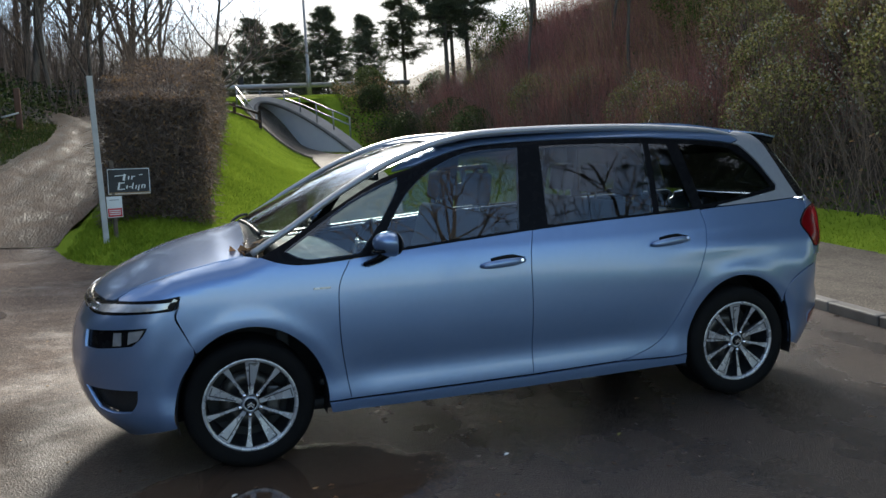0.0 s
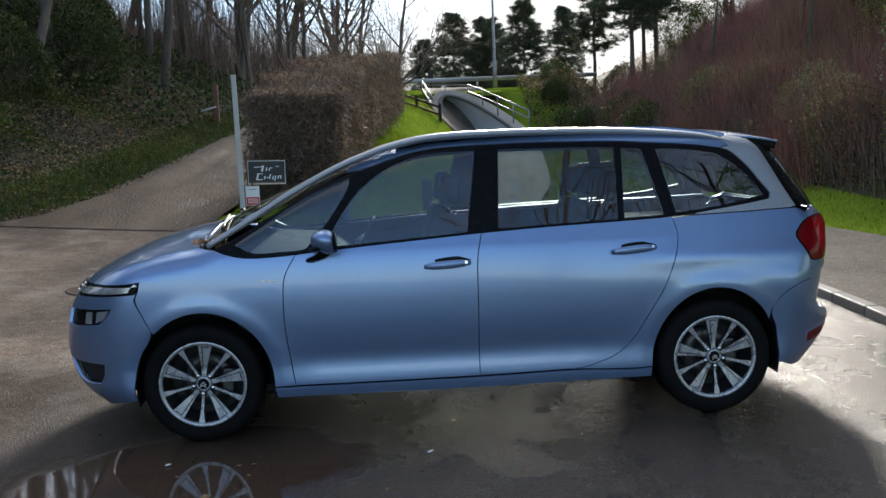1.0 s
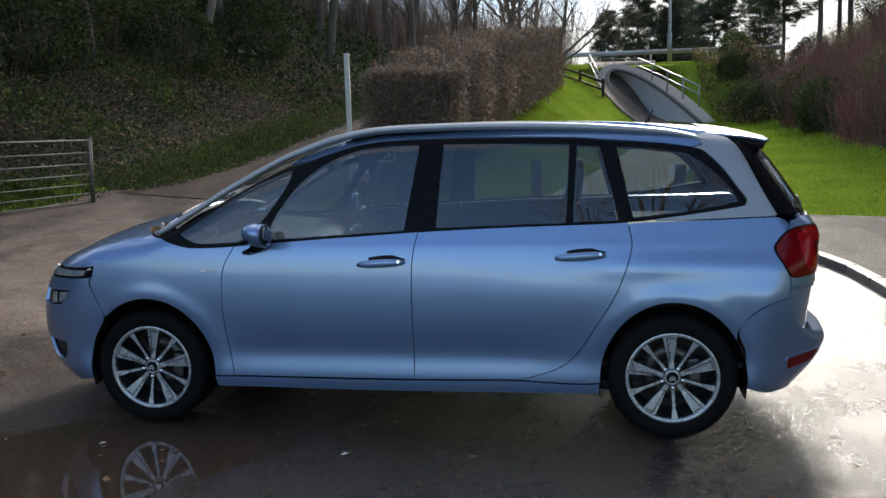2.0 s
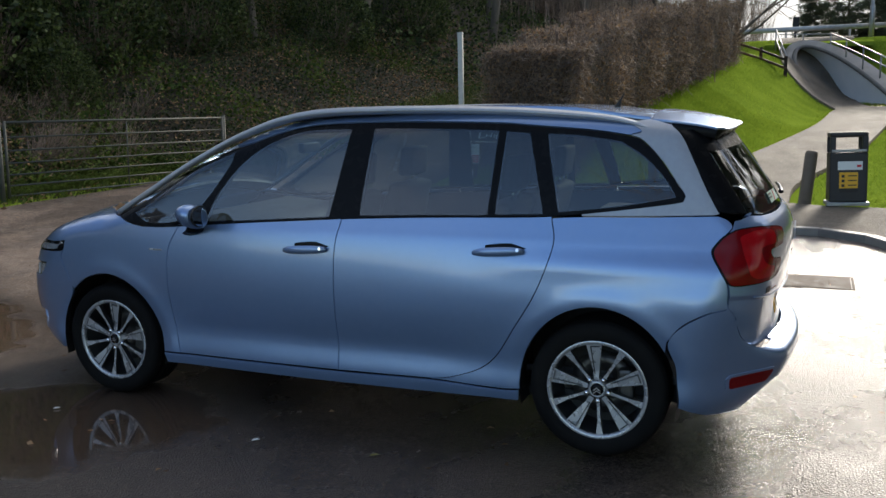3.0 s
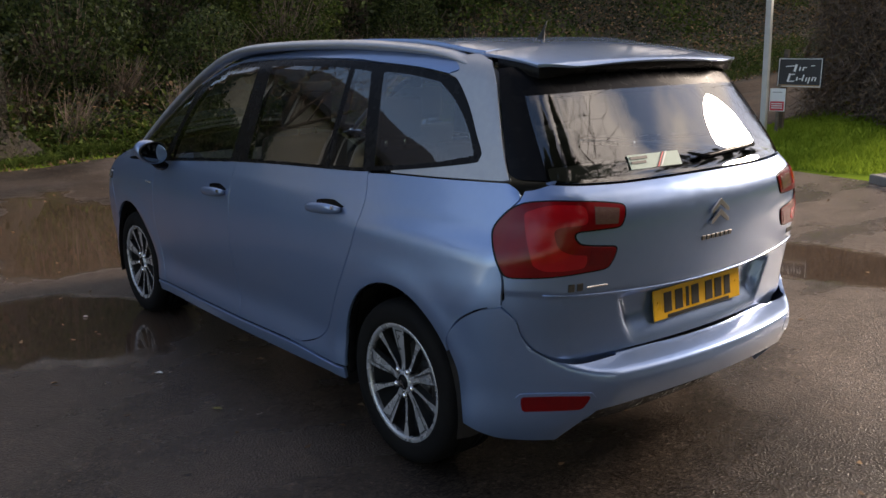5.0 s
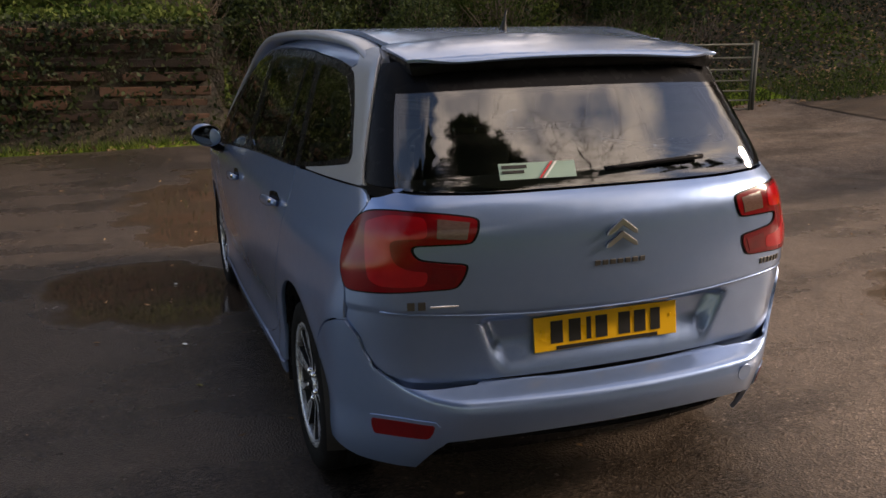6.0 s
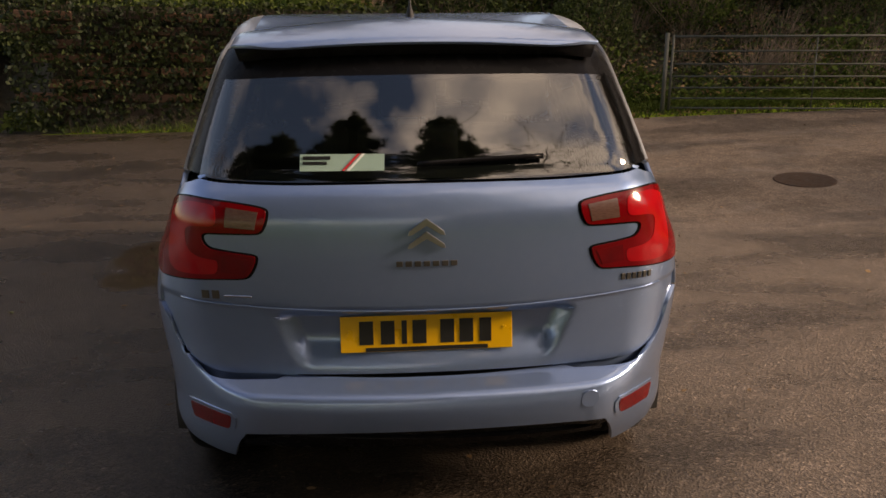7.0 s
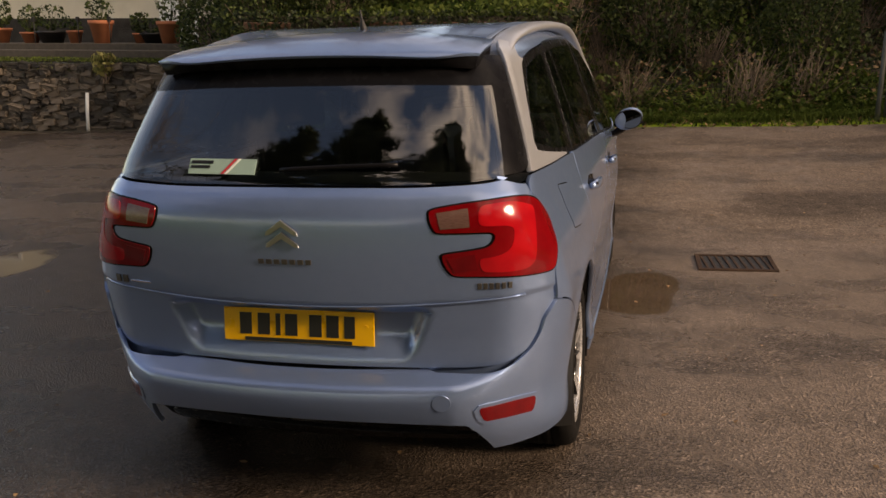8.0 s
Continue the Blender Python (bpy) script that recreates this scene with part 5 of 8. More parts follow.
gr = outline(sym(fa([(0.0, 0.872), (0.42, 0.872)]))[:-1] + fa([(0.0, 0.872), (0.42, 0.872)]), [fa([(0.42, 0.872)])[0], fa([(0.42, 0.828)])[0]], [fa([(0.42, 0.828)])[0], fa([(0.0, 0.828)])[0], fa([(-0.42, 0.828)])[0]], [fa([(-0.42, 0.828)])[0], fa([(-0.42, 0.872)])[0]])
panel("upper_grille", gr, Fw, M_BLACK, "black upper grille with chrome bars", off=0.0, gap=0)
for zz in (0.840, 0.862):
    bar = [dot_on(shape, Fw, p, zz, 0.008)[0] for p in np.linspace(-fa([(0.60, zz)])[0][0], fa([(0.60, zz)])[0][0], 25)]
    tube_part("grille_bar", bar, 0.005, M_CHROME, CAR, "chrome grille bar", 6)

# inner shell, coloured black to put shade in the panel gaps; wheel housings and floor
def inner(x, y, z):
    return shape(x, y, z) + 0.022


def inner_side(s):
    S = Side(s)
    full = outline([(-1.72, 0.86), (-1.45, 1.02), (-1.32, 1.03)], [(-1.32, 1.03), (-1.15, 0.99), (-0.3, 1.035), (0.5, 1.085), (1.3, 1.105), (1.93, 1.12)], [(1.93, 1.12), (1.95, 0.75), (1.74, 0.60)], ARCH_R[::-1][1:], [(1.05, 0.26), (-1.02, 0.25)], ARCH_F[::-1][1:-1], [(-1.78, 0.36), (-1.70, 0.62)], step=0.06)
    panel("inner_flank", full, S, M_BLACK, "inner door skins, black to shade the panel gaps", F=inner, thick=0.03, gap=0, step=0.08)
    for cx, r1, arch in ((-1.405, 0.40, ARCH_F), (1.42, 0.395, ARCH_R)):
        V, F = [], []
        aa = np.linspace(-0.25, math.pi + 0.25, 26)
        for q in aa:
            for y in (0.885, 0.80, 0.60):
                k = 1.0 if y > 0.8 else 1.03
                V.append((cx - 0.368 * k * math.cos(q), s * (y - (0.03 if y > .85 else 0)), 0.317 + 0.404 * k * math.sin(q)))
        for i in range(25):
            for j in range(2):
                F.append((i * 3 + j, i * 3 + j + 1, (i + 1) * 3 + j + 1, (i + 1) * 3 + j))
        c = len(V)
        V.append((cx, s * 0.60, 0.30))
        F += [(i * 3 + 2, (i + 1) * 3 + 2, c) for i in range(25)]
        put("wheel_housing", mesh_of("wheel_housing", V, F, M_PLASTIC, True), CAR, "black wheel arch liner")


inner_side(-1)
inner_side(1)
part("underbody", box_bm(3.4, 1.36, 0.07, (0.0, 0, 0.235), 0.03), M_PLASTIC, CAR, "black underbody")
part("underbody", box_bm(0.40, 1.10, 0.14, (-1.86, 0, 0.30), 0.03), M_PLASTIC, CAR, "black underbody")
part("underbody", box_bm(0.36, 1.10, 0.14, (1.86, 0, 0.36), 0.03), M_PLASTIC, CAR, "black underbody")
part("front_bulkhead", box_bm(0.06, 1.3, 0.62, (-1.22, 0, 0.62), 0.01), M_CABIN, CAR, "dark bulkhead")


# wheels
def wheel(x, s):
    hub = put("wheel", None, CAR)
    hub.matrix_local = Matrix.Translation((x, s * 0.836, 0.3265)) @ (pose(0, 0, 0, 0, 6 if x < 0 else -4, 0 if s < 0 else 180)) @ Matrix.Scale(1.03, 4)
    tagged(hub, "dark grey and machined five-spoke alloy wheel")
    # local: the outer face looks along -y
    tyre = [(0.222, 0.010), (0.228, -0.006), (0.245, -0.014), (0.275, -0.016), (0.300, -0.008), (0.311, 0.010), (0.3165, 0.030)]
    for i in range(5):
        y = 0.034 + i * 0.036
        tyre += [(0.3170, y), (0.3170, y + 0.026), (0.3105, y + 0.028), (0.3105, y + 0.034)]
    tyre += [(0.3165, 0.215), (0.305, 0.235), (0.27, 0.240), (0.225, 0.225)]
    V, F = lathe(tyre, 72)
    put("tyre", mesh_of("tyre", V, F, M_RUBBER, True), hub, "black worn road tyre")
    V, F = lathe([(0.222, 0.016), (0.230, 0.004), (0.2315, -0.004), (0.2285, -0.0075), (0.2200, -0.0065), (0.2130, -0.004), (0.2105, 0.002), (0.2105, 0.014)], 72)
    put("rim", mesh_of("rim", V, F, M_ALLOY, True), hub, "bright machined rim")
    V, F = lathe([(0.2165, 0.010), (0.213, 0.05), (0.205, 0.10), (0.195, 0.19), (0.18, 0.20)], 72)
    put("rim_barrel", mesh_of("rim_barrel", V, F, M_GUN, True), hub, "dark inner rim")
    V, F = lathe([(0.0, 0.150), (0.06, 0.150), (0.062, 0.12), (0.145, 0.12), (0.145, 0.132), (0.0, 0.14)], 40)
    put("brake_disc", mesh_of("brake_disc", V, F, M_STEEL, True), hub, "grey brake disc")
    V, F = lathe([(0.20, 0.165), (0.0, 0.17)], 40)
    put("rim_back", mesh_of("rim_back", V, F, M_PLASTIC, True), hub, "dark wheel interior")
    part("brake_caliper", box_bm(0.07, 0.06, 0.15, (0.115, 0.10, 0.0), 0.015), M_STEEL, hub, "cast brake caliper")
    for i in range(5):
        for wide in (True, False):
            a = math.radians(72 * i + (0 if wide else 36)) + math.pi / 2
            rs = [0.045, 0.085, 0.15, 0.216]
            hw = [0.011, 0.013, 0.025, 0.036] if wide else [0.009, 0.0062, 0.0070, 0.017]
            dep = [0.012, 0.014, 0.006, 0.0] if wide else [0.012, 0.014, 0.008, 0.001]
            faces, V = [], []
            for r, h, d in zip(rs, hw, dep):
                for t, q in ((-h, d), (h, d), (h * 0.8, d + 0.032), (-h * 0.8, d + 0.032)):
                    V.append((r * math.cos(a) - t * math.sin(a), q, r * math.sin(a) + t * math.cos(a)))
            front, sides = [], []
            for k in range(3):
                b = k * 4
                front.append((b, b + 1, b + 5, b + 4))
                sides += [(b + 1, b + 2, b + 6, b + 5), (b + 2, b + 3, b + 7, b + 6), (b + 3, b, b + 4, b + 7)]
            me = mesh_of("spoke", V, front + sides, M_ALLOY)
            me.materials.append(M_GUN)
            me.polygons.foreach_set("material_index", np.array([0] * len(front) + [1] * len(sides), np.int32))
            sp_ = put("spoke", me, hub, "wide machined spoke" if wide else "narrow machined spoke")
            if wide:
                V = []
                for r, t, q in ((0.070, 0.006, 0.0130), (0.15, 0.011, 0.0055), (0.203, 0.015, -0.0002)):
                    for dt in (-0.0028, 0.0028):
                        V.append((r * math.cos(a) - (t + dt) * math.sin(a), q - 0.0015, r * math.sin(a) + (t + dt) * math.cos(a)))
                for r in (0.199, 0.2045):
                    V.append((r * math.cos(a) + 0.027 * math.sin(a), -0.0018, r * math.sin(a) - 0.027 * math.cos(a)))
                    V.append((r * math.cos(a) - 0.0175 * math.sin(a), -0.0018, r * math.sin(a) + 0.0175 * math.cos(a)))
                put("spoke_groove", mesh_of("spoke_groove", V, [(0, 1, 3, 2), (2, 3, 5, 4), (6, 7, 9, 8)], M_GUN), sp_, "dark groove")
    V, F = lathe([(0.029, 0.006), (0.032, 0.004), (0.038, 0.008), (0.044, 0.020), (0.044, 0.06)], 40)
    put("hub_centre", mesh_of("hub_centre", V, F, M_ALLOY, True), hub, "bright machined hub")
    V, F = lathe([(0.0, -0.002), (0.024, -0.001), (0.029, 0.004), (0.031, 0.012)], 32)
    put("hub_cap", mesh_of("hub_cap", V, F, M_BLACK, True), hub, "black hub cap with bright emblem")
    for dz in (-0.006, 0.006):
        V = [(-0.016, -0.004, dz - 0.006), (0, -0.004, dz + 0.006), (0.016, -0.004, dz - 0.006), (0.016, -0.004, dz - 0.012), (0, -0.004, dz), (-0.016, -0.004, dz - 0.012)]
        put("cap_emblem", mesh_of("cap_emblem", V, [(0, 1, 4, 5), (1, 2, 3, 4)], M_CHROME), hub, "plain bright emblem")
    for i in range(5):
        a = math.radians(72 * i + 36) + math.pi / 2
        V, F = lathe([(0.0, -0.006), (0.008, -0.005), (0.0115, 0.000), (0.0125, 0.02)], 12)
        put("wheel_bolt", mesh_of("wheel_bolt", V, F, M_CHROME, True), hub, "bright wheel bolt", Matrix.Translation((0.053 * math.cos(a), 0.006, 0.053 * math.sin(a))))
    return hub


for x in (-1.422, 1.422):
    for s in (-1, 1):
        wheel(x, s)

# cabin
def soft_block(name, profile, width, mat, parent, label, at, bev=0.03):
    """A padded block: a side outline (x, z) extruded over a width and well rounded."""
    bm = bmesh.new()
    vs = [bm.verts.new((px_, -width / 2, pz)) for px_, pz in profile]
    f = bm.faces.new(vs)
    ext = bmesh.ops.extrude_face_region(bm, geom=[f])
    bmesh.ops.translate(bm, verts=[v for v in ext["geom"] if isinstance(v, bmesh.types.BMVert)], vec=(0, width, 0))
    bmesh.ops.recalc_face_normals(bm, faces=bm.faces[:])
    bmesh.ops.bevel(bm, geom=bm.edges[:], offset=bev, segments=3, affect="EDGES", profile=0.6)
    return part(name, bm, mat, parent, label, True, Matrix.Translation(at))


def seat(x, y, w=0.48):
    base = soft_block("seat_cushion", [(-0.26, 0.0), (0.24, 0.0), (0.24, 0.16), (-0.26, 0.20)], w, M_SEAT, CAR, "dark cloth seat", (x, y, 0.42), 0.04)
    soft_block("seat_back", [(0.16, 0.16), (0.30, 0.18), (0.44, 0.74), (0.34, 0.76)], w, M_SEAT, base, "", (0, 0, 0), 0.035)
    soft_block("headrest", [(0.35, 0.79), (0.44, 0.79), (0.46, 0.97), (0.38, 0.97)], w * 0.56, M_SEAT, base, "", (0, 0, 0), 0.03)
    for q in (-0.05, 0.05):
        tube_part("headrest_stalk", [(0.39, q, 0.72), (0.41, q, 0.82)], 0.007, M_CHROME, base, "bright stalk", 6)


for y in (-0.37, 0.37):
    seat(-0.42, y)
for y in (-0.47, 0.0, 0.47):
    seat(0.52, y, 0.43)
soft_block("dashboard", [(-1.20, 0.62), (-0.62, 0.62), (-0.60, 0.86), (-0.78, 0.99), (-1.18, 1.02)], 1.46, M_CABIN, CAR, "dark dashboard", (0, 0, 0), 0.05)
ring = [(-0.56 + 0.085 * math.sin(a), 0.37 + 0.185 * math.cos(a), 0.93 + 0.165 * math.sin(a)) for a in np.linspace(0, 2 * math.pi, 33)]
sw = tube_part("steering_wheel", ring, 0.015, M_PLASTIC, CAR, "black steering wheel with pale spokes", 8)
for a in (0.2, math.pi - 0.2, -math.pi / 2):
    tube_part("wheel_spoke", [(-0.575, 0.37, 0.93), (-0.56 + 0.085 * math.sin(a), 0.37 + 0.175 * math.cos(a), 0.93 + 0.155 * math.sin(a))], [0.035, 0.018], M_ALLOY, sw, "pale spoke", 8)
part("load_cover", box_bm(0.55, 1.25, 0.03, (1.45, 0, 1.02), 0.01), M_CABIN, CAR, "dark load cover")
part("cabin_floor", box_bm(3.0, 1.4, 0.04, (0.45, 0, 0.36), 0.01), M_CABIN, CAR, "dark carpet")
liner = outline([(-0.28, -0.57), (-0.25, 0.0), (-0.28, 0.57)], [(-0.28, 0.57), (1.58, 0.57)], [(1.58, 0.57), (1.56, 0), (1.58, -0.57)], [(1.58, -0.57), (-0.28, -0.57)], step=0.1)
panel("headlining", liner, T, M_LINER, "pale headlining", off=-0.03, thick=0.0, step=0.12)
soft_block("rear_view_mirror", [(-0.02, -0.03), (0.02, -0.03), (0.02, 0.03), (-0.02, 0.03)], 0.2, M_PLASTIC, CAR, "cabin mirror", (-0.55, 0, 1.40), 0.01)


# ---- plants ----
rng = np.random.default_rng(7)


def unit(n):
    v = rng.normal(size=(n, 3))
    return v / np.linalg.norm(v, axis=1)[:, None]


def leaf_quads(P, size, flat=0.0):
    """Small pointed leaves, one at each place, turned at random (flat: how far they lie level)."""
    n = len(P)
    a = unit(n)
    b = unit(n)
    if flat:
        a[:, 2] *= 1 - flat
        b[:, 2] *= 1 - flat
    a /= np.linalg.norm(a, axis=1)[:, None]
    b -= a * np.einsum("ij,ij->i", a, b)[:, None]
    b /= np.linalg.norm(b, axis=1)[:, None] + 1e-9
    s = size * rng.uniform(0.6, 1.35, (n, 1))
    c = np.cross(a, b) * s * 0.12
    V = np.stack([P - a * s * 0.5, P + b * s * 0.3 + c, P + a * s * 0.5, P - b * s * 0.3 + c], 1).reshape(-1, 3)
    return V, np.arange(4 * n).reshape(-1, 4)


def stick_quads(A, B, r0, r1=None):
    """Thin three-sided stems from A to B."""
    n = len(A)
    r0 = np.broadcast_to(np.asarray(r0, float), (n,))[:, None]
    r1 = r0 * 0.45 if r1 is None else np.broadcast_to(np.asarray(r1, float), (n,))[:, None]
    d = B - A
    d = d / (np.linalg.norm(d, axis=1)[:, None] + 1e-9)
    u = np.cross(d, unit(n))
    u /= np.linalg.norm(u, axis=1)[:, None] + 1e-9
    w = np.cross(d, u)
    ring = [u, -0.5 * u + 0.866 * w, -0.5 * u - 0.866 * w]
    V = np.stack([A + q * r0 for q in ring] + [B + q * r1 for q in ring], 1).reshape(-1, 3)
    i = 6 * np.arange(n)[:, None]
    F = np.vstack([i + np.array([[0, 1, 4, 3]]), i + np.array([[1, 2, 5, 4]]), i + np.array([[2, 0, 3, 5]])])
    return V, F


def merged(*sets):
    V, F, k = [], [], 0
    for v, f in sets:
        V.append(v)
        F.append(f + k)
        k += len(v)
    return np.vstack(V), np.vstack(F)


def lumpy(n, radii, inner=0.55, lumps=7):
    """Points in a shell of an uneven rounded mass."""
    d = unit(n)
    c = unit(lumps)
    bump = np.max(d @ c.T, axis=1) ** 3
    r = rng.uniform(inner, 1.0, n) ** 0.6 * (0.72 + 0.34 * bump)
    return d * r[:, None] * np.asarray(radii)


def on_ground(P, lift=0.0):
    P = P.copy()
    P[:, 2] = height(P[:, 0], P[:, 1]) + lift
    return P


def scatter(n, x0, x1, y0, y1):
    return np.column_stack([rng.uniform(x0, x1, n), rng.uniform(y0, y1, n), np.zeros(n)])


def shrub(name, label, at, radii, leaves, size, mat, twigs=120, stem_mat=None, group=""):
    ob = thing(name, label, "shrub", Matrix.Translation(at), group)
    tips = lumpy(twigs, radii, 0.3) + np.array([0, 0, radii[2] * 0.8])
    base = np.column_stack([rng.normal(0, 0.12, (twigs, 2)) * radii[0], np.full(twigs, -0.15)])
    V, F = stick_quads(base, tips, 0.012)
    put("stem_growth", mesh_of("stem_growth", V, F, stem_mat or M_TWIG), ob, "thin brown stems")
    V, F = leaf_quads(lumpy(leaves, radii) + np.array([0, 0, radii[2] * 0.8]), size)
    put("foliage", mesh_of("foliage", V, F, mat), ob)
    return ob


def branch_tree(seed, tall, girth, levels=4, spread=0.55, first=0.3, kids=(4, 4, 4, 3)):
    """Segments (a, b, radius a, radius b, level) of a leafless tree."""
    g = np.random.default_rng(seed)
    out = []

    def grow(p, d, length, r, lv):
        n = 5 if lv == 0 else 3
        pts, q = [p], p
        for i in range(n):
            d = d + g.normal(0, 0.09 + 0.05 * lv, 3) + np.array([0, 0, 0.06])
            d = d / np.linalg.norm(d)
            q = q + d * length / n
            pts.append(q)
        for i in range(n):
            out.append((pts[i], pts[i + 1], r * (1 - 0.6 * i / n), r * (1 - 0.6 * (i + 1) / n), lv))
        if lv + 1 < levels:
            for _ in range(kids[lv]):
                t = g.uniform(first if lv == 0 else 0.25, 1.0)
                k = min(int(t * n), n - 1)
                o = pts[k] + (pts[k + 1] - pts[k]) * (t * n - k)
                side = g.normal(0, 1, 3)
                side -= d * side.dot(d)
                side /= np.linalg.norm(side) + 1e-9
                nd = d * (1 - spread) + side * spread + np.array([0, 0, 0.18])
                grow(o, nd / np.linalg.norm(nd), length * g.uniform(0.38, 0.6) * (1.15 - 0.5 * t * (lv == 0)), r * (1 - 0.6 * t) * 0.55, lv + 1)

    grow(np.zeros(3), np.array([0, 0, 1.0]), tall, girth, 0)
    return out


def tree_parts(segs, ob, cut=1):
    A, B = np.array([s[0] for s in segs]), np.array([s[1] for s in segs])
    r0, r1, lv = np.array([s[2] for s in segs]), np.array([s[3] for s in segs]), np.array([s[4] for s in segs])
    sets = []
    for a, b, p, q, k in segs:
        if k <= cut:
            V, F = tube([a, b], [p, q], 7, cap=False)
            sets.append((V, np.array(F)))
    put("trunk", mesh_of("trunk", *merged(*sets), M_BARK, True), ob, "rough grey-brown trunk and limbs")
    m = lv > cut
    if m.any():
        put("crown", mesh_of("crown", *stick_quads(A[m], B[m], np.maximum(r0[m], 0.013), np.maximum(r1[m], 0.008)), M_TWIG), ob, "bare brown twigs")
    return A, B, lv


def bare_tree(label, seed, tall, girth, place_at, kids=(13, 7, 5, 4), first=0.3, spread=0.5, ivy=0, group="bare trees", leaf=None, leaf_n=0):
    ob = thing("tree", label, "tree", Matrix.Translation(place_at), group)
    A, B, lv = tree_parts(branch_tree(seed, tall, girth, 4, spread, first, kids), ob)
    if ivy:
        t = rng.uniform(0, 0.6, ivy)
        a = rng.uniform(0, 2 * np.pi, ivy)
        r = girth * 1.2 + rng.uniform(0, 0.22, ivy)
        P = np.column_stack([r * np.cos(a), r * np.sin(a), t * tall])
        put("ivy", mesh_of("ivy", *leaf_quads(P, 0.11), M_LEAF), ob, "dark green ivy")
    if leaf_n:
        ends = B[lv >= 2]
        P = ends[rng.integers(0, len(ends), leaf_n)] + rng.normal(0, 0.25, (leaf_n, 3))
        put("foliage", mesh_of("foliage", *leaf_quads(P, 0.13), leaf), ob)
    return ob


def pine_tree(label, seed, tall, at, bare=0.45, group="pine trees", wide=2.2, limbs=70, clumps=5, needle=(0.20, 0.40)):
    g = np.random.default_rng(seed)
    ob = thing("tree", label, "tree", Matrix.Translation(at), group)
    zz = np.linspace(0, tall, 9)
    pts = np.column_stack([np.cumsum(g.normal(0, 0.03, 9)), np.cumsum(g.normal(0, 0.03, 9)), zz])
    V, F = tube(pts, np.linspace(0.010 * tall + 0.02, 0.02, 9), 8)
    put("trunk", mesh_of("trunk", V, F, M_BARK, True), ob, "straight grey-brown trunk")
    A, B, N0, N1 = [], [], [], []
    for _ in range(limbs):
        t = g.uniform(bare, 0.98)
        o = np.array([np.interp(t * tall, zz, pts[:, 0]), np.interp(t * tall, zz, pts[:, 1]), t * tall])
        a = g.uniform(0, 2 * math.pi)
        ln = wide * (1.05 - t) ** 0.7 * g.uniform(0.55, 1.1)
        e = o + np.array([math.cos(a) * ln, math.sin(a) * ln, g.uniform(-0.05, 0.30) * ln])
        A.append(o)
        B.append(e)
        for k in range(clumps):
            c = o + (e - o) * g.uniform(0.4, 1.05) + g.normal(0, 0.10 * ln, 3)
            m = 30
            d = unit(m) * np.array([1, 1, 0.7]) * g.uniform(*needle)
            N0.append(np.repeat(c[None] + 0, m, 0))
            N1.append(c[None] + d)
    put("branchwork", mesh_of("branchwork", *stick_quads(np.array(A), np.array(B), 0.03), M_BARK), ob, "thin limbs")
    put("crown", mesh_of("crown", *stick_quads(np.vstack(N0), np.vstack(N1), 0.014, 0.006), M_NEEDLE), ob, "dark green needle clumps")
    return ob


def z_at(x, y):
    return float(height(x, y))


def at(x, y, lift=0.0, turn=0.0, scale=1.0):
    return Matrix.Translation((x, y, z_at(x, y) + lift)) @ pose(0, 0, 0, 0, 0, turn) @ Matrix.Scale(scale, 4)


def stuff(name, label, category, V, F, mat):
    return tagged(new(name, mesh_of(name, V, F, mat)), label, category, kind="stuff")


# grass on the mound, the verges and beside the footway
def grass(name, label, n, region, tall, mat=M_GRASS):
    P = scatter(n, *region[:4])
    P = P[region[4](P[:, 0], P[:, 1])]
    flat = P[:, :2]
    P = P[~(within(ROAD, flat) | within(PAVE, flat) | within(TRACK, flat))]
    P = on_ground(P, -0.02)
    tip = P + np.column_stack([rng.normal(0, 0.45, (len(P), 2)) * tall, rng.uniform(0.5, 1.2, len(P)) * tall])
    d = unit(len(P)) * 0.012
    d[:, 2] = 0
    V = np.stack([P - d, P + d, tip], 1).reshape(-1, 3)
    return stuff(name, label, "grass", V, np.arange(3 * len(P)).reshape(-1, 3), mat)


grass("mound_grass", "short bright green grass on a mound", 150000, (-3.2, 3.5, 7.0, 20, lambda x, y: (x > hedge_x(y) - 0.3) & (x < path_x(y))), 0.085)
grass("mound_grass", "short bright green grass further up the mound", 60000, (-3, 6, 20, 33, lambda x, y: x > hedge_x(y)), 0.07)
grass("roadside_grass", "short green grass beside the footway", 90000, (2.4, 8.4, 3.0, 30, lambda x, y: x > path_x(y) + 0.5), 0.07)
grass("verge_grass", "rough green verge grass", 80000, (-9.0, -4.5, -4.5, 24, lambda x, y: (x > np.where(y < 7.5, -8.8, track_left(y) - 1.3)) & (x < np.where(y < 7.5, -6.6, track_left(y) + 0.05))), 0.15, M_WEED)

# undergrowth on the western bank
P = scatter(100000, -15.5, -5.0, -0.3, 20)
P = P[P[:, 0] < np.where(P[:, 1] < 9, -8.0, track_left(P[:, 1]) - 0.7) + rng.normal(0, 0.25, len(P))]
lump = 0.5 + 0.5 * np.sin(P[:, 0] * 2.1 + 1.3) * np.cos(P[:, 1] * 1.7)
P = on_ground(P)
P[:, 2] += rng.uniform(0, 1, len(P)) ** 1.5 * (0.25 + 0.75 * lump) * sm(7.7, 9.4, -P[:, 0])
kind_at = np.sin(P[:, 0] * 1.3 + 2.0 * np.sin(P[:, 1] * 0.9)) + np.cos(P[:, 1] * 1.55 + P[:, 2] * 1.2) + rng.normal(0, 0.45, len(P))
stuff("undergrowth", "dark bramble leaves covering the bank", "undergrowth", *leaf_quads(P[(kind_at < 0.9) & (kind_at > -0.5)], 0.075), M_LEAF)
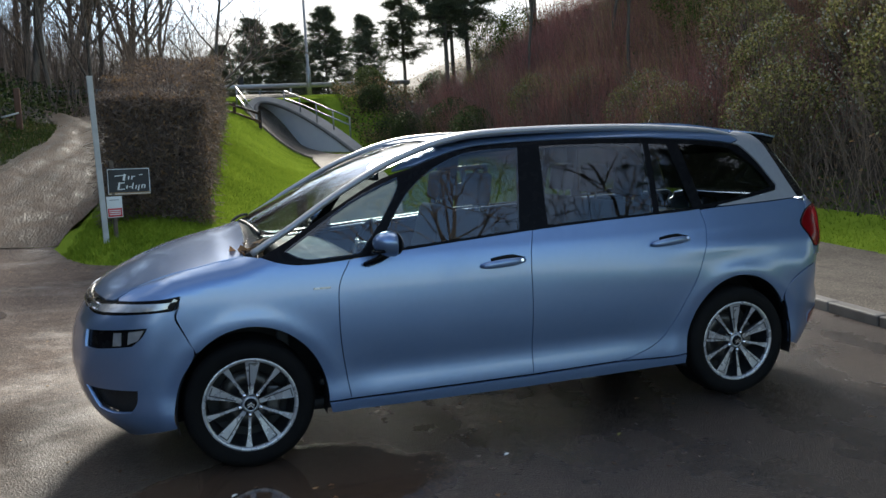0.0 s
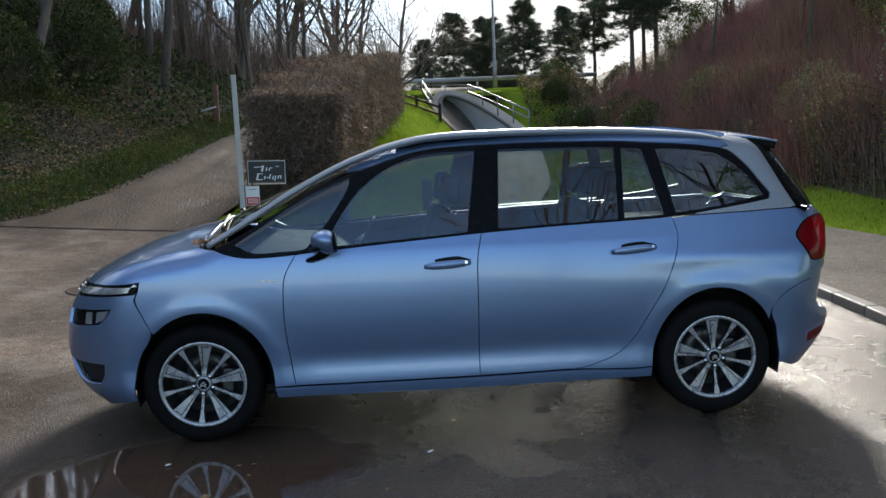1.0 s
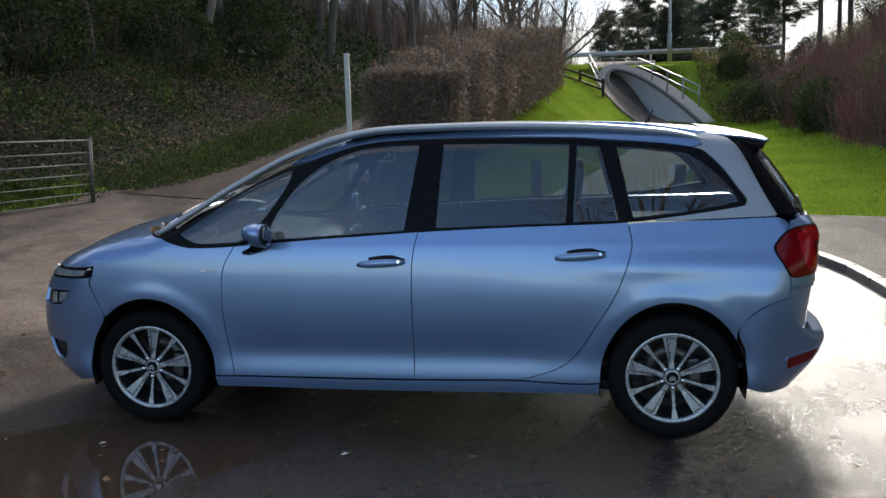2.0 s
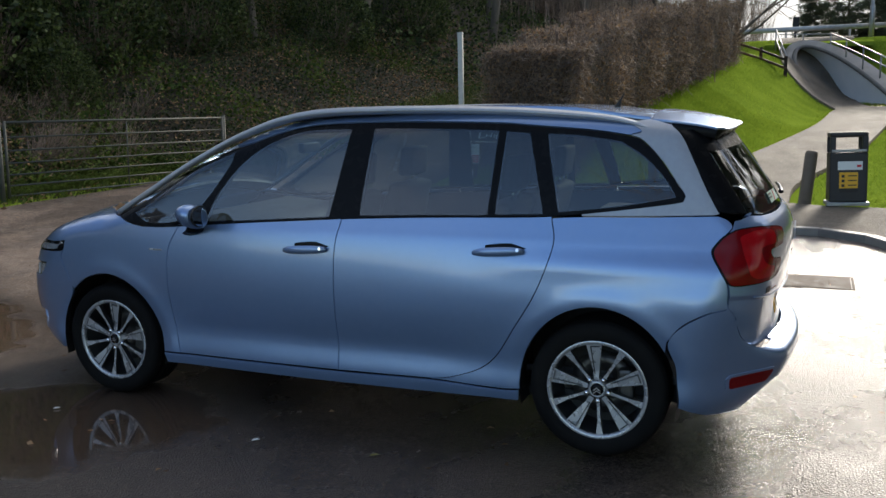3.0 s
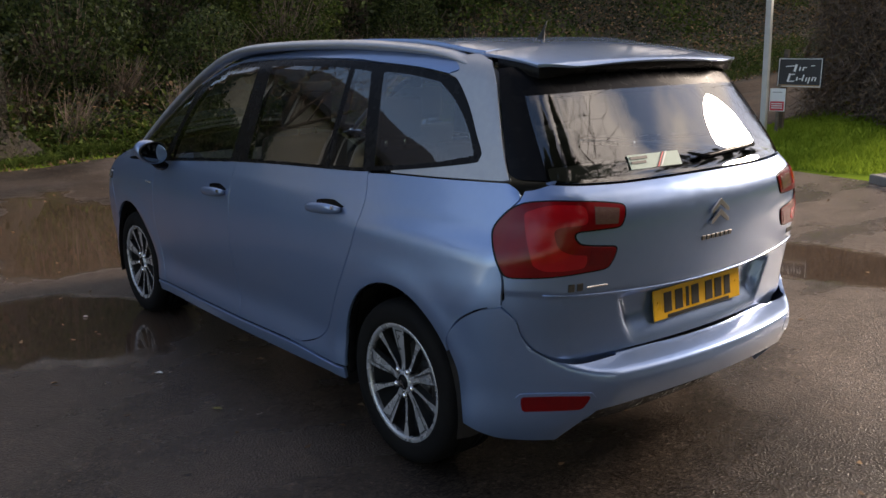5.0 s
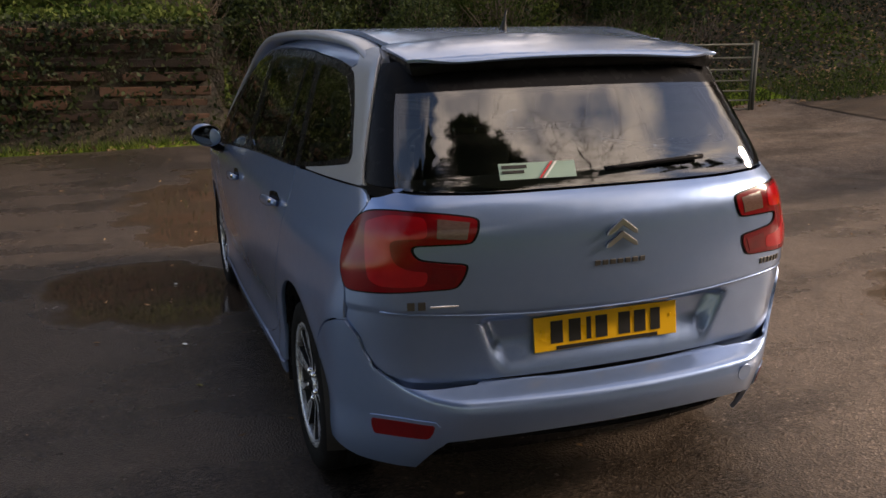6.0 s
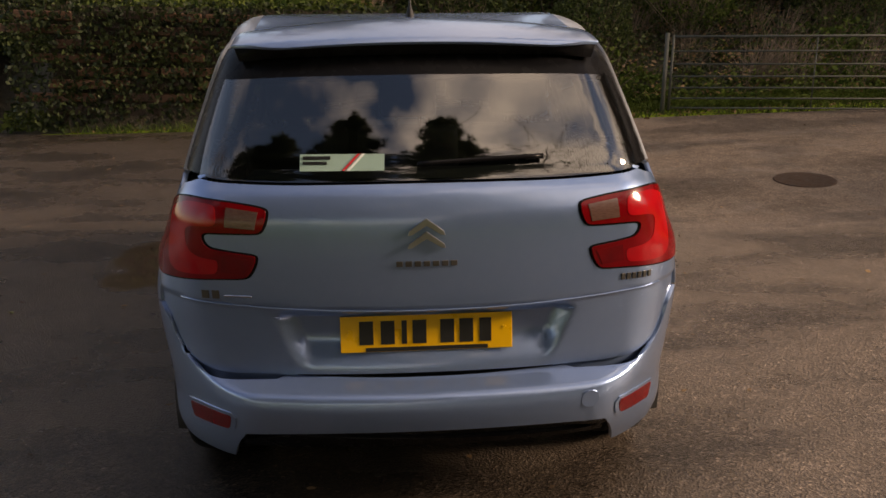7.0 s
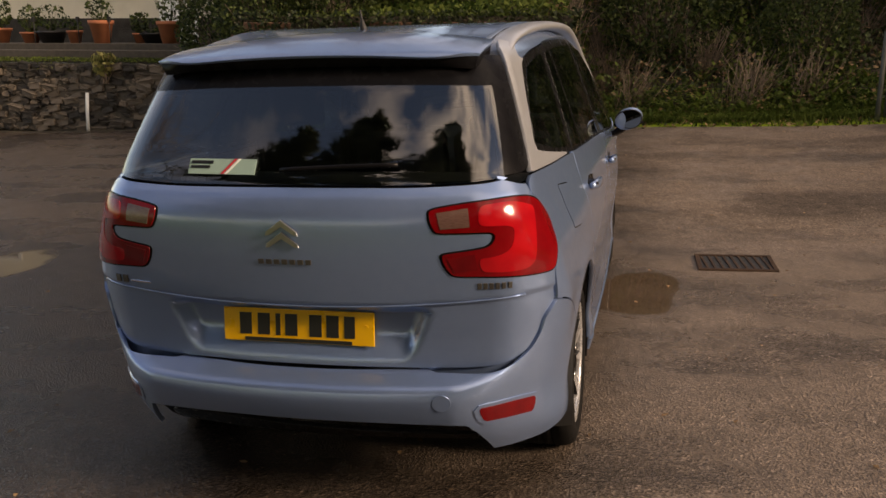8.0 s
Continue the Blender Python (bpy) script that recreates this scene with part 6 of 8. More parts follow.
stuff("undergrowth", "dark ivy covering the bank", "undergrowth", *leaf_quads(P[kind_at <= -0.5], 0.065), M_IVY)
stuff("undergrowth", "light green fern and nettle clumps on the bank", "undergrowth", *leaf_quads(P[kind_at >= 0.9], 0.095), M_WEED)
T = scatter(26, -10.6, -8.4, -0.2, 9)
A = on_ground(np.repeat(T, 70, 0) + np.column_stack([rng.normal(0, 0.10, (26 * 70, 2)), np.zeros(26 * 70)]))
B = A + np.column_stack([rng.normal(0.12, 0.20, (len(A), 2)), rng.uniform(0.25, 0.75, len(A))])
stuff("dead_grass", "tufts of dead straw-brown grass on the bank", "grass", *stick_quads(A, B, 0.006), M_TWIG)
P = scatter(30000, -13, -4.4, -0.5, 24)
P = P[P[:, 0] < np.where(P[:, 1] < 9, -7.7, track_left(P[:, 1]) - 0.3) + rng.normal(0, 0.2, len(P))]
P = on_ground(P, 0.03)
P[:, 2] += rng.uniform(0, 0.35, len(P)) * sm(7.8, 9, -P[:, 0])
stuff("leaf_litter", "fallen brown leaves along the verge", "leaf litter", *leaf_quads(P, 0.075, 0.6), M_DEAD)
A = on_ground(scatter(420, -15, -8.6, -0.3, 15))
B = A + rng.normal(0, 0.45, (len(A), 3)) + np.array([0.15, 0, 0.9])
stuff("bramble_stems", "tangled bare bramble stems", "undergrowth", *stick_quads(A, B, 0.005), M_BARK)
P = scatter(36000, -26, -4.5, 18, 40)
P = on_ground(P[P[:, 0] < track_left(P[:, 1]) - 0.9])
P[:, 2] += rng.uniform(0, 1, len(P)) ** 2 * 0.9
stuff("undergrowth", "dark leaves under the trees beside the track", "undergrowth", *leaf_quads(P, 0.14), M_LEAF)

shrub_a = shrub("shrub", "dense dark evergreen shrub on the bank", (-10.2, 1.2, z_at(-10.2, 1.2)), (1.2, 1.3, 1.1), 8200, 0.075, M_LEAF)
shrub_b = shrub("shrub", "laurel shrub with dull green leaves", (-10.6, 5.2, z_at(-10.6, 5.2)), (1.2, 1.2, 1.4), 7200, 0.065, M_WEED)
for x, y, t, k, src in ((-9.8, 3.3, 40, 0.75, shrub_a), (-11.8, 3.2, 90, 1.3, shrub_a), (-12.0, 7.4, 150, 1.5, shrub_a), (-11.4, 9.8, 200, 1.3, shrub_a), (-12.6, 0.2, 20, 1.5, shrub_a), (-10.6, 7.9, 80, 0.8, shrub_a),
                        (-13.8, 5.0, 260, 1.8, shrub_a), (-10.9, 12.4, 100, 1.2, shrub_a), (-14.4, 1.8, 60, 2.0, shrub_a), (-12.4, -1.0, 300, 1.4, shrub_a), (-14.2, 9.8, 10, 1.9, shrub_a), (-16.0, 6.6, 200, 2.4, shrub_a),
                        (-16.5, 2.0, 120, 2.6, shrub_a), (-15.5, -2.0, 45, 2.3, shrub_a), (-12.6, 12.0, 15, 1.4, shrub_b), (-13.2, 15.0, 75, 1.7, shrub_b), (-9.5, 16.5, 130, 1.1, shrub_a), (-9.0, 20.5, 30, 1.2, shrub_a), (-10.5, 24, 70, 1.6, shrub_a),
                        (-9.4, -5.2, 25, 0.95, shrub_a), (-9.6, -4.2, 200, 0.8, shrub_a), (-10.6, -4.8, 100, 1.2, shrub_a), (-17.5, 11.5, 200, 2.4, shrub_a), (-16, 16, 10, 2.2, shrub_a)):
    copy_thing(src, at(x, y, -0.1, t, min(k, 1.5)))
for s_ in (shrub_a, shrub_b):
    tagged(s_, group="bank shrubs")

# trees: bare wood to the north-west, ivy-clad trees on the bank, pines to the north-east
wood_a = bare_tree("leafless woodland tree with thin grey trunk", 3, 13.5, 0.15, (-7.5, 24, z_at(-7.5, 24)))
wood_b = bare_tree("leafless twisted woodland tree", 5, 11.5, 0.13, (-9.5, 20, z_at(-9.5, 20)), (14, 7, 5, 4), 0.2, 0.6)
ivied = bare_tree("ivy-clad tree on the bank", 9, 5.6, 0.14, (-13.0, 4.2, z_at(-13, 4.2)), (8, 5, 3, 3), 0.35, 0.5, 2600, "bank trees")
leafy = bare_tree("tree keeping thin yellow-green leaves", 12, 6.0, 0.11, (-11.6, 11.0, z_at(-11.6, 11)), (11, 5, 4, 3), 0.2, 0.6, 900, "bank trees", M_LEAFY, 4200)
for x, y, t, k, src in ((-8.8, 27.5, 50, 1.1, wood_b), (-6.2, 31, 120, 1.0, wood_a), (-10.8, 30, 200, 1.15, wood_a), (-13, 26, 300, 1.2, wood_b), (-12.2, 22, 20, 1.0, wood_a), (-14.5, 34, 80, 1.2, wood_a), (-4.2, 36, 140, 0.9, wood_b), (-7.6, 38, 10, 1.0, wood_a),
                        (-2.2, 39, 75, 0.75, wood_b), (-17, 29, 33, 1.3, wood_a), (-16.5, 21, 250, 1.2, wood_b), (-19, 36, 160, 1.3, wood_b), (-11.2, 36, 20, 1.1, wood_b), (-9.2, 17.2, 100, 0.85, wood_a), (-5.2, 28.5, 290, 0.8, wood_b), (-22, 30, 60, 1.4, wood_a),
                        (-12.2, 8.6, 70, 1.0, ivied), (-14.0, 12.0, 150, 1.1, ivied), (-15.8, 8.2, 230, 1.2, ivied), (-12.6, 14.6, 310, 1.0, ivied), (-15.2, 0.2, 40, 1.1, ivied), (-17.8, 4.6, 120, 1.3, ivied), (-14.4, 17.8, 200, 1.1, ivied), (-17.6, 14.8, 20, 1.3, ivied), (-19.5, 0.5, 90, 1.3, ivied),
                        (-10.4, 14.2, 80, 0.9, leafy), (-13.6, 7.0, 190, 1.15, leafy), (-16.2, 10.6, 260, 1.2, leafy), (-18.8, 8.0, 30, 1.4, leafy), (-17.5, -1.5, 140, 1.2, leafy), (-20.5, 13, 300, 1.4, leafy), (-15.2, 20, 10, 1.2, leafy)):
    copy_thing(src, at(x, y, -0.15, t, k * 0.62 if x < -13 and y < 11 else k))
edge_tree = bare_tree("slender leafless tree at the end of a hedge", 21, 5.2, 0.09, (0.1, 27.0, z_at(0.1, 27.0) - 0.1), (12, 6, 4, 3), 0.1, 0.6, group="")
pine_a = pine_tree("tall pine with a bare lower trunk", 31, 9.5, (9.7, 29.5, z_at(9.7, 29.5)), 0.30, wide=1.9, limbs=95)
pine_b = pine_tree("young bushy dark green conifer", 33, 8.0, (5.0, 60, z_at(5, 60)), 0.06, "conifers", 3.0, 190)
for x, y, t, k, src in ((11.2, 31, 60, 1.05, pine_a), (13.2, 28.5, 140, 1.1, pine_a), (14.8, 32, 200, 1.0, pine_a), (16.5, 27, 280, 1.15, pine_a), (12.0, 35.5, 20, 0.95, pine_a), (18, 30, 100, 1.1, pine_a), (20.5, 25, 240, 1.15, pine_a), (10.2, 38, 310, 0.9, pine_a), (19, 20.5, 160, 1.2, pine_a), (16.0, 22.0, 40, 1.0, pine_a),
                        (7.4, 62, 80, 1.0, pine_b), (3.0, 64, 200, 0.85, pine_b), (10.0, 58, 300, 1.15, pine_b), (13.5, 61, 30, 0.9, pine_b), (8.6, 66, 120, 1.1, pine_b)):
    copy_thing(src, at(x, y, -0.1, t, k))

for x, y, t, k, src in ((-5.5, 41, 15, 1.2, wood_a), (-3.2, 44, 95, 1.3, wood_b), (-1.0, 42, 170, 0.9, wood_a), (-8.2, 45, 240, 1.35, wood_b), (-10.5, 42, 300, 1.3, wood_a), (-13.5, 44, 60, 1.4, wood_b), (-16.5, 41, 130, 1.4, wood_a), (-6.8, 34.5, 200, 1.05, wood_b),
                        (-8.6, 32.5, 330, 1.1, wood_a), (-12.6, 38, 45, 1.25, wood_a), (-4.0, 31.5, 260, 0.7, wood_b), (-9.8, 26.0, 180, 0.95, wood_a), (-11.6, 28.0, 110, 1.1, wood_b), (-14.8, 30.5, 20, 1.25, wood_a), (-7.0, 49, 75, 1.5, wood_a), (-2.6, 50, 310, 1.3, wood_a), (-12, 50, 30, 1.5, wood_b), (-18, 48, 210, 1.6, wood_a), (-16.8, 36, 70, 1.3, wood_b), (-19, 33, 160, 1.3, wood_a), (-17.5, 27.5, 250, 1.2, wood_b), (-15.8, 22.5, 340, 1.15, wood_a), (-5.6, 38, 130, 1.1, wood_b), (-9.2, 38.5, 15, 1.2, wood_a), (-20, 40, 100, 1.5, wood_b)):
    copy_thing(src, at(x, y, -0.15, t, k))

# hedge along the mound: clipped, brown and twiggy
hedge = thing("hedge", "clipped brown leafless hedge with dead leaves", "hedge")


def hedge_c(y):
    return -1.85 + 0.085 * (y - 9.5)


n = 30000
y = 9.2 + 17.4 * rng.uniform(0, 1, n) ** 1.25
u = rng.uniform(-1, 1, n)
t = rng.uniform(0, 1, n)
wob = 0.10 * np.sin(y * 2.3) + 0.08 * np.sin(y * 5.1 + 1)
half_w = (0.85 + wob) * (0.60 + 0.40 * np.sin(np.clip(0.18 + t * 0.80, 0, 1) * np.pi) ** 0.6) * sm(9.0, 9.6, y)
shell = np.where(rng.uniform(0, 1, n) < 0.75, np.sign(u) * rng.uniform(0.75, 1.02, n), u)
t = np.where(rng.uniform(0, 1, n) < 0.25, rng.uniform(0.92, 1.03, n), t)
P = np.column_stack([hedge_c(y) + shell * half_w, y, height(hedge_c(y), y) + t * (1.84 + wob)])
end = rng.uniform(0, 1, n) < 0.17
P[end, 1] = 9.0 + rng.uniform(0, 0.5, end.sum()) + 0.35 * t[end] ** 3
P[end, 0] = hedge_c(9.2) + rng.uniform(-0.85, 0.85, end.sum())
P[end, 2] = height(P[end, 0], P[end, 1]) + t[end] * 1.84
put("leaf_cover", mesh_of("leaf_cover", *leaf_quads(P, 0.055), M_DEAD), hedge, "dry brown leaves")
d = unit(n) * rng.uniform(0.08, 0.28, (n, 1))
d[:, 2] = np.abs(d[:, 2])
put("twig_growth", mesh_of("twig_growth", *stick_quads(P - d, P + d * 0.6, 0.0045), M_TWIG), hedge, "fine brown twigs")
yy = rng.uniform(9.3, 26, 700)
A = np.column_stack([hedge_c(yy) + rng.normal(0, 0.25, 700), yy, np.zeros(700)])
A = on_ground(A)
put("stem_growth", mesh_of("stem_growth", *stick_quads(A, A + np.column_stack([rng.normal(0, 0.3, (700, 2)), rng.uniform(1.2, 2.0, 700)]), 0.018), M_TWIG), hedge, "upright brown stems")
# solid dark core fills the hedge behind its leaves and twigs
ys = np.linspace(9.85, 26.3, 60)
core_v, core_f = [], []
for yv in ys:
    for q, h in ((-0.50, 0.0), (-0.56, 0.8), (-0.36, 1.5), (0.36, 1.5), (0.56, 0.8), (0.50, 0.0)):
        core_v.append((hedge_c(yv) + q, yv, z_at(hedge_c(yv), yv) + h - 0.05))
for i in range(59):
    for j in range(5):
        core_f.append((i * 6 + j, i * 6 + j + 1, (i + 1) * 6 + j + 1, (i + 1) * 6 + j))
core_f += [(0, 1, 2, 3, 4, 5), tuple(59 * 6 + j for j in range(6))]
put("inner_growth", mesh_of("inner_growth", core_v, core_f, M_LITTER), hedge, "solid dark core inside the hedge")

# eastern bank: red dogwood, straw stems, bramble
def thicket(name, label, n, region, tall, mat, r=0.006, lean=0.18):
    A = scatter(n, *region[:4])
    A = on_ground(A[region[4](A[:, 0], A[:, 1])])
    h = tall * rng.uniform(0.55, 1.15, len(A)) * (0.8 + 0.3 * np.sin(A[:, 0] * 1.3) * np.sin(A[:, 1] * 1.1))
    B = A + np.column_stack([rng.normal(0, lean, (len(A), 2)) * h[:, None], h])
    m = A + (B - A) * rng.uniform(0.35, 0.7, (len(A), 1))
    C = m + (B - A) * 0.45 + rng.normal(0, 0.16, A.shape) * h[:, None]
    return stuff(name, label, "thicket", *merged(stick_quads(A, B, r), stick_quads(m, C, r * 0.7)), mat)


thicket("scrub", "leafless brown scrub beyond the track", 3400, (-20, -1.5, 34, 46, lambda x, y: x < -1.5), 2.2, M_TWIG, 0.016, 0.22)
thicket("scrub", "tall fine leafless saplings in the wood", 2000, (-26, -2.5, 27, 47, lambda x, y: (x < -3.5 - 0.1 * (y - 27)) & (x > -26)), 6.0, M_TWIG, 0.011, 0.12)
thicket("scrub", "fine leafless branches at the edge of the wood", 2600, (-11, 0.6, 35, 48, lambda x, y: x < 0.6), 5.2, M_TWIG, 0.009, 0.16)
thicket("dogwood_thicket", "dense dark red dogwood stems on the bank", 17000, (7.2, 16, 7, 29, lambda x, y: x > 7.6 + 0.6 * np.sin(y)), 1.9, M_REDTWIG)
thicket("dry_stems", "straw-coloured dry stems on the bank", 13000, (8.5, 20, 3, 22, lambda x, y: x > 11.6 - 0.22 * (y - 3)), 1.9, M_REED, 0.006)
thicket("brown_stems", "bare brown stems at the foot of the bank", 8000, (7.4, 13, 3, 30, lambda x, y: x > 7.5), 1.5, M_TWIG, 0.006, 0.3)
P = scatter(46000, 7.3, 20, 2.5, 42)
P = on_ground(P)
P[:, 2] += rng.uniform(0, 1, len(P)) ** 1.4 * (0.9 + 0.7 * np.sin(P[:, 0] * 1.9) * np.cos(P[:, 1] * 1.5))
stuff("bramble", "brown and green bramble leaves on the bank", "undergrowth", *leaf_quads(P[::2], 0.075), M_LEAF)
stuff("bramble", "dead brown bramble leaves on the bank", "undergrowth", *leaf_quads(P[1::2], 0.08), M_DEAD)
shrub_c = shrub("shrub", "straggling bramble shrub with pale-backed leaves", (8.4, 7.4, z_at(8.4, 7.4)), (1.0, 1.2, 1.2), 5600, 0.052, M_LEAFY, 500)
tagged(shrub_c, group="roadside shrubs")
put("pale_leaves", mesh_of("pale_leaves", *leaf_quads(lumpy(900, (1.05, 1.25, 1.2), 0.8) + np.array([0, 0, 0.96]), 0.050), M_PALELEAF), shrub_c, "pale grey-green leaf backs")
for x, y, t, k, src in ((8.3, 10.2, 80, 0.9, shrub_c), (9.4, 5.4, 190, 1.2, shrub_c), (8.0, 24.0, 40, 0.9, shrub_a), (7.4, 27.5, 200, 0.75, shrub_a), (7.8, 21.0, 100, 0.8, shrub_a), (10.6, 7.6, 300, 1.3, shrub_c), (13.0, 16, 20, 1.3, shrub_b), (15, 12.4, 20, 1.5, shrub_b), (6.9, 31.5, 10, 0.6, shrub_a), (7.5, 34, 120, 0.7, shrub_a), (8.9, 12.6, 15, 0.9, shrub_c), (9.6, 9.2, 250, 1.1, shrub_c), (10.8, 11.2, 110, 1.2, shrub_c), (9.2, 16.4, 330, 0.9, shrub_c), (12.6, 9.6, 60, 1.3, shrub_c), (11.4, 13.4, 170, 1.0, shrub_b), (9.0, 19.2, 220, 0.9, shrub_c), (10.4, 26.5, 70, 0.9, shrub_c), (12.6, 28.5, 190, 1.1, shrub_b), (10.2, 33, 300, 0.8, shrub_a), (13.5, 34.5, 45, 1.1, shrub_b), (14.2, 22, 10, 1.2, shrub_c), (16.5, 17.5, 100, 1.4, shrub_c),
                        (7.2, 28.8, 90, 0.7, shrub_a)):
    copy_thing(src, at(x, y, -0.1, t, k))
slim = bare_tree("thin forked sapling on the bank", 41, 4.2, 0.06, (10.2, 15.5, z_at(10.2, 15.5)), (7, 4, 3, 2), 0.25, 0.45, group="saplings")
for x, y, t, k in ((11.5, 19, 90, 1.1), (12.8, 14.2, 200, 1.0), (14.2, 18.0, 140, 1.3), (10.6, 23, 30, 1.1), (15.2, 9.5, 310, 1.2)):
    copy_thing(slim, at(x, y, -0.1, t, k))
for x, y, t, k, src in ((-12.5, -2.6, 30, 0.8, ivied), (-13.6, -5.2, 120, 1.5, ivied), (-12.2, -7.0, 210, 1.2, ivied), (-11.8, -4.6, 80, 0.9, ivied), (-10.4, -3.4, 10, 0.7, shrub_a), (-10.2, -2.2, 160, 0.6, shrub_a), (-11.6, -5.6, 75, 1.25, shrub_a), (-10.6, -6.6, 140, 0.9, shrub_a), (-11.4, -3.6, 200, 1.0, shrub_a)):
    copy_thing(src, at(x, y, -0.1, t, k))


# brown twiggy growth on the bank beside the underpass
P = scatter(16000, 4.9, 9.0, 26.0, 34.0)
P = on_ground(P[P[:, 0] > 5.6 + 0.25 * (30 - P[:, 1]) * (P[:, 1] < 30)])
P[:, 2] += rng.uniform(0, 1, len(P)) * (0.55 + 0.35 * np.sin(P[:, 0] * 2.7) * np.cos(P[:, 1] * 2.1))
stuff("bramble", "brown and dull green bramble beside the underpass", "undergrowth", *leaf_quads(P[::2], 0.08), M_DEAD)
stuff("bramble", "dark green bramble leaves beside the underpass", "undergrowth", *leaf_quads(P[1::2], 0.08), M_LEAF)

# ---- underpass and the road above it ----
def tunnel():
    """Arched tube, its mouth cut back to the slope of the bank; the axis bears left as it goes in."""
    ob = thing("underpass", "pale arched pedestrian underpass with a stone face", "underpass")

    def ring(a, k=1.0, dy=0.0, lift=0.0):
        m = TUN_L * (1 - math.sin(a)) - dy
        return (TUN_X + TUN_W * k * math.cos(a) + TUN_SKEW * m, TUN_Y - m, TUN_Z + TUN_H * k * math.sin(a) + lift)

    def shell(name, a0, a1, d0, d1, mat, label):
        V, F = [], []
        for a in np.linspace(a0, a1, 30):
            end = TUN_L * (1 - math.sin(a))
            for u in (d0, d0 + (d1 - d0) * 0.3, d0 + (d1 - d0) * 0.65, d1):
                V.append(ring(a, 1.0, end * min(u / 4.0, 1.0) + max(u - 4.0, 0)))
        for i in range(29):
            for j in range(3):
                F.append((i * 4 + j, i * 4 + j + 1, (i + 1) * 4 + j + 1, (i + 1) * 4 + j))
        put(name, mesh_of(name, V, F, mat, True), ob, label)

    shell("lining", 0.0, math.pi * 0.48, 0.0, 12.5, M_TUNNEL, "pale painted lining")
    # the orange glow inside the mouth is put into this lining's colour
    shell("lining", math.pi * 0.48, math.pi, 0.0, 12.5, M_ORANGE_GLOW, "lining coloured with an orange glow")
    aa = np.linspace(0, math.pi, 48)
    tube_part("arch_lip", [ring(a, 1.02, -0.02) for a in aa], [(0.09, 0.07)] * 48, M_LIP, ob, "dark concrete arch lip", 8)
    V, F = [], []
    for a in aa:
        V.append(ring(a, 1.03, 0.03))
        c, h = math.cos(a), math.sin(a)
        V.append((ring(a)[0] + 0.62 * c, ring(a)[1] + 0.16, ring(a)[2] + 0.30 * h))
        V.append((ring(a)[0] + 0.66 * c, ring(a)[1] + 0.9, ring(a)[2] + 0.28 * h))
    for i in range(47):
        for j in range(2):
            F.append((3 * i + j, 3 * i + j + 1, 3 * i + j + 4, 3 * i + j + 3))
    put("stone_face", mesh_of("stone_face", V, F, M_CONC, True), ob, "rough grey stone facing")
    V = [(0.9, TUN_Y + 0.2, 4.62), (4.7, TUN_Y + 0.2, 4.62), (4.7, 34.2, 4.97), (0.9, 34.2, 4.97)]
    put("grass_cap", mesh_of("grass_cap", V + [(x, y, z - 0.15) for x, y, z in V], [(0, 1, 2, 3), (0, 4, 5, 1), (1, 5, 6, 2), (2, 6, 7, 3), (3, 7, 4, 0)], M_SOIL), ob, "grass over the crown")
    V = [ring(0.0, 0.98), ring(math.pi, 0.98), ring(math.pi, 0.98, 12.5), ring(0.0, 0.98, 12.5)]
    put("tunnel_floor", mesh_of("tunnel_floor", [(x, y, z + 0.02) for x, y, z in V], [(0, 1, 2, 3)], M_PAVE), ob, "pale path through the underpass")


tunnel()


def railing(label, pts, posts, tall, mat, r=0.028, rails=(1.0, 0.52), name="railing"):
    ob = thing(name, label, "railing")
    c = np.array(pts, float)
    t = np.linspace(0, 1, len(c))
    for k in rails:
        q = c.copy()
        q[:, 2] -= tall * (1 - k)
        tube_part("rail", q, r, mat, ob, sides=6)
    for u in np.linspace(0, 1, posts):
        p = np.array([np.interp(u, t, c[:, i]) for i in range(3)])
        tube_part("post", [p + (0, 0, 0.02), p - (0, 0, tall + 0.15)], r * 1.1, mat, ob, sides=6)
    return ob


railing("galvanised handrail stepping down beside the underpass", [(3.22, 31.55, 4.95), (3.9, 30.5, 4.52), (4.6, 29.45, 4.03), (5.27, 28.5, 3.58)], 5, 0.62, M_GALV)
railing("galvanised handrail on the bank above the underpass", [(1.30, 31.6, 5.17), (1.52, 30.4, 4.58), (1.76, 29.0, 3.92)], 3, 0.7, M_GALV)
railing("thin pale rail over the underpass", [(1.3, 31.7, 5.0), (3.22, 31.7, 4.94)], 3, 0.35, M_GALV, 0.018, (1.0,))

fence = thing("post_and_rail_fence", "dark brown wooden post and rail fence", "fence")
fp = [(-1.0, 29.3, 4.78), (0.0, 29.0, 4.62), (0.92, 28.3, 4.25), (1.75, 27.6, 3.86)]
for x, y, z in fp:
    part("post", box_bm(0.11, 0.09, 1.15, (0, 0, -0.55), 0.01), M_SLEEPER, fence, m=Matrix.Translation((x, y, z)))
for (a, b) in zip(fp, fp[1:]):
    for dz in (-0.10, -0.38, -0.66):
        p, q = Vector(a) + Vector((0, -0.06, dz)), Vector(b) + Vector((0, -0.06, dz))
        d = q - p
        part("rail", box_bm(d.length, 0.04, 0.085, bevel=0.006), M_SLEEPER, fence, m=Matrix.Translation((p + q) / 2) @ d.to_track_quat("X", "Z").to_matrix().to_4x4())

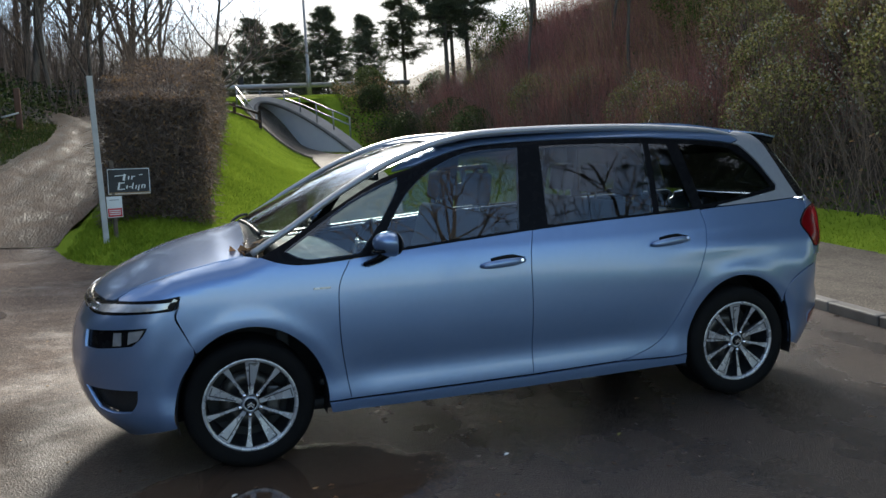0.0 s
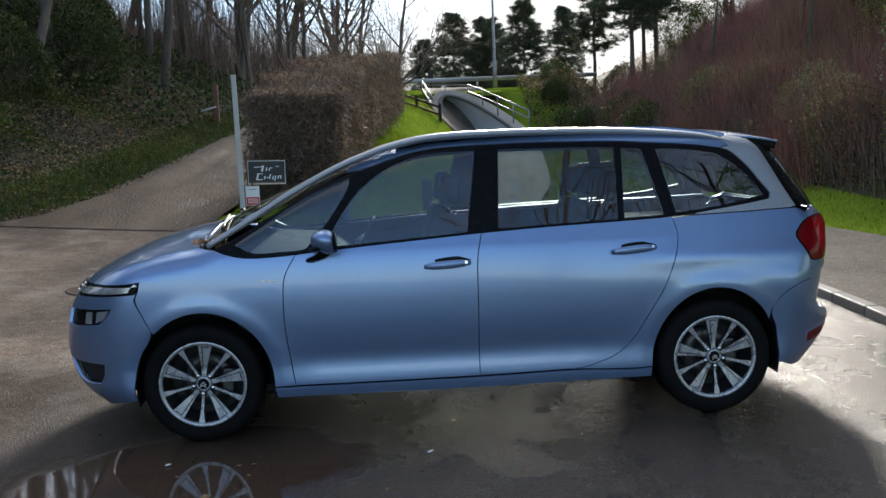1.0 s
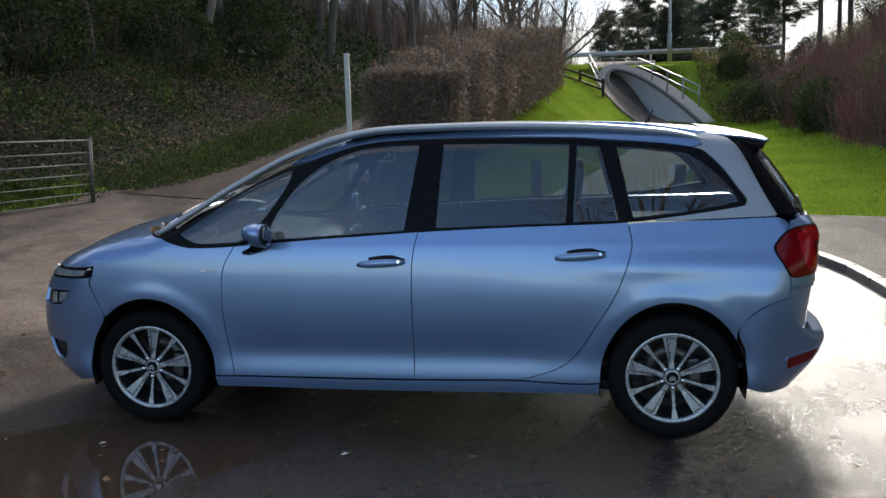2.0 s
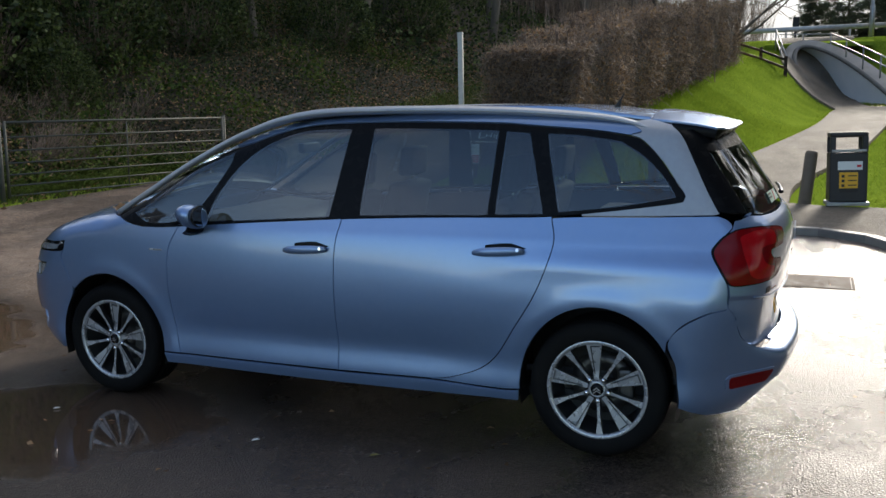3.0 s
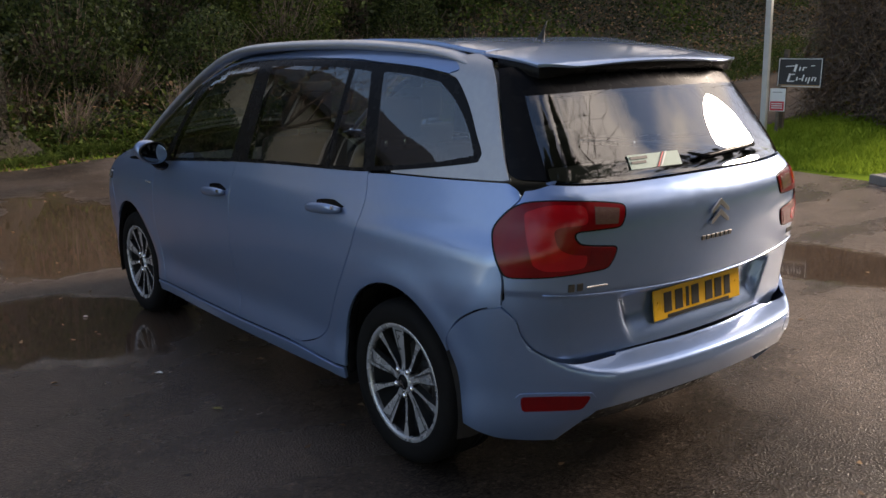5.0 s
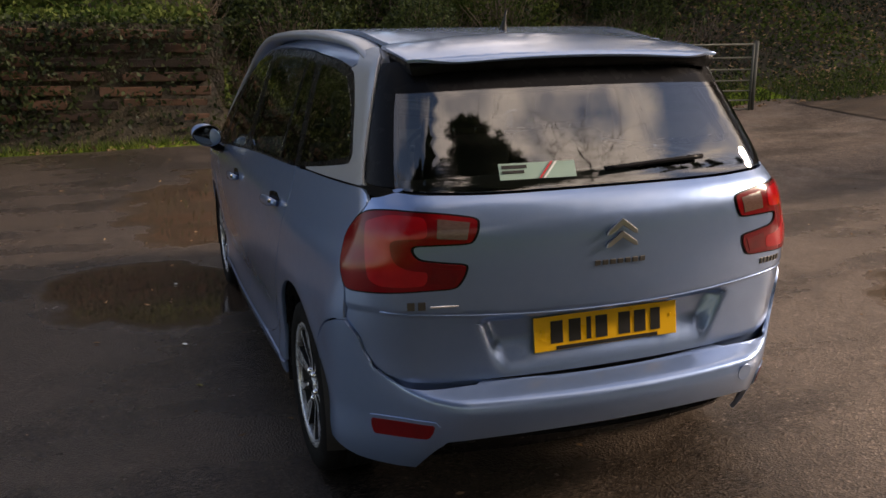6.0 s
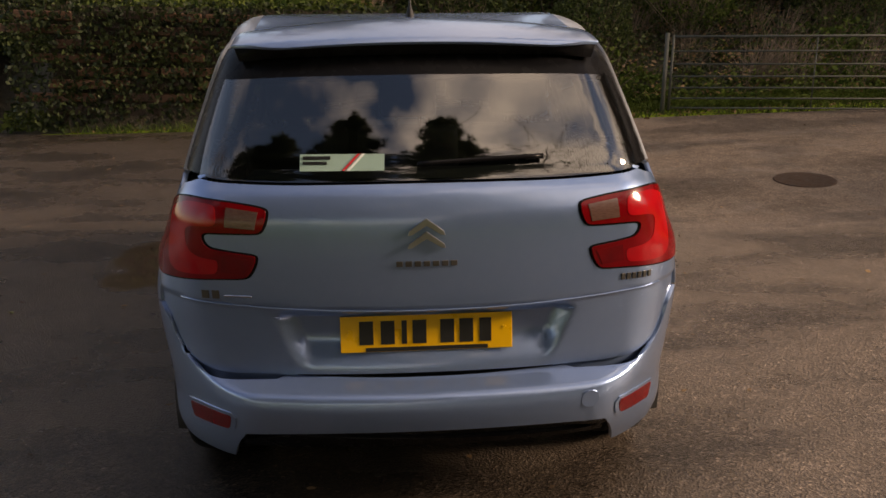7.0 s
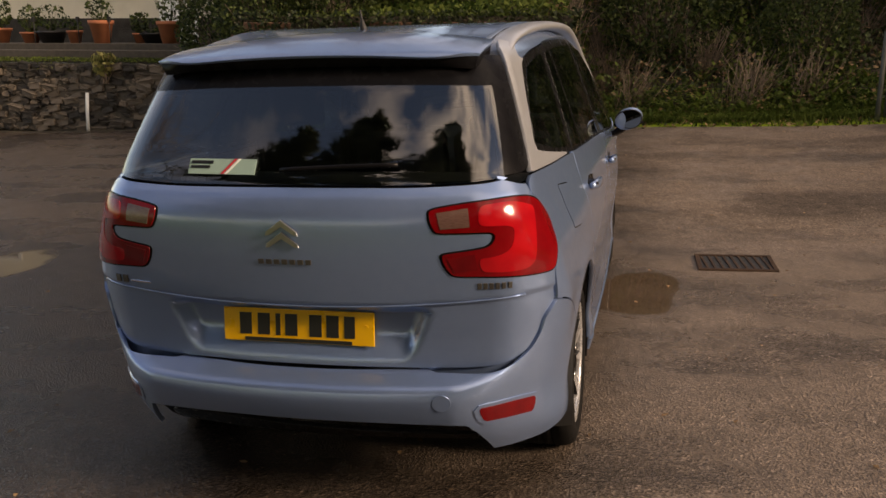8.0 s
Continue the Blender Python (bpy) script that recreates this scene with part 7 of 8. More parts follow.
barrier = thing("crash_barrier", "grey steel roadside crash barrier", "barrier")
tube_part("beam", [(-9, 35.0, 5.44), (9.5, 34.6, 5.50)], [(0.03, 0.10), (0.03, 0.10)], M_GALV, barrier, sides=8)
for x in np.arange(-8, 9, 2.4):
    tube_part("post", [(x, 35.0, 5.45), (x, 35.0, 4.7)], 0.05, M_GALV, barrier, sides=6)
lamp = thing("street_lamp", "tall slim grey street lamp", "street lamp", Matrix.Translation((4.75, 34.4, 4.8)))
tube_part("pole", [(0, 0, 0), (0, 0, 1.4), (0, 0, 1.45), (0, 0, 9.5)], [0.10, 0.10, 0.065, 0.045], M_GALV, lamp, sides=10)
tube_part("arm", [(0, 0, 9.4), (0.1, -0.4, 9.75), (0.1, -1.2, 9.85)], 0.035, M_GALV, lamp)
part("lantern", box_bm(0.22, 0.6, 0.12, (0.1, -1.4, 9.85), 0.03), M_GALV, lamp, "grey lantern")
sig = thing("traffic_signal", "small dark traffic signal on a post", "traffic signal", Matrix.Translation((1.95, 36.5, 4.95)))
tube_part("post", [(0, 0, 0), (0, 0, 0.75)], 0.05, M_PLASTIC, sig)
part("signal_head", box_bm(0.26, 0.2, 0.5, (0, 0, 0.95), 0.03), M_PLASTIC, sig, "dark signal head")

# ---- kerb and ironwork ----
kerb = thing("kerb", "worn grey concrete kerb", "kerb", kind="structure")
kp = KERB[(KERB[:, 1] > -5)]
seg = np.linalg.norm(np.diff(kp, axis=0), axis=1)
cum = np.concatenate([[0], np.cumsum(seg)])
stone_me = None
for s in np.arange(0, cum[-1] - 0.6, 0.612):
    a = np.array([np.interp(s, cum, kp[:, i]) for i in (0, 1)])
    b = np.array([np.interp(s + 0.6, cum, kp[:, i]) for i in (0, 1)])
    if stone_me is None:
        bm = box_bm(0.6, 0.13, 0.30, (0, 0, -0.15), 0.014, 2)
        stone_me = bpy.data.meshes.new("kerb_stone")
        bm.to_mesh(stone_me)
        bm.free()
        stone_me.materials.append(M_KERB)
    za, zb = z_at(*a), z_at(*b)
    d = Vector((b[0] - a[0], b[1] - a[1], zb - za))
    mid = Vector(((a[0] + b[0]) / 2, (a[1] + b[1]) / 2, (za + zb) / 2 + 0.086))
    put("kerb_stone", stone_me, kerb, m=Matrix.Translation(mid) @ d.to_track_quat("X", "Z").to_matrix().to_4x4())


def slab_pose(x, y, lift, turn=0.0):
    n = Vector(normal_of(np.array(x), np.array(y)))
    return Matrix.Translation((x, y, z_at(x, y) + lift)) @ n.to_track_quat("Z", "Y").to_matrix().to_4x4() @ pose(0, 0, 0, 0, 0, turn)


gully = thing("road_gully", "rusty cast iron road gully grating full of leaves", "drain", slab_pose(-1.50, 1.72, 0.004, 0))
for x, y, w, d in ((0, 0.245, 0.43, 0.03), (0, -0.245, 0.43, 0.03), (0.20, 0, 0.03, 0.46), (-0.20, 0, 0.03, 0.46)):
    part("frame_bar", box_bm(w, d, 0.016, (x, y, 0.002), 0.003), M_IRON, gully, "rusty frame")
for i in range(9):
    part("grate_bar", box_bm(0.37, 0.017, 0.014, (0, -0.205 + i * 0.051, 0.0), 0.003), M_IRON, gully, m=pose(0, 0, 0, 0, 0, 4))
# flat black sheet stands for the shade below the bars
part("sump_shade", box_bm(0.38, 0.47, 0.002, (0, 0, 0.0)), M_PLASTIC, gully, "black sheet for the shade in the opening")
cover = thing("inspection_cover", "rectangular worn iron inspection cover", "manhole cover", slab_pose(2.42, 3.55, 0.001, 2))
part("plate", box_bm(0.60, 0.44, 0.008, (0, 0, 0), 0.002), M_IRON, cover, "ribbed iron plate")
for x, y, w, d in ((0, 0.235, 0.66, 0.022), (0, -0.235, 0.66, 0.022), (0.319, 0, 0.022, 0.448), (-0.319, 0, 0.022, 0.448)):
    part("frame_bar", box_bm(w, d, 0.008, (x, y, 0.0), 0.002), M_IRON, cover)
cover2 = thing("stopcock_cover", "small round iron cover", "manhole cover", slab_pose(-3.6, 4.1, 0.004))
bm = bmesh.new()
bmesh.ops.create_cone(bm, cap_ends=True, segments=28, radius1=0.30, radius2=0.29, depth=0.01)
part("lid", bm, M_IRON, cover2, "round iron lid")

# fallen leaves and grit on the road
P = scatter(420, -7.3, 3.2, -4.5, 7)
P = on_ground(P, 0.004)
stuff("fallen_leaves", "small wet leaves scattered on the road", "leaf litter", *leaf_quads(P, 0.035, 0.92), M_DEAD)
for x, y, mt, lab, sz in ((-0.215, -1.18, M_WHITE, "small pale leaf lying on wet road", 0.045), (0.434, -1.155, M_LEAFY, "small yellow leaf lying on wet road", 0.05), (-0.35, -2.25, M_LEAFY, "yellow-green leaf lying on wet road", 0.06), (-1.55, -1.15, M_WHITE, "pale leaf lying on wet road", 0.04)):
    ob = thing("leaf", lab, "leaf", slab_pose(x, y, 0.004, 40), "single leaves")
    V = [(-sz * .5, 0, 0.002), (-sz * .2, sz * .22, 0.006), (sz * .2, sz * .2, 0.007), (sz * .55, 0, 0.003), (sz * .2, -sz * .2, 0.008), (-sz * .2, -sz * .22, 0.006), (0, 0, 0.0)]
    put("blade", mesh_of("blade", V, [(0, 1, 6), (1, 2, 6), (2, 3, 6), (3, 4, 6), (4, 5, 6), (5, 0, 6)], mt), ob)


# ---- street furniture ----
def litter_bin():
    ob = thing("litter_bin", "black litter bin with white and yellow notices", "litter bin", Matrix.Translation((2.86, 7.86, z_at(2.86, 7.86) + 0.075)) @ pose(0, 0, 0, 0, -1.5, 4))
    w, d, h = 0.45, 0.42, 0.64
    part("body", box_bm(w, d, h, (0, 0, 0.05 + h / 2), 0.02), M_BIN, ob, "black plastic body")
    part("plinth", box_bm(w + 0.06, d + 0.04, 0.05, (0, 0, 0.025), 0.01), M_GALV, ob, "grey base plate")
    for x in (-w / 2 + 0.035, w / 2 - 0.035):
        for y in (-d / 2 + 0.035, d / 2 - 0.035):
            part("upright", box_bm(0.07, 0.06, 0.20, (x, y, 0.79), 0.008), M_BIN, ob)
    part("lid", box_bm(w, d, 0.07, (0, 0, 0.915), 0.025), M_BIN, ob, "black lid")
    part("lip", box_bm(w - 0.04, 0.03, 0.035, (0, -d / 2 - 0.005, 0.71), 0.008), M_GALV, ob, "grey stub plate")
    part("notice", box_bm(0.29, 0.004, 0.11, (0.015, -d / 2 - 0.003, 0.52)), M_WHITE, ob, "white notice")
    yl = part("poster", box_bm(0.22, 0.004, 0.25, (0.0, -d / 2 - 0.003, 0.31)), M_YELLOW, ob, "yellow poster with black bars")
    part("poster_print", box_bm(0.22, 0.003, 0.05, (0.0, -d / 2 - 0.006, 0.205)), M_INK, yl, "black band")
    for i in range(3):
        part("poster_print", box_bm(0.10, 0.003, 0.014, (0.045, -d / 2 - 0.006, 0.39 - i * 0.06)), M_INK, yl, "black bar")
        part("poster_print", box_bm(0.035, 0.003, 0.035, (-0.065, -d / 2 - 0.006, 0.385 - i * 0.06)), M_INK, yl, "black mark")
    part("notice_print", box_bm(0.05, 0.003, 0.03, (0.12, -d / 2 - 0.006, 0.515)), M_REDINK, ob, "red mark")


litter_bin()
for x, y, lean, top in ((2.36, 8.05, 5, 0.72), (0.27, 8.55, 0, 0.76)):
    ob = thing("bollard", "round weathered timber bollard leaning slightly" if lean else "round weathered timber bollard in the grass edge", "bollard", Matrix.Translation((x, y, z_at(x, y) + 0.05)) @ pose(0, 0, 0, 0, lean, 0), "timber bollards")
    V, F = lathe([(0.0, top), (0.05, top), (0.075, top - 0.02), (0.08, top - 0.06), (0.082, 0.3), (0.085, -0.15)], 18, "z")
    put("stump", mesh_of("stump", V, F, M_WOOD, True), ob)

post = thing("sign_post", "slim pale square post standing in the grass", "sign post", Matrix.Translation((-2.60, 8.1, z_at(-2.60, 8.1))) @ pose(0, 0, 0, 0, -0.8, 8))
ph = 2.97 - z_at(-2.60, 8.1)
part("shaft", box_bm(0.075, 0.075, ph + 0.2, (0, 0, ph / 2 - 0.1), 0.006), M_PALEPOST, post, "pale weathered shaft")
part("cap", box_bm(0.085, 0.085, 0.02, (0, 0, ph + 0.01), 0.004), M_PALEPOST, post, "flat weathered cap")
board = thing("name_board", "black board with white script and border", "sign", Matrix.Translation((-2.24, 8.30, 1.50)) @ pose(0, 0, 0, 0, 1, 6), "")
part("panel", box_bm(0.60, 0.03, 0.38, (0, 0, 0), 0.004), M_SIGN, board, "black panel")
for x, z, w, h in ((0, 0.178, 0.57, 0.008), (0, -0.178, 0.57, 0.008), (0.284, 0, 0.008, 0.35), (-0.284, 0, 0.008, 0.35)):
    part("border", box_bm(w, 0.004, h, (x, -0.017, z)), M_WHITE, board, "thin white border")
for x, z, w, h in ((-0.115, 0.085, 0.150, 0.012), (-0.060, 0.060, 0.030, 0.095), (0.000, 0.050, 0.018, 0.050), (0.045, 0.050, 0.018, 0.050), (0.070, 0.068, 0.040, 0.012), (0.170, 0.090, 0.050, 0.010),
                   (-0.140, -0.065, 0.026, 0.110), (-0.105, -0.112, 0.085, 0.014), (-0.095, -0.022, 0.070, 0.012), (-0.030, -0.080, 0.018, 0.050), (0.015, -0.080, 0.040, 0.012), (0.050, -0.065, 0.016, 0.085),
                   (0.095, -0.085, 0.016, 0.055), (0.130, -0.095, 0.016, 0.085), (0.175, -0.080, 0.016, 0.050), (0.215, -0.080, 0.016, 0.050), (0.195, -0.058, 0.040, 0.010)):
    part("lettering_bar", box_bm(w, 0.004, h, (0, 0, 0), 0.0), M_WHITE, board, "plain white bar", m=pose(x, -0.017, z, 0, 14 if h > w else -4, 0))
part("lower_strip", box_bm(0.58, 0.012, 0.035, (0.0, -0.012, -0.175), 0.003), M_REED, board, "pale straw-coloured strip")
part("stake", box_bm(0.06, 0.06, 1.2, (-0.22, 0.045, -0.30), 0.005), M_WOOD, board, "timber stake")
notice = thing("small_notice", "small white notice with a red lower half", "sign", Matrix.Translation((-2.455, 8.16, 1.145)) @ pose(0, 0, 0, 0, 0, 6))
part("card", box_bm(0.21, 0.012, 0.30, (0, 0, 0), 0.002), M_WHITE, notice, "white card")
part("red_band", box_bm(0.19, 0.004, 0.12, (0, -0.008, -0.08)), M_REDINK, notice, "red band")
for i in range(3):
    part("print", box_bm(0.15, 0.003, 0.012, (0, -0.0115, -0.05 - i * 0.028)), M_WHITE, notice, "plain white bar")
part("print", box_bm(0.13, 0.003, 0.012, (0, -0.0085, 0.10)), M_GALV, notice, "plain grey bar")
part("backing_stake", box_bm(0.04, 0.03, 0.9, (0, 0.025, -0.25), 0.003), M_WOOD, notice, "thin stake")


def field_gate():
    a, b = Vector((-7.62, 4.03, 0)), Vector((-6.90, 7.85, 0))
    za, zb = z_at(a.x, a.y), z_at(b.x, b.y)
    ta, tb = 1.655, 1.745
    ob = thing("field_gate", "closed dull green tubular steel field gate", "gate")
    for k in (0.0, 0.19, 0.36, 0.52, 0.67, 0.81, 0.94):
        tube_part("bar", [(a.x, a.y, ta - k * 1.05), (b.x, b.y, tb - k * 1.05)], 0.012 if k else 0.017, M_MOSSY, ob, sides=8)
    for p, t, z in ((a, ta, za), (b, tb, zb)):
        tube_part("upright", [(p.x, p.y, t + 0.02), (p.x, p.y, t - 1.02)], 0.020, M_MOSSY, ob, sides=8)
    m = (a + b) / 2
    tube_part("upright", [(m.x, m.y, (ta + tb) / 2), (m.x, m.y, (ta + tb) / 2 - 1.0)], 0.010, M_MOSSY, ob, sides=8)
    for p, t, z, dy in ((a, ta, za, -0.14), (b, tb, zb, 0.12)):
        g = thing("gate_post", "slim dull steel gate post", "post", Matrix.Translation((p.x - 0.02, p.y + dy * 0.6, z)), "gate posts")
        tube_part("shaft", [(0, 0, t - z + 0.05), (0, 0, -0.3)], 0.032, M_MOSSY, g, sides=10)


field_gate()

# ---- timber crib wall ----
crib = thing("crib_wall", "reddish timber crib retaining wall part-covered in ivy", "retaining wall", kind="structure")
g = random.Random(4)
shared = {}
for c in range(9):
    z = 0.30 + c * 0.185
    y = -0.15 - g.uniform(0, 0.4)
    while y > -4.4:
        ln = g.choice((0.35, 0.55, 0.8, 1.1))
        if ln not in shared:
            bm = box_bm(0.12, ln, 0.125, (0, -ln / 2, 0), 0.012, 1)
            me = bpy.data.meshes.new("beam")
            bm.to_mesh(me)
            bm.free()
            me.materials.append(M_SLEEPER)
            shared[ln] = me
        put("beam", shared[ln], crib, m=pose(-8.12 - 0.06 * c * 0.3 + g.uniform(-0.02, 0.03), y, z + g.uniform(-0.012, 0.012), g.uniform(-1, 1), 0, g.uniform(-1.5, 1.5)))
        y -= ln + g.uniform(0.03, 0.35)
part("soil_face", box_bm(0.1, 4.6, 1.75, (-8.27, -2.35, 1.05)), M_LITTER, crib, "dark soil fill")
P = np.column_stack([-8.05 + rng.normal(0, 0.05, 9000), rng.uniform(-5.2, 0.1, 9000), rng.uniform(0.2, 2.0, 9000)])
dens = sm(-1.2, -3.6, P[:, 1]) * 0.9 + sm(1.5, 1.95, P[:, 2]) * 0.7 + 0.28 + 0.5 * sm(0.45, 0.2, P[:, 2])
P = P[rng.uniform(0, 1, len(P)) < dens]
stuff("wall_ivy", "ivy trailing over a timber wall", "ivy", *leaf_quads(P, 0.075), M_IVY)
P = scatter(9000, -11.5, -8.2, -5.5, 0.2)
P = on_ground(P, 0.02)
P[:, 2] += rng.uniform(0, 0.25, len(P))
stuff("bank_top_growth", "pale grass and weeds above the timber wall", "grass", *leaf_quads(P, 0.10), M_WEED)

# ferns with long arching leaves, and a low green strip beside the road
def arched_leaves(centres, per, long, wide):
    n = len(centres) * per
    o = np.repeat(centres, per, 0)
    a = rng.uniform(0, 2 * math.pi, n)
    d = np.column_stack([np.cos(a), np.sin(a), np.zeros(n)])
    side = np.column_stack([-np.sin(a), np.cos(a), np.zeros(n)])
    ln = long * rng.uniform(0.6, 1.2, n)[:, None]
    rise = rng.uniform(0.5, 1.0, n)[:, None]
    rows = []
    for u, w in ((0.0, 0.4), (0.35, 1.0), (0.7, 0.8), (1.0, 0.05)):
        c = o + d * ln * u * 0.75 + np.array([0, 0, 1.0]) * ln * rise * (u - 0.62 * u * u)
        rows += [c - side * wide * w, c + side * wide * w]
    V = np.stack(rows, 1).reshape(-1, 3)
    base = 8 * np.arange(n)[:, None]
    F = np.concatenate([base + np.array([q, q + 1, q + 3, q + 2]) for q in (0, 2, 4)])
    return V, F


C = on_ground(scatter(130, -10.2, -8.15, -0.1, 8.0), 0.02)
stuff("ferns", "light green ferns with long arching leaves on the bank", "fern", *arched_leaves(C, 16, 0.42, 0.020), M_FERN)
C = on_ground(scatter(900, -8.35, -7.75, -0.3, 8.0), 0.0)
stuff("verge_grass", "lush green grass strip at the foot of the bank", "grass", *arched_leaves(C, 22, 0.24, 0.007), M_FERN)

# ---- rubble garden wall, terrace and pots ----
gw = thing("garden_wall", "low rubble stone garden wall, damp and mossy", "wall", kind="structure")
part("core", box_bm(0.30, 8.4, 1.22, (-9.72, -10.5, 0.54)), M_MORTAR, gw, "dark mortar core")
stone_kinds = []
for k in range(6):
    bm = box_bm(0.14, 0.11 + 0.04 * k, 0.085 + 0.024 * (k % 3), (0, 0, 0), 0.034, 2)
    for v in bm.verts:
        v.co += Vector((g.uniform(-0.02, 0.02), g.uniform(-0.024, 0.024), g.uniform(-0.022, 0.022)))
    me = bpy.data.meshes.new("stone")
    bm.to_mesh(me)
    bm.free()
    me.materials.append(M_STONE)
    stone_kinds.append(me)
for c in range(10):
    y = -6.45 - g.uniform(0, 0.15)
    while y > -12.4:
        k = g.randrange(6)
        ln = 0.11 + 0.04 * k
        put("stone", stone_kinds[k], gw, m=pose(-9.595 + g.uniform(-0.045, 0.03), y - ln / 2, -0.02 + c * 0.123 + g.uniform(-0.026, 0.026), g.uniform(-16, 16), g.uniform(-5, 5), g.uniform(-6, 6)))
        y -= ln + 0.008
P = np.column_stack([rng.uniform(-9.86, -9.52, 5000), rng.uniform(-13.5, -6.4, 5000), 1.19 + rng.uniform(0, 0.07, 5000)])
P[:, 2] -= rng.uniform(0, 1, 5000) ** 3 * 0.30 * (P[:, 0] > -9.6)
stuff("wall_moss", "moss and small weeds along the top of a rubble wall", "moss", *leaf_quads(P, 0.035), M_WEED)
terrace = thing("terrace", "dark wet stone terrace edge above the wall", "terrace", kind="structure")
part("step", box_bm(1.0, 8.0, 0.22, (-10.6, -10.4, 1.27), 0.015), M_MORTAR, terrace, "dark stone step")
part("slab", box_bm(3.0, 9.5, 0.20, (-12.2, -10.8, 1.40), 0.012), M_MORTAR, terrace, "grey paving")


def flower_pot(x, y, z, r, h, plant, seed, mat=None, label="terracotta flower pot holding a leafy plant"):
    ob = thing("flower_pot", label, "plant pot", Matrix.Translation((x, y, z)), "terrace pots")
    V, F = lathe([(0.0, 0.0), (r * 0.66, 0.0), (r * 0.95, h * 0.82), (r * 1.06, h * 0.83), (r * 1.08, h), (r * 0.95, h), (r * 0.9, h * 0.86), (0.0, h * 0.86)], 26, "z")
    put("pot", mesh_of("pot", V, F, mat or M_POT, True), ob)
    n = int(260 * plant)
    P = lumpy(n, (r * 1.3, r * 1.3, plant * 0.5)) + np.array([0, 0, h + plant * 0.42])
    put("plant", mesh_of("plant", *merged(leaf_quads(P, 0.09), stick_quads(np.tile([0, 0, h * 0.8], (20, 1)) + rng.normal(0, 0.03, (20, 3)), P[:20], 0.006)), M_LEAF), ob, "green leaves")


for x, y, r, h, p in ((-11.1, -9.55, 0.23, 0.44, 0.5), (-11.1, -8.05, 0.24, 0.42, 0.9), (-11.3, -10.3, 0.15, 0.25, 0.3), (-11.4, -11.4, 0.20, 0.22, 0.6), (-11.6, -9.0, 0.16, 0.20, 0.5), (-11.5, -12.2, 0.22, 0.3, 0.9)):
    flower_pot(x, y, 1.50, r, h, p, 1)
flower_pot(-11.7, -8.75, 1.50, 0.30, 0.20, 0.35, 2, M_BIN, "wide black planter with low plants")
flower_pot(-11.4, -10.9, 1.50, 0.30, 0.24, 0.6, 3, M_BIN, "dark green trough with low plants")
for y in (-11.0, -10.0, -9.3):
    ob = thing("garden_light", "small black and silver garden stake light", "garden light", Matrix.Translation((-11.0, y, 1.50)), "garden lights")
    tube_part("stake", [(0, 0, 0), (0, 0, 0.42)], 0.010, M_PLASTIC, ob)
    part("head", box_bm(0.06, 0.06, 0.10, (0, 0, 0.46), 0.012), M_PLASTIC, ob, "black head")
stake = thing("marker_post", "short white plastic marker post by the wall", "post", Matrix.Translation((-9.40, -8.86, -0.08)) @ pose(0, 0, 0, 0, 0, 0))
tube_part("rod", [(0.0, 0.05, 0.72), (0, 0.02, 0.4), (0, 0.0, 0.0)], 0.030, M_WHITE, stake)
wallplant = shrub("shrub", "small leafy weed growing from the stone wall", (-9.5, -8.5, 0.95), (0.2, 0.22, 0.25), 140, 0.12, M_LEAFY, 14)


def house():
    ob = thing("house", "cream rendered house with slate roof and white windows", "house", Matrix.Translation((-14.2, -12.5, 1.45)))
    part("wall", box_bm(0.3, 13.0, 5.2, (0, 0, 2.6)), M_RENDER, ob, "cream rendered front wall")
    part("wall", box_bm(7.0, 0.3, 5.2, (-3.65, 6.35, 2.6)), M_RENDER, ob, "cream rendered side wall")
    part("wall", box_bm(7.0, 0.3, 5.2, (-3.65, -6.35, 2.6)), M_RENDER, ob, "cream rendered side wall")
    part("plinth", box_bm(0.36, 13.1, 0.6, (0.0, 0, 0.3), 0.01), M_STONE, ob, "stone plinth")
    for s in (1, -1):
        V = [(0.45 if s > 0 else -7.75, -6.9, 5.0), (0.45 if s > 0 else -7.75, 6.9, 5.0), (-3.65, 6.9, 7.9), (-3.65, -6.9, 7.9)]
        me = mesh_of("roof", V + [(p[0], p[1], p[2] - 0.2) for p in V], [(0, 1, 2, 3), (7, 6, 5, 4), (0, 4, 5, 1), (2, 6, 7, 3), (1, 5, 6, 2), (0, 3, 7, 4)], M_SLATE)
        put("roof", me, ob, "dark slate roof slope")
    for s in (1, -1):
        put("gable", mesh_of("gable", [(0.1, 6.35 * s, 5.1), (-7.4, 6.35 * s, 5.1), (-3.65, 6.35 * s, 7.8)], [(0, 1, 2)], M_RENDER), ob, "cream gable")
    part("chimney", box_bm(0.6, 0.9, 1.4, (-3.65, 5.6, 8.2), 0.02), M_STONE, ob, "stone chimney")
    for y, z in ((4.6, 1.75), (1.2, 1.75), (-2.6, 1.75), (4.6, 4.1), (1.2, 4.1), (-2.6, 4.1)):
        w = part("window", box_bm(0.06, 1.3, 1.2, (0.16, y, z)), M_SLATE, ob, "dark window pane")
        for dy, dz, a, b in ((0, 0.62, 1.44, 0.09), (0, -0.62, 1.44, 0.09), (0.68, 0, 0.09, 1.3), (-0.68, 0, 0.09, 1.3), (0, 0, 0.06, 1.2)):
            part("window_frame", box_bm(0.06, a, b, (0.19, y + dy, z + dz), 0.005), M_WHITE, w, "white window frame")
    part("door", box_bm(0.08, 0.95, 2.05, (0.17, 3.0, 1.05), 0.01), M_WHITE, ob, "white front door")


house()

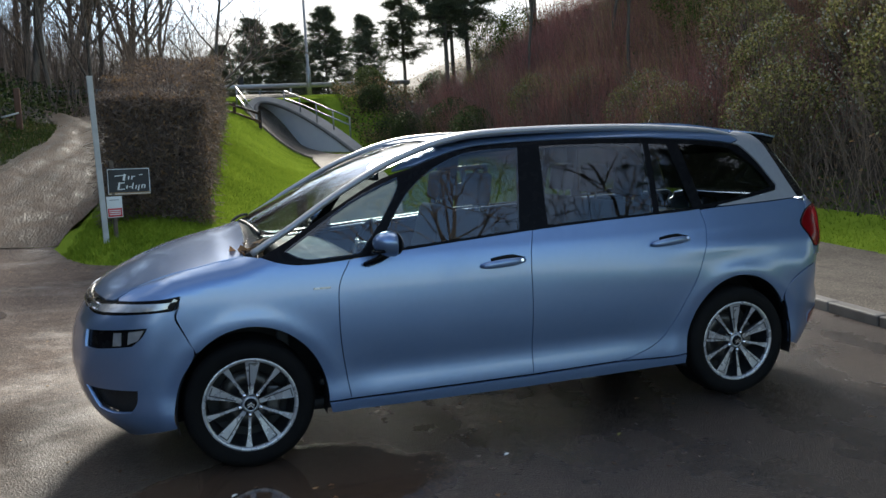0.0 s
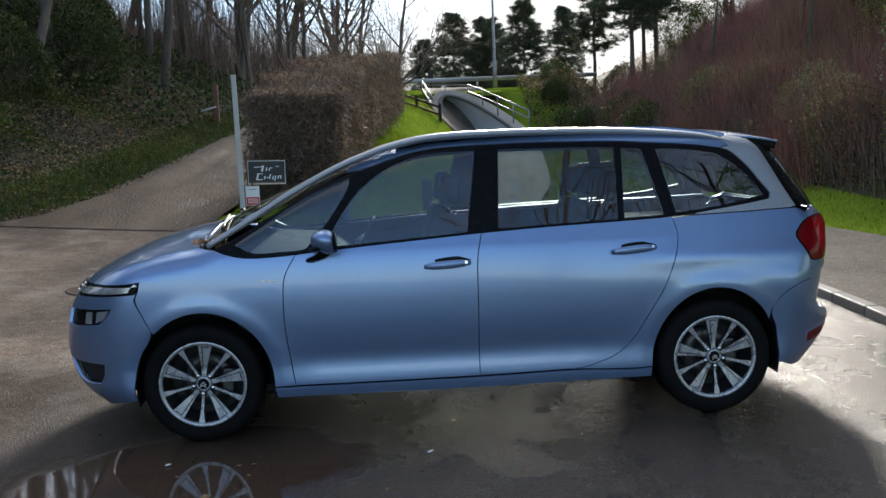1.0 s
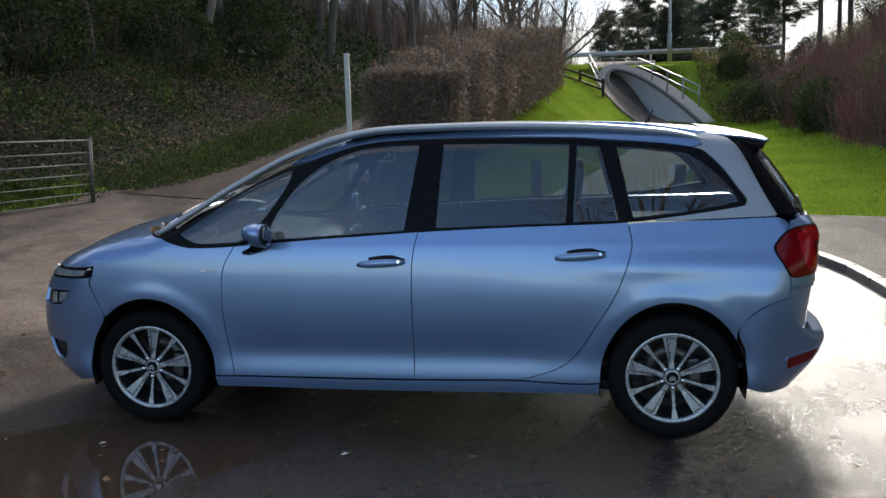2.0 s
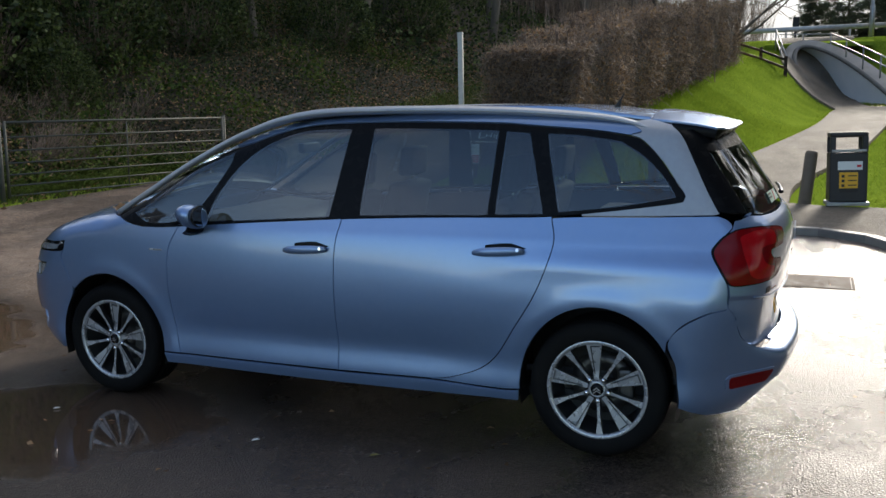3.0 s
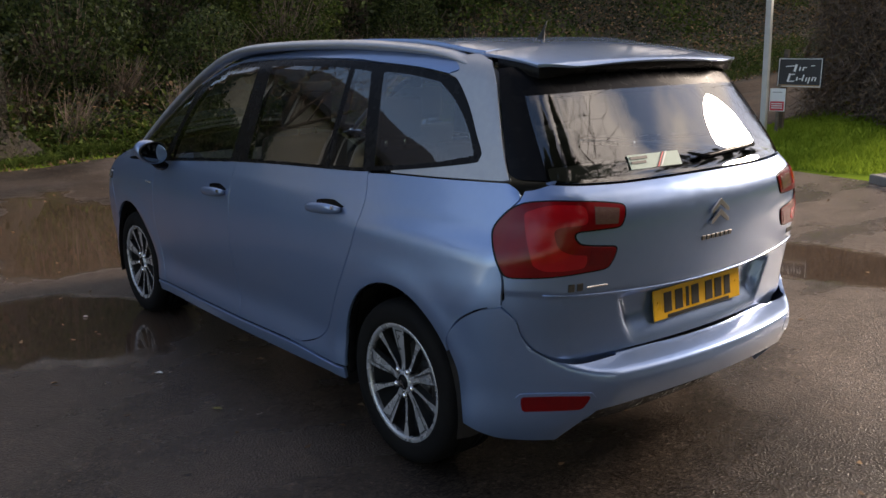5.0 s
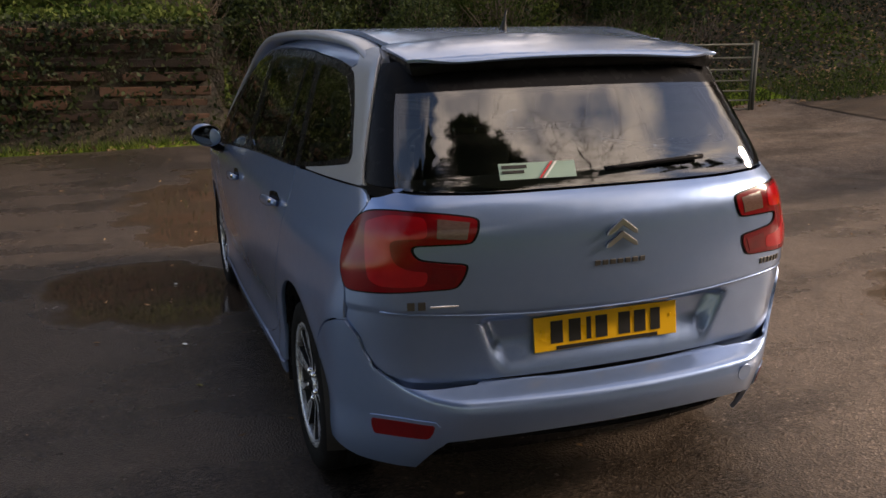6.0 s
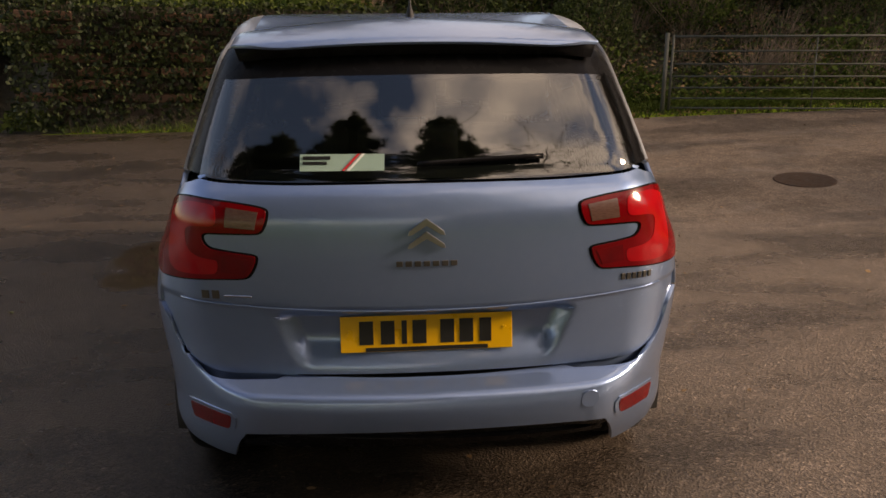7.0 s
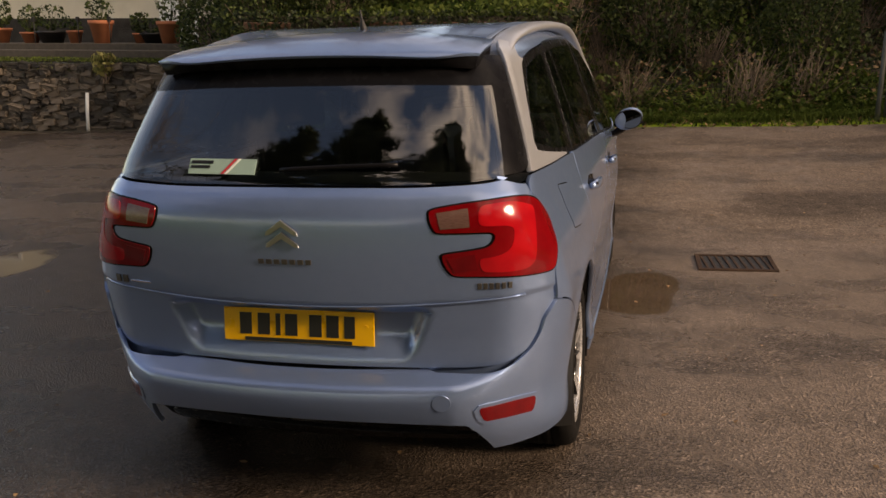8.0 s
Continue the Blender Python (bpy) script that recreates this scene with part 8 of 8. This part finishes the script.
# conifers and bare trees east and south of the car
pine_c = pine_tree("tall dense dark green conifer beside the footway", 35, 20.0, (10.5, -3.5, z_at(10.5, -3.5) - 0.1), 0.10, "tall conifers", 4.2, 320, 11, (0.24, 0.42))
for x, y, t, k, src in ((10.6, 1.6, 200, 0.94, pine_c), (11.0, -8.0, 120, 0.98, pine_c), (10.6, 4.6, 70, 0.9, wood_b),
                        (3.5, -15, 20, 0.95, wood_a), (9.5, -14, 140, 1.0, wood_b)):
    copy_thing(src, at(x, y, -0.1, t, k))

clump = thing("leaf_clump", "dry brown leaves caught at the base of a windscreen", "leaves", Matrix.Translation((-1.36, -0.66, 1.075)))
V, F = leaf_quads(rng.normal(0, 1, (36, 3)) * (0.035, 0.05, 0.022), 0.06)
for k in range(36):
    put("leaf", mesh_of("leaf", V[4 * k:4 * k + 4], F[:1], M_DEAD), clump)

# pale rail on a dark post beside the track
rz = z_at(-5.5, 22.0)
gp = thing("gate_post", "dark timber post with one pale rail beside the track", "gate post", Matrix.Translation((-5.5, 22.0, rz)))
part("post", box_bm(0.16, 0.16, 1.35, (0, 0, 0.5), 0.02), M_SLEEPER, gp, "dark weathered post")
tube_part("rail", [(0.02, -0.1, 3.62 - rz), (-0.62, -0.1, 3.46 - rz)], 0.028, M_PALEPOST, gp, "pale rail", 6)

# taller growth and fallen leaves along the foot of the bank
def verge_x(y):
    return np.where(y < 7.5, -7.75 - 0.4 * sm(-1, -4.5, y), track_left(y) - 0.1)


P = scatter(26000, -9.0, -5.0, -0.5, 16)
P = on_ground(P[(P[:, 0] < verge_x(P[:, 1]) - 0.05) & (P[:, 0] > verge_x(P[:, 1]) - 0.85)])
P[:, 2] += rng.uniform(0.05, 0.42, len(P)) * sm(0.0, 0.5, verge_x(P[:, 1]) - P[:, 0])
stuff("verge_plants", "low green nettles and dock along the verge", "undergrowth", *leaf_quads(P, 0.055), M_WEED)
P = scatter(6000, -9.0, -5.0, -4.5, 16)
P = on_ground(P[np.abs(P[:, 0] - verge_x(P[:, 1]) - 0.08) < 0.22], 0.02)
stuff("leaf_litter", "brown fallen leaves swept to the road edge", "leaf litter", *leaf_quads(P, 0.07, 0.8), M_DEAD)
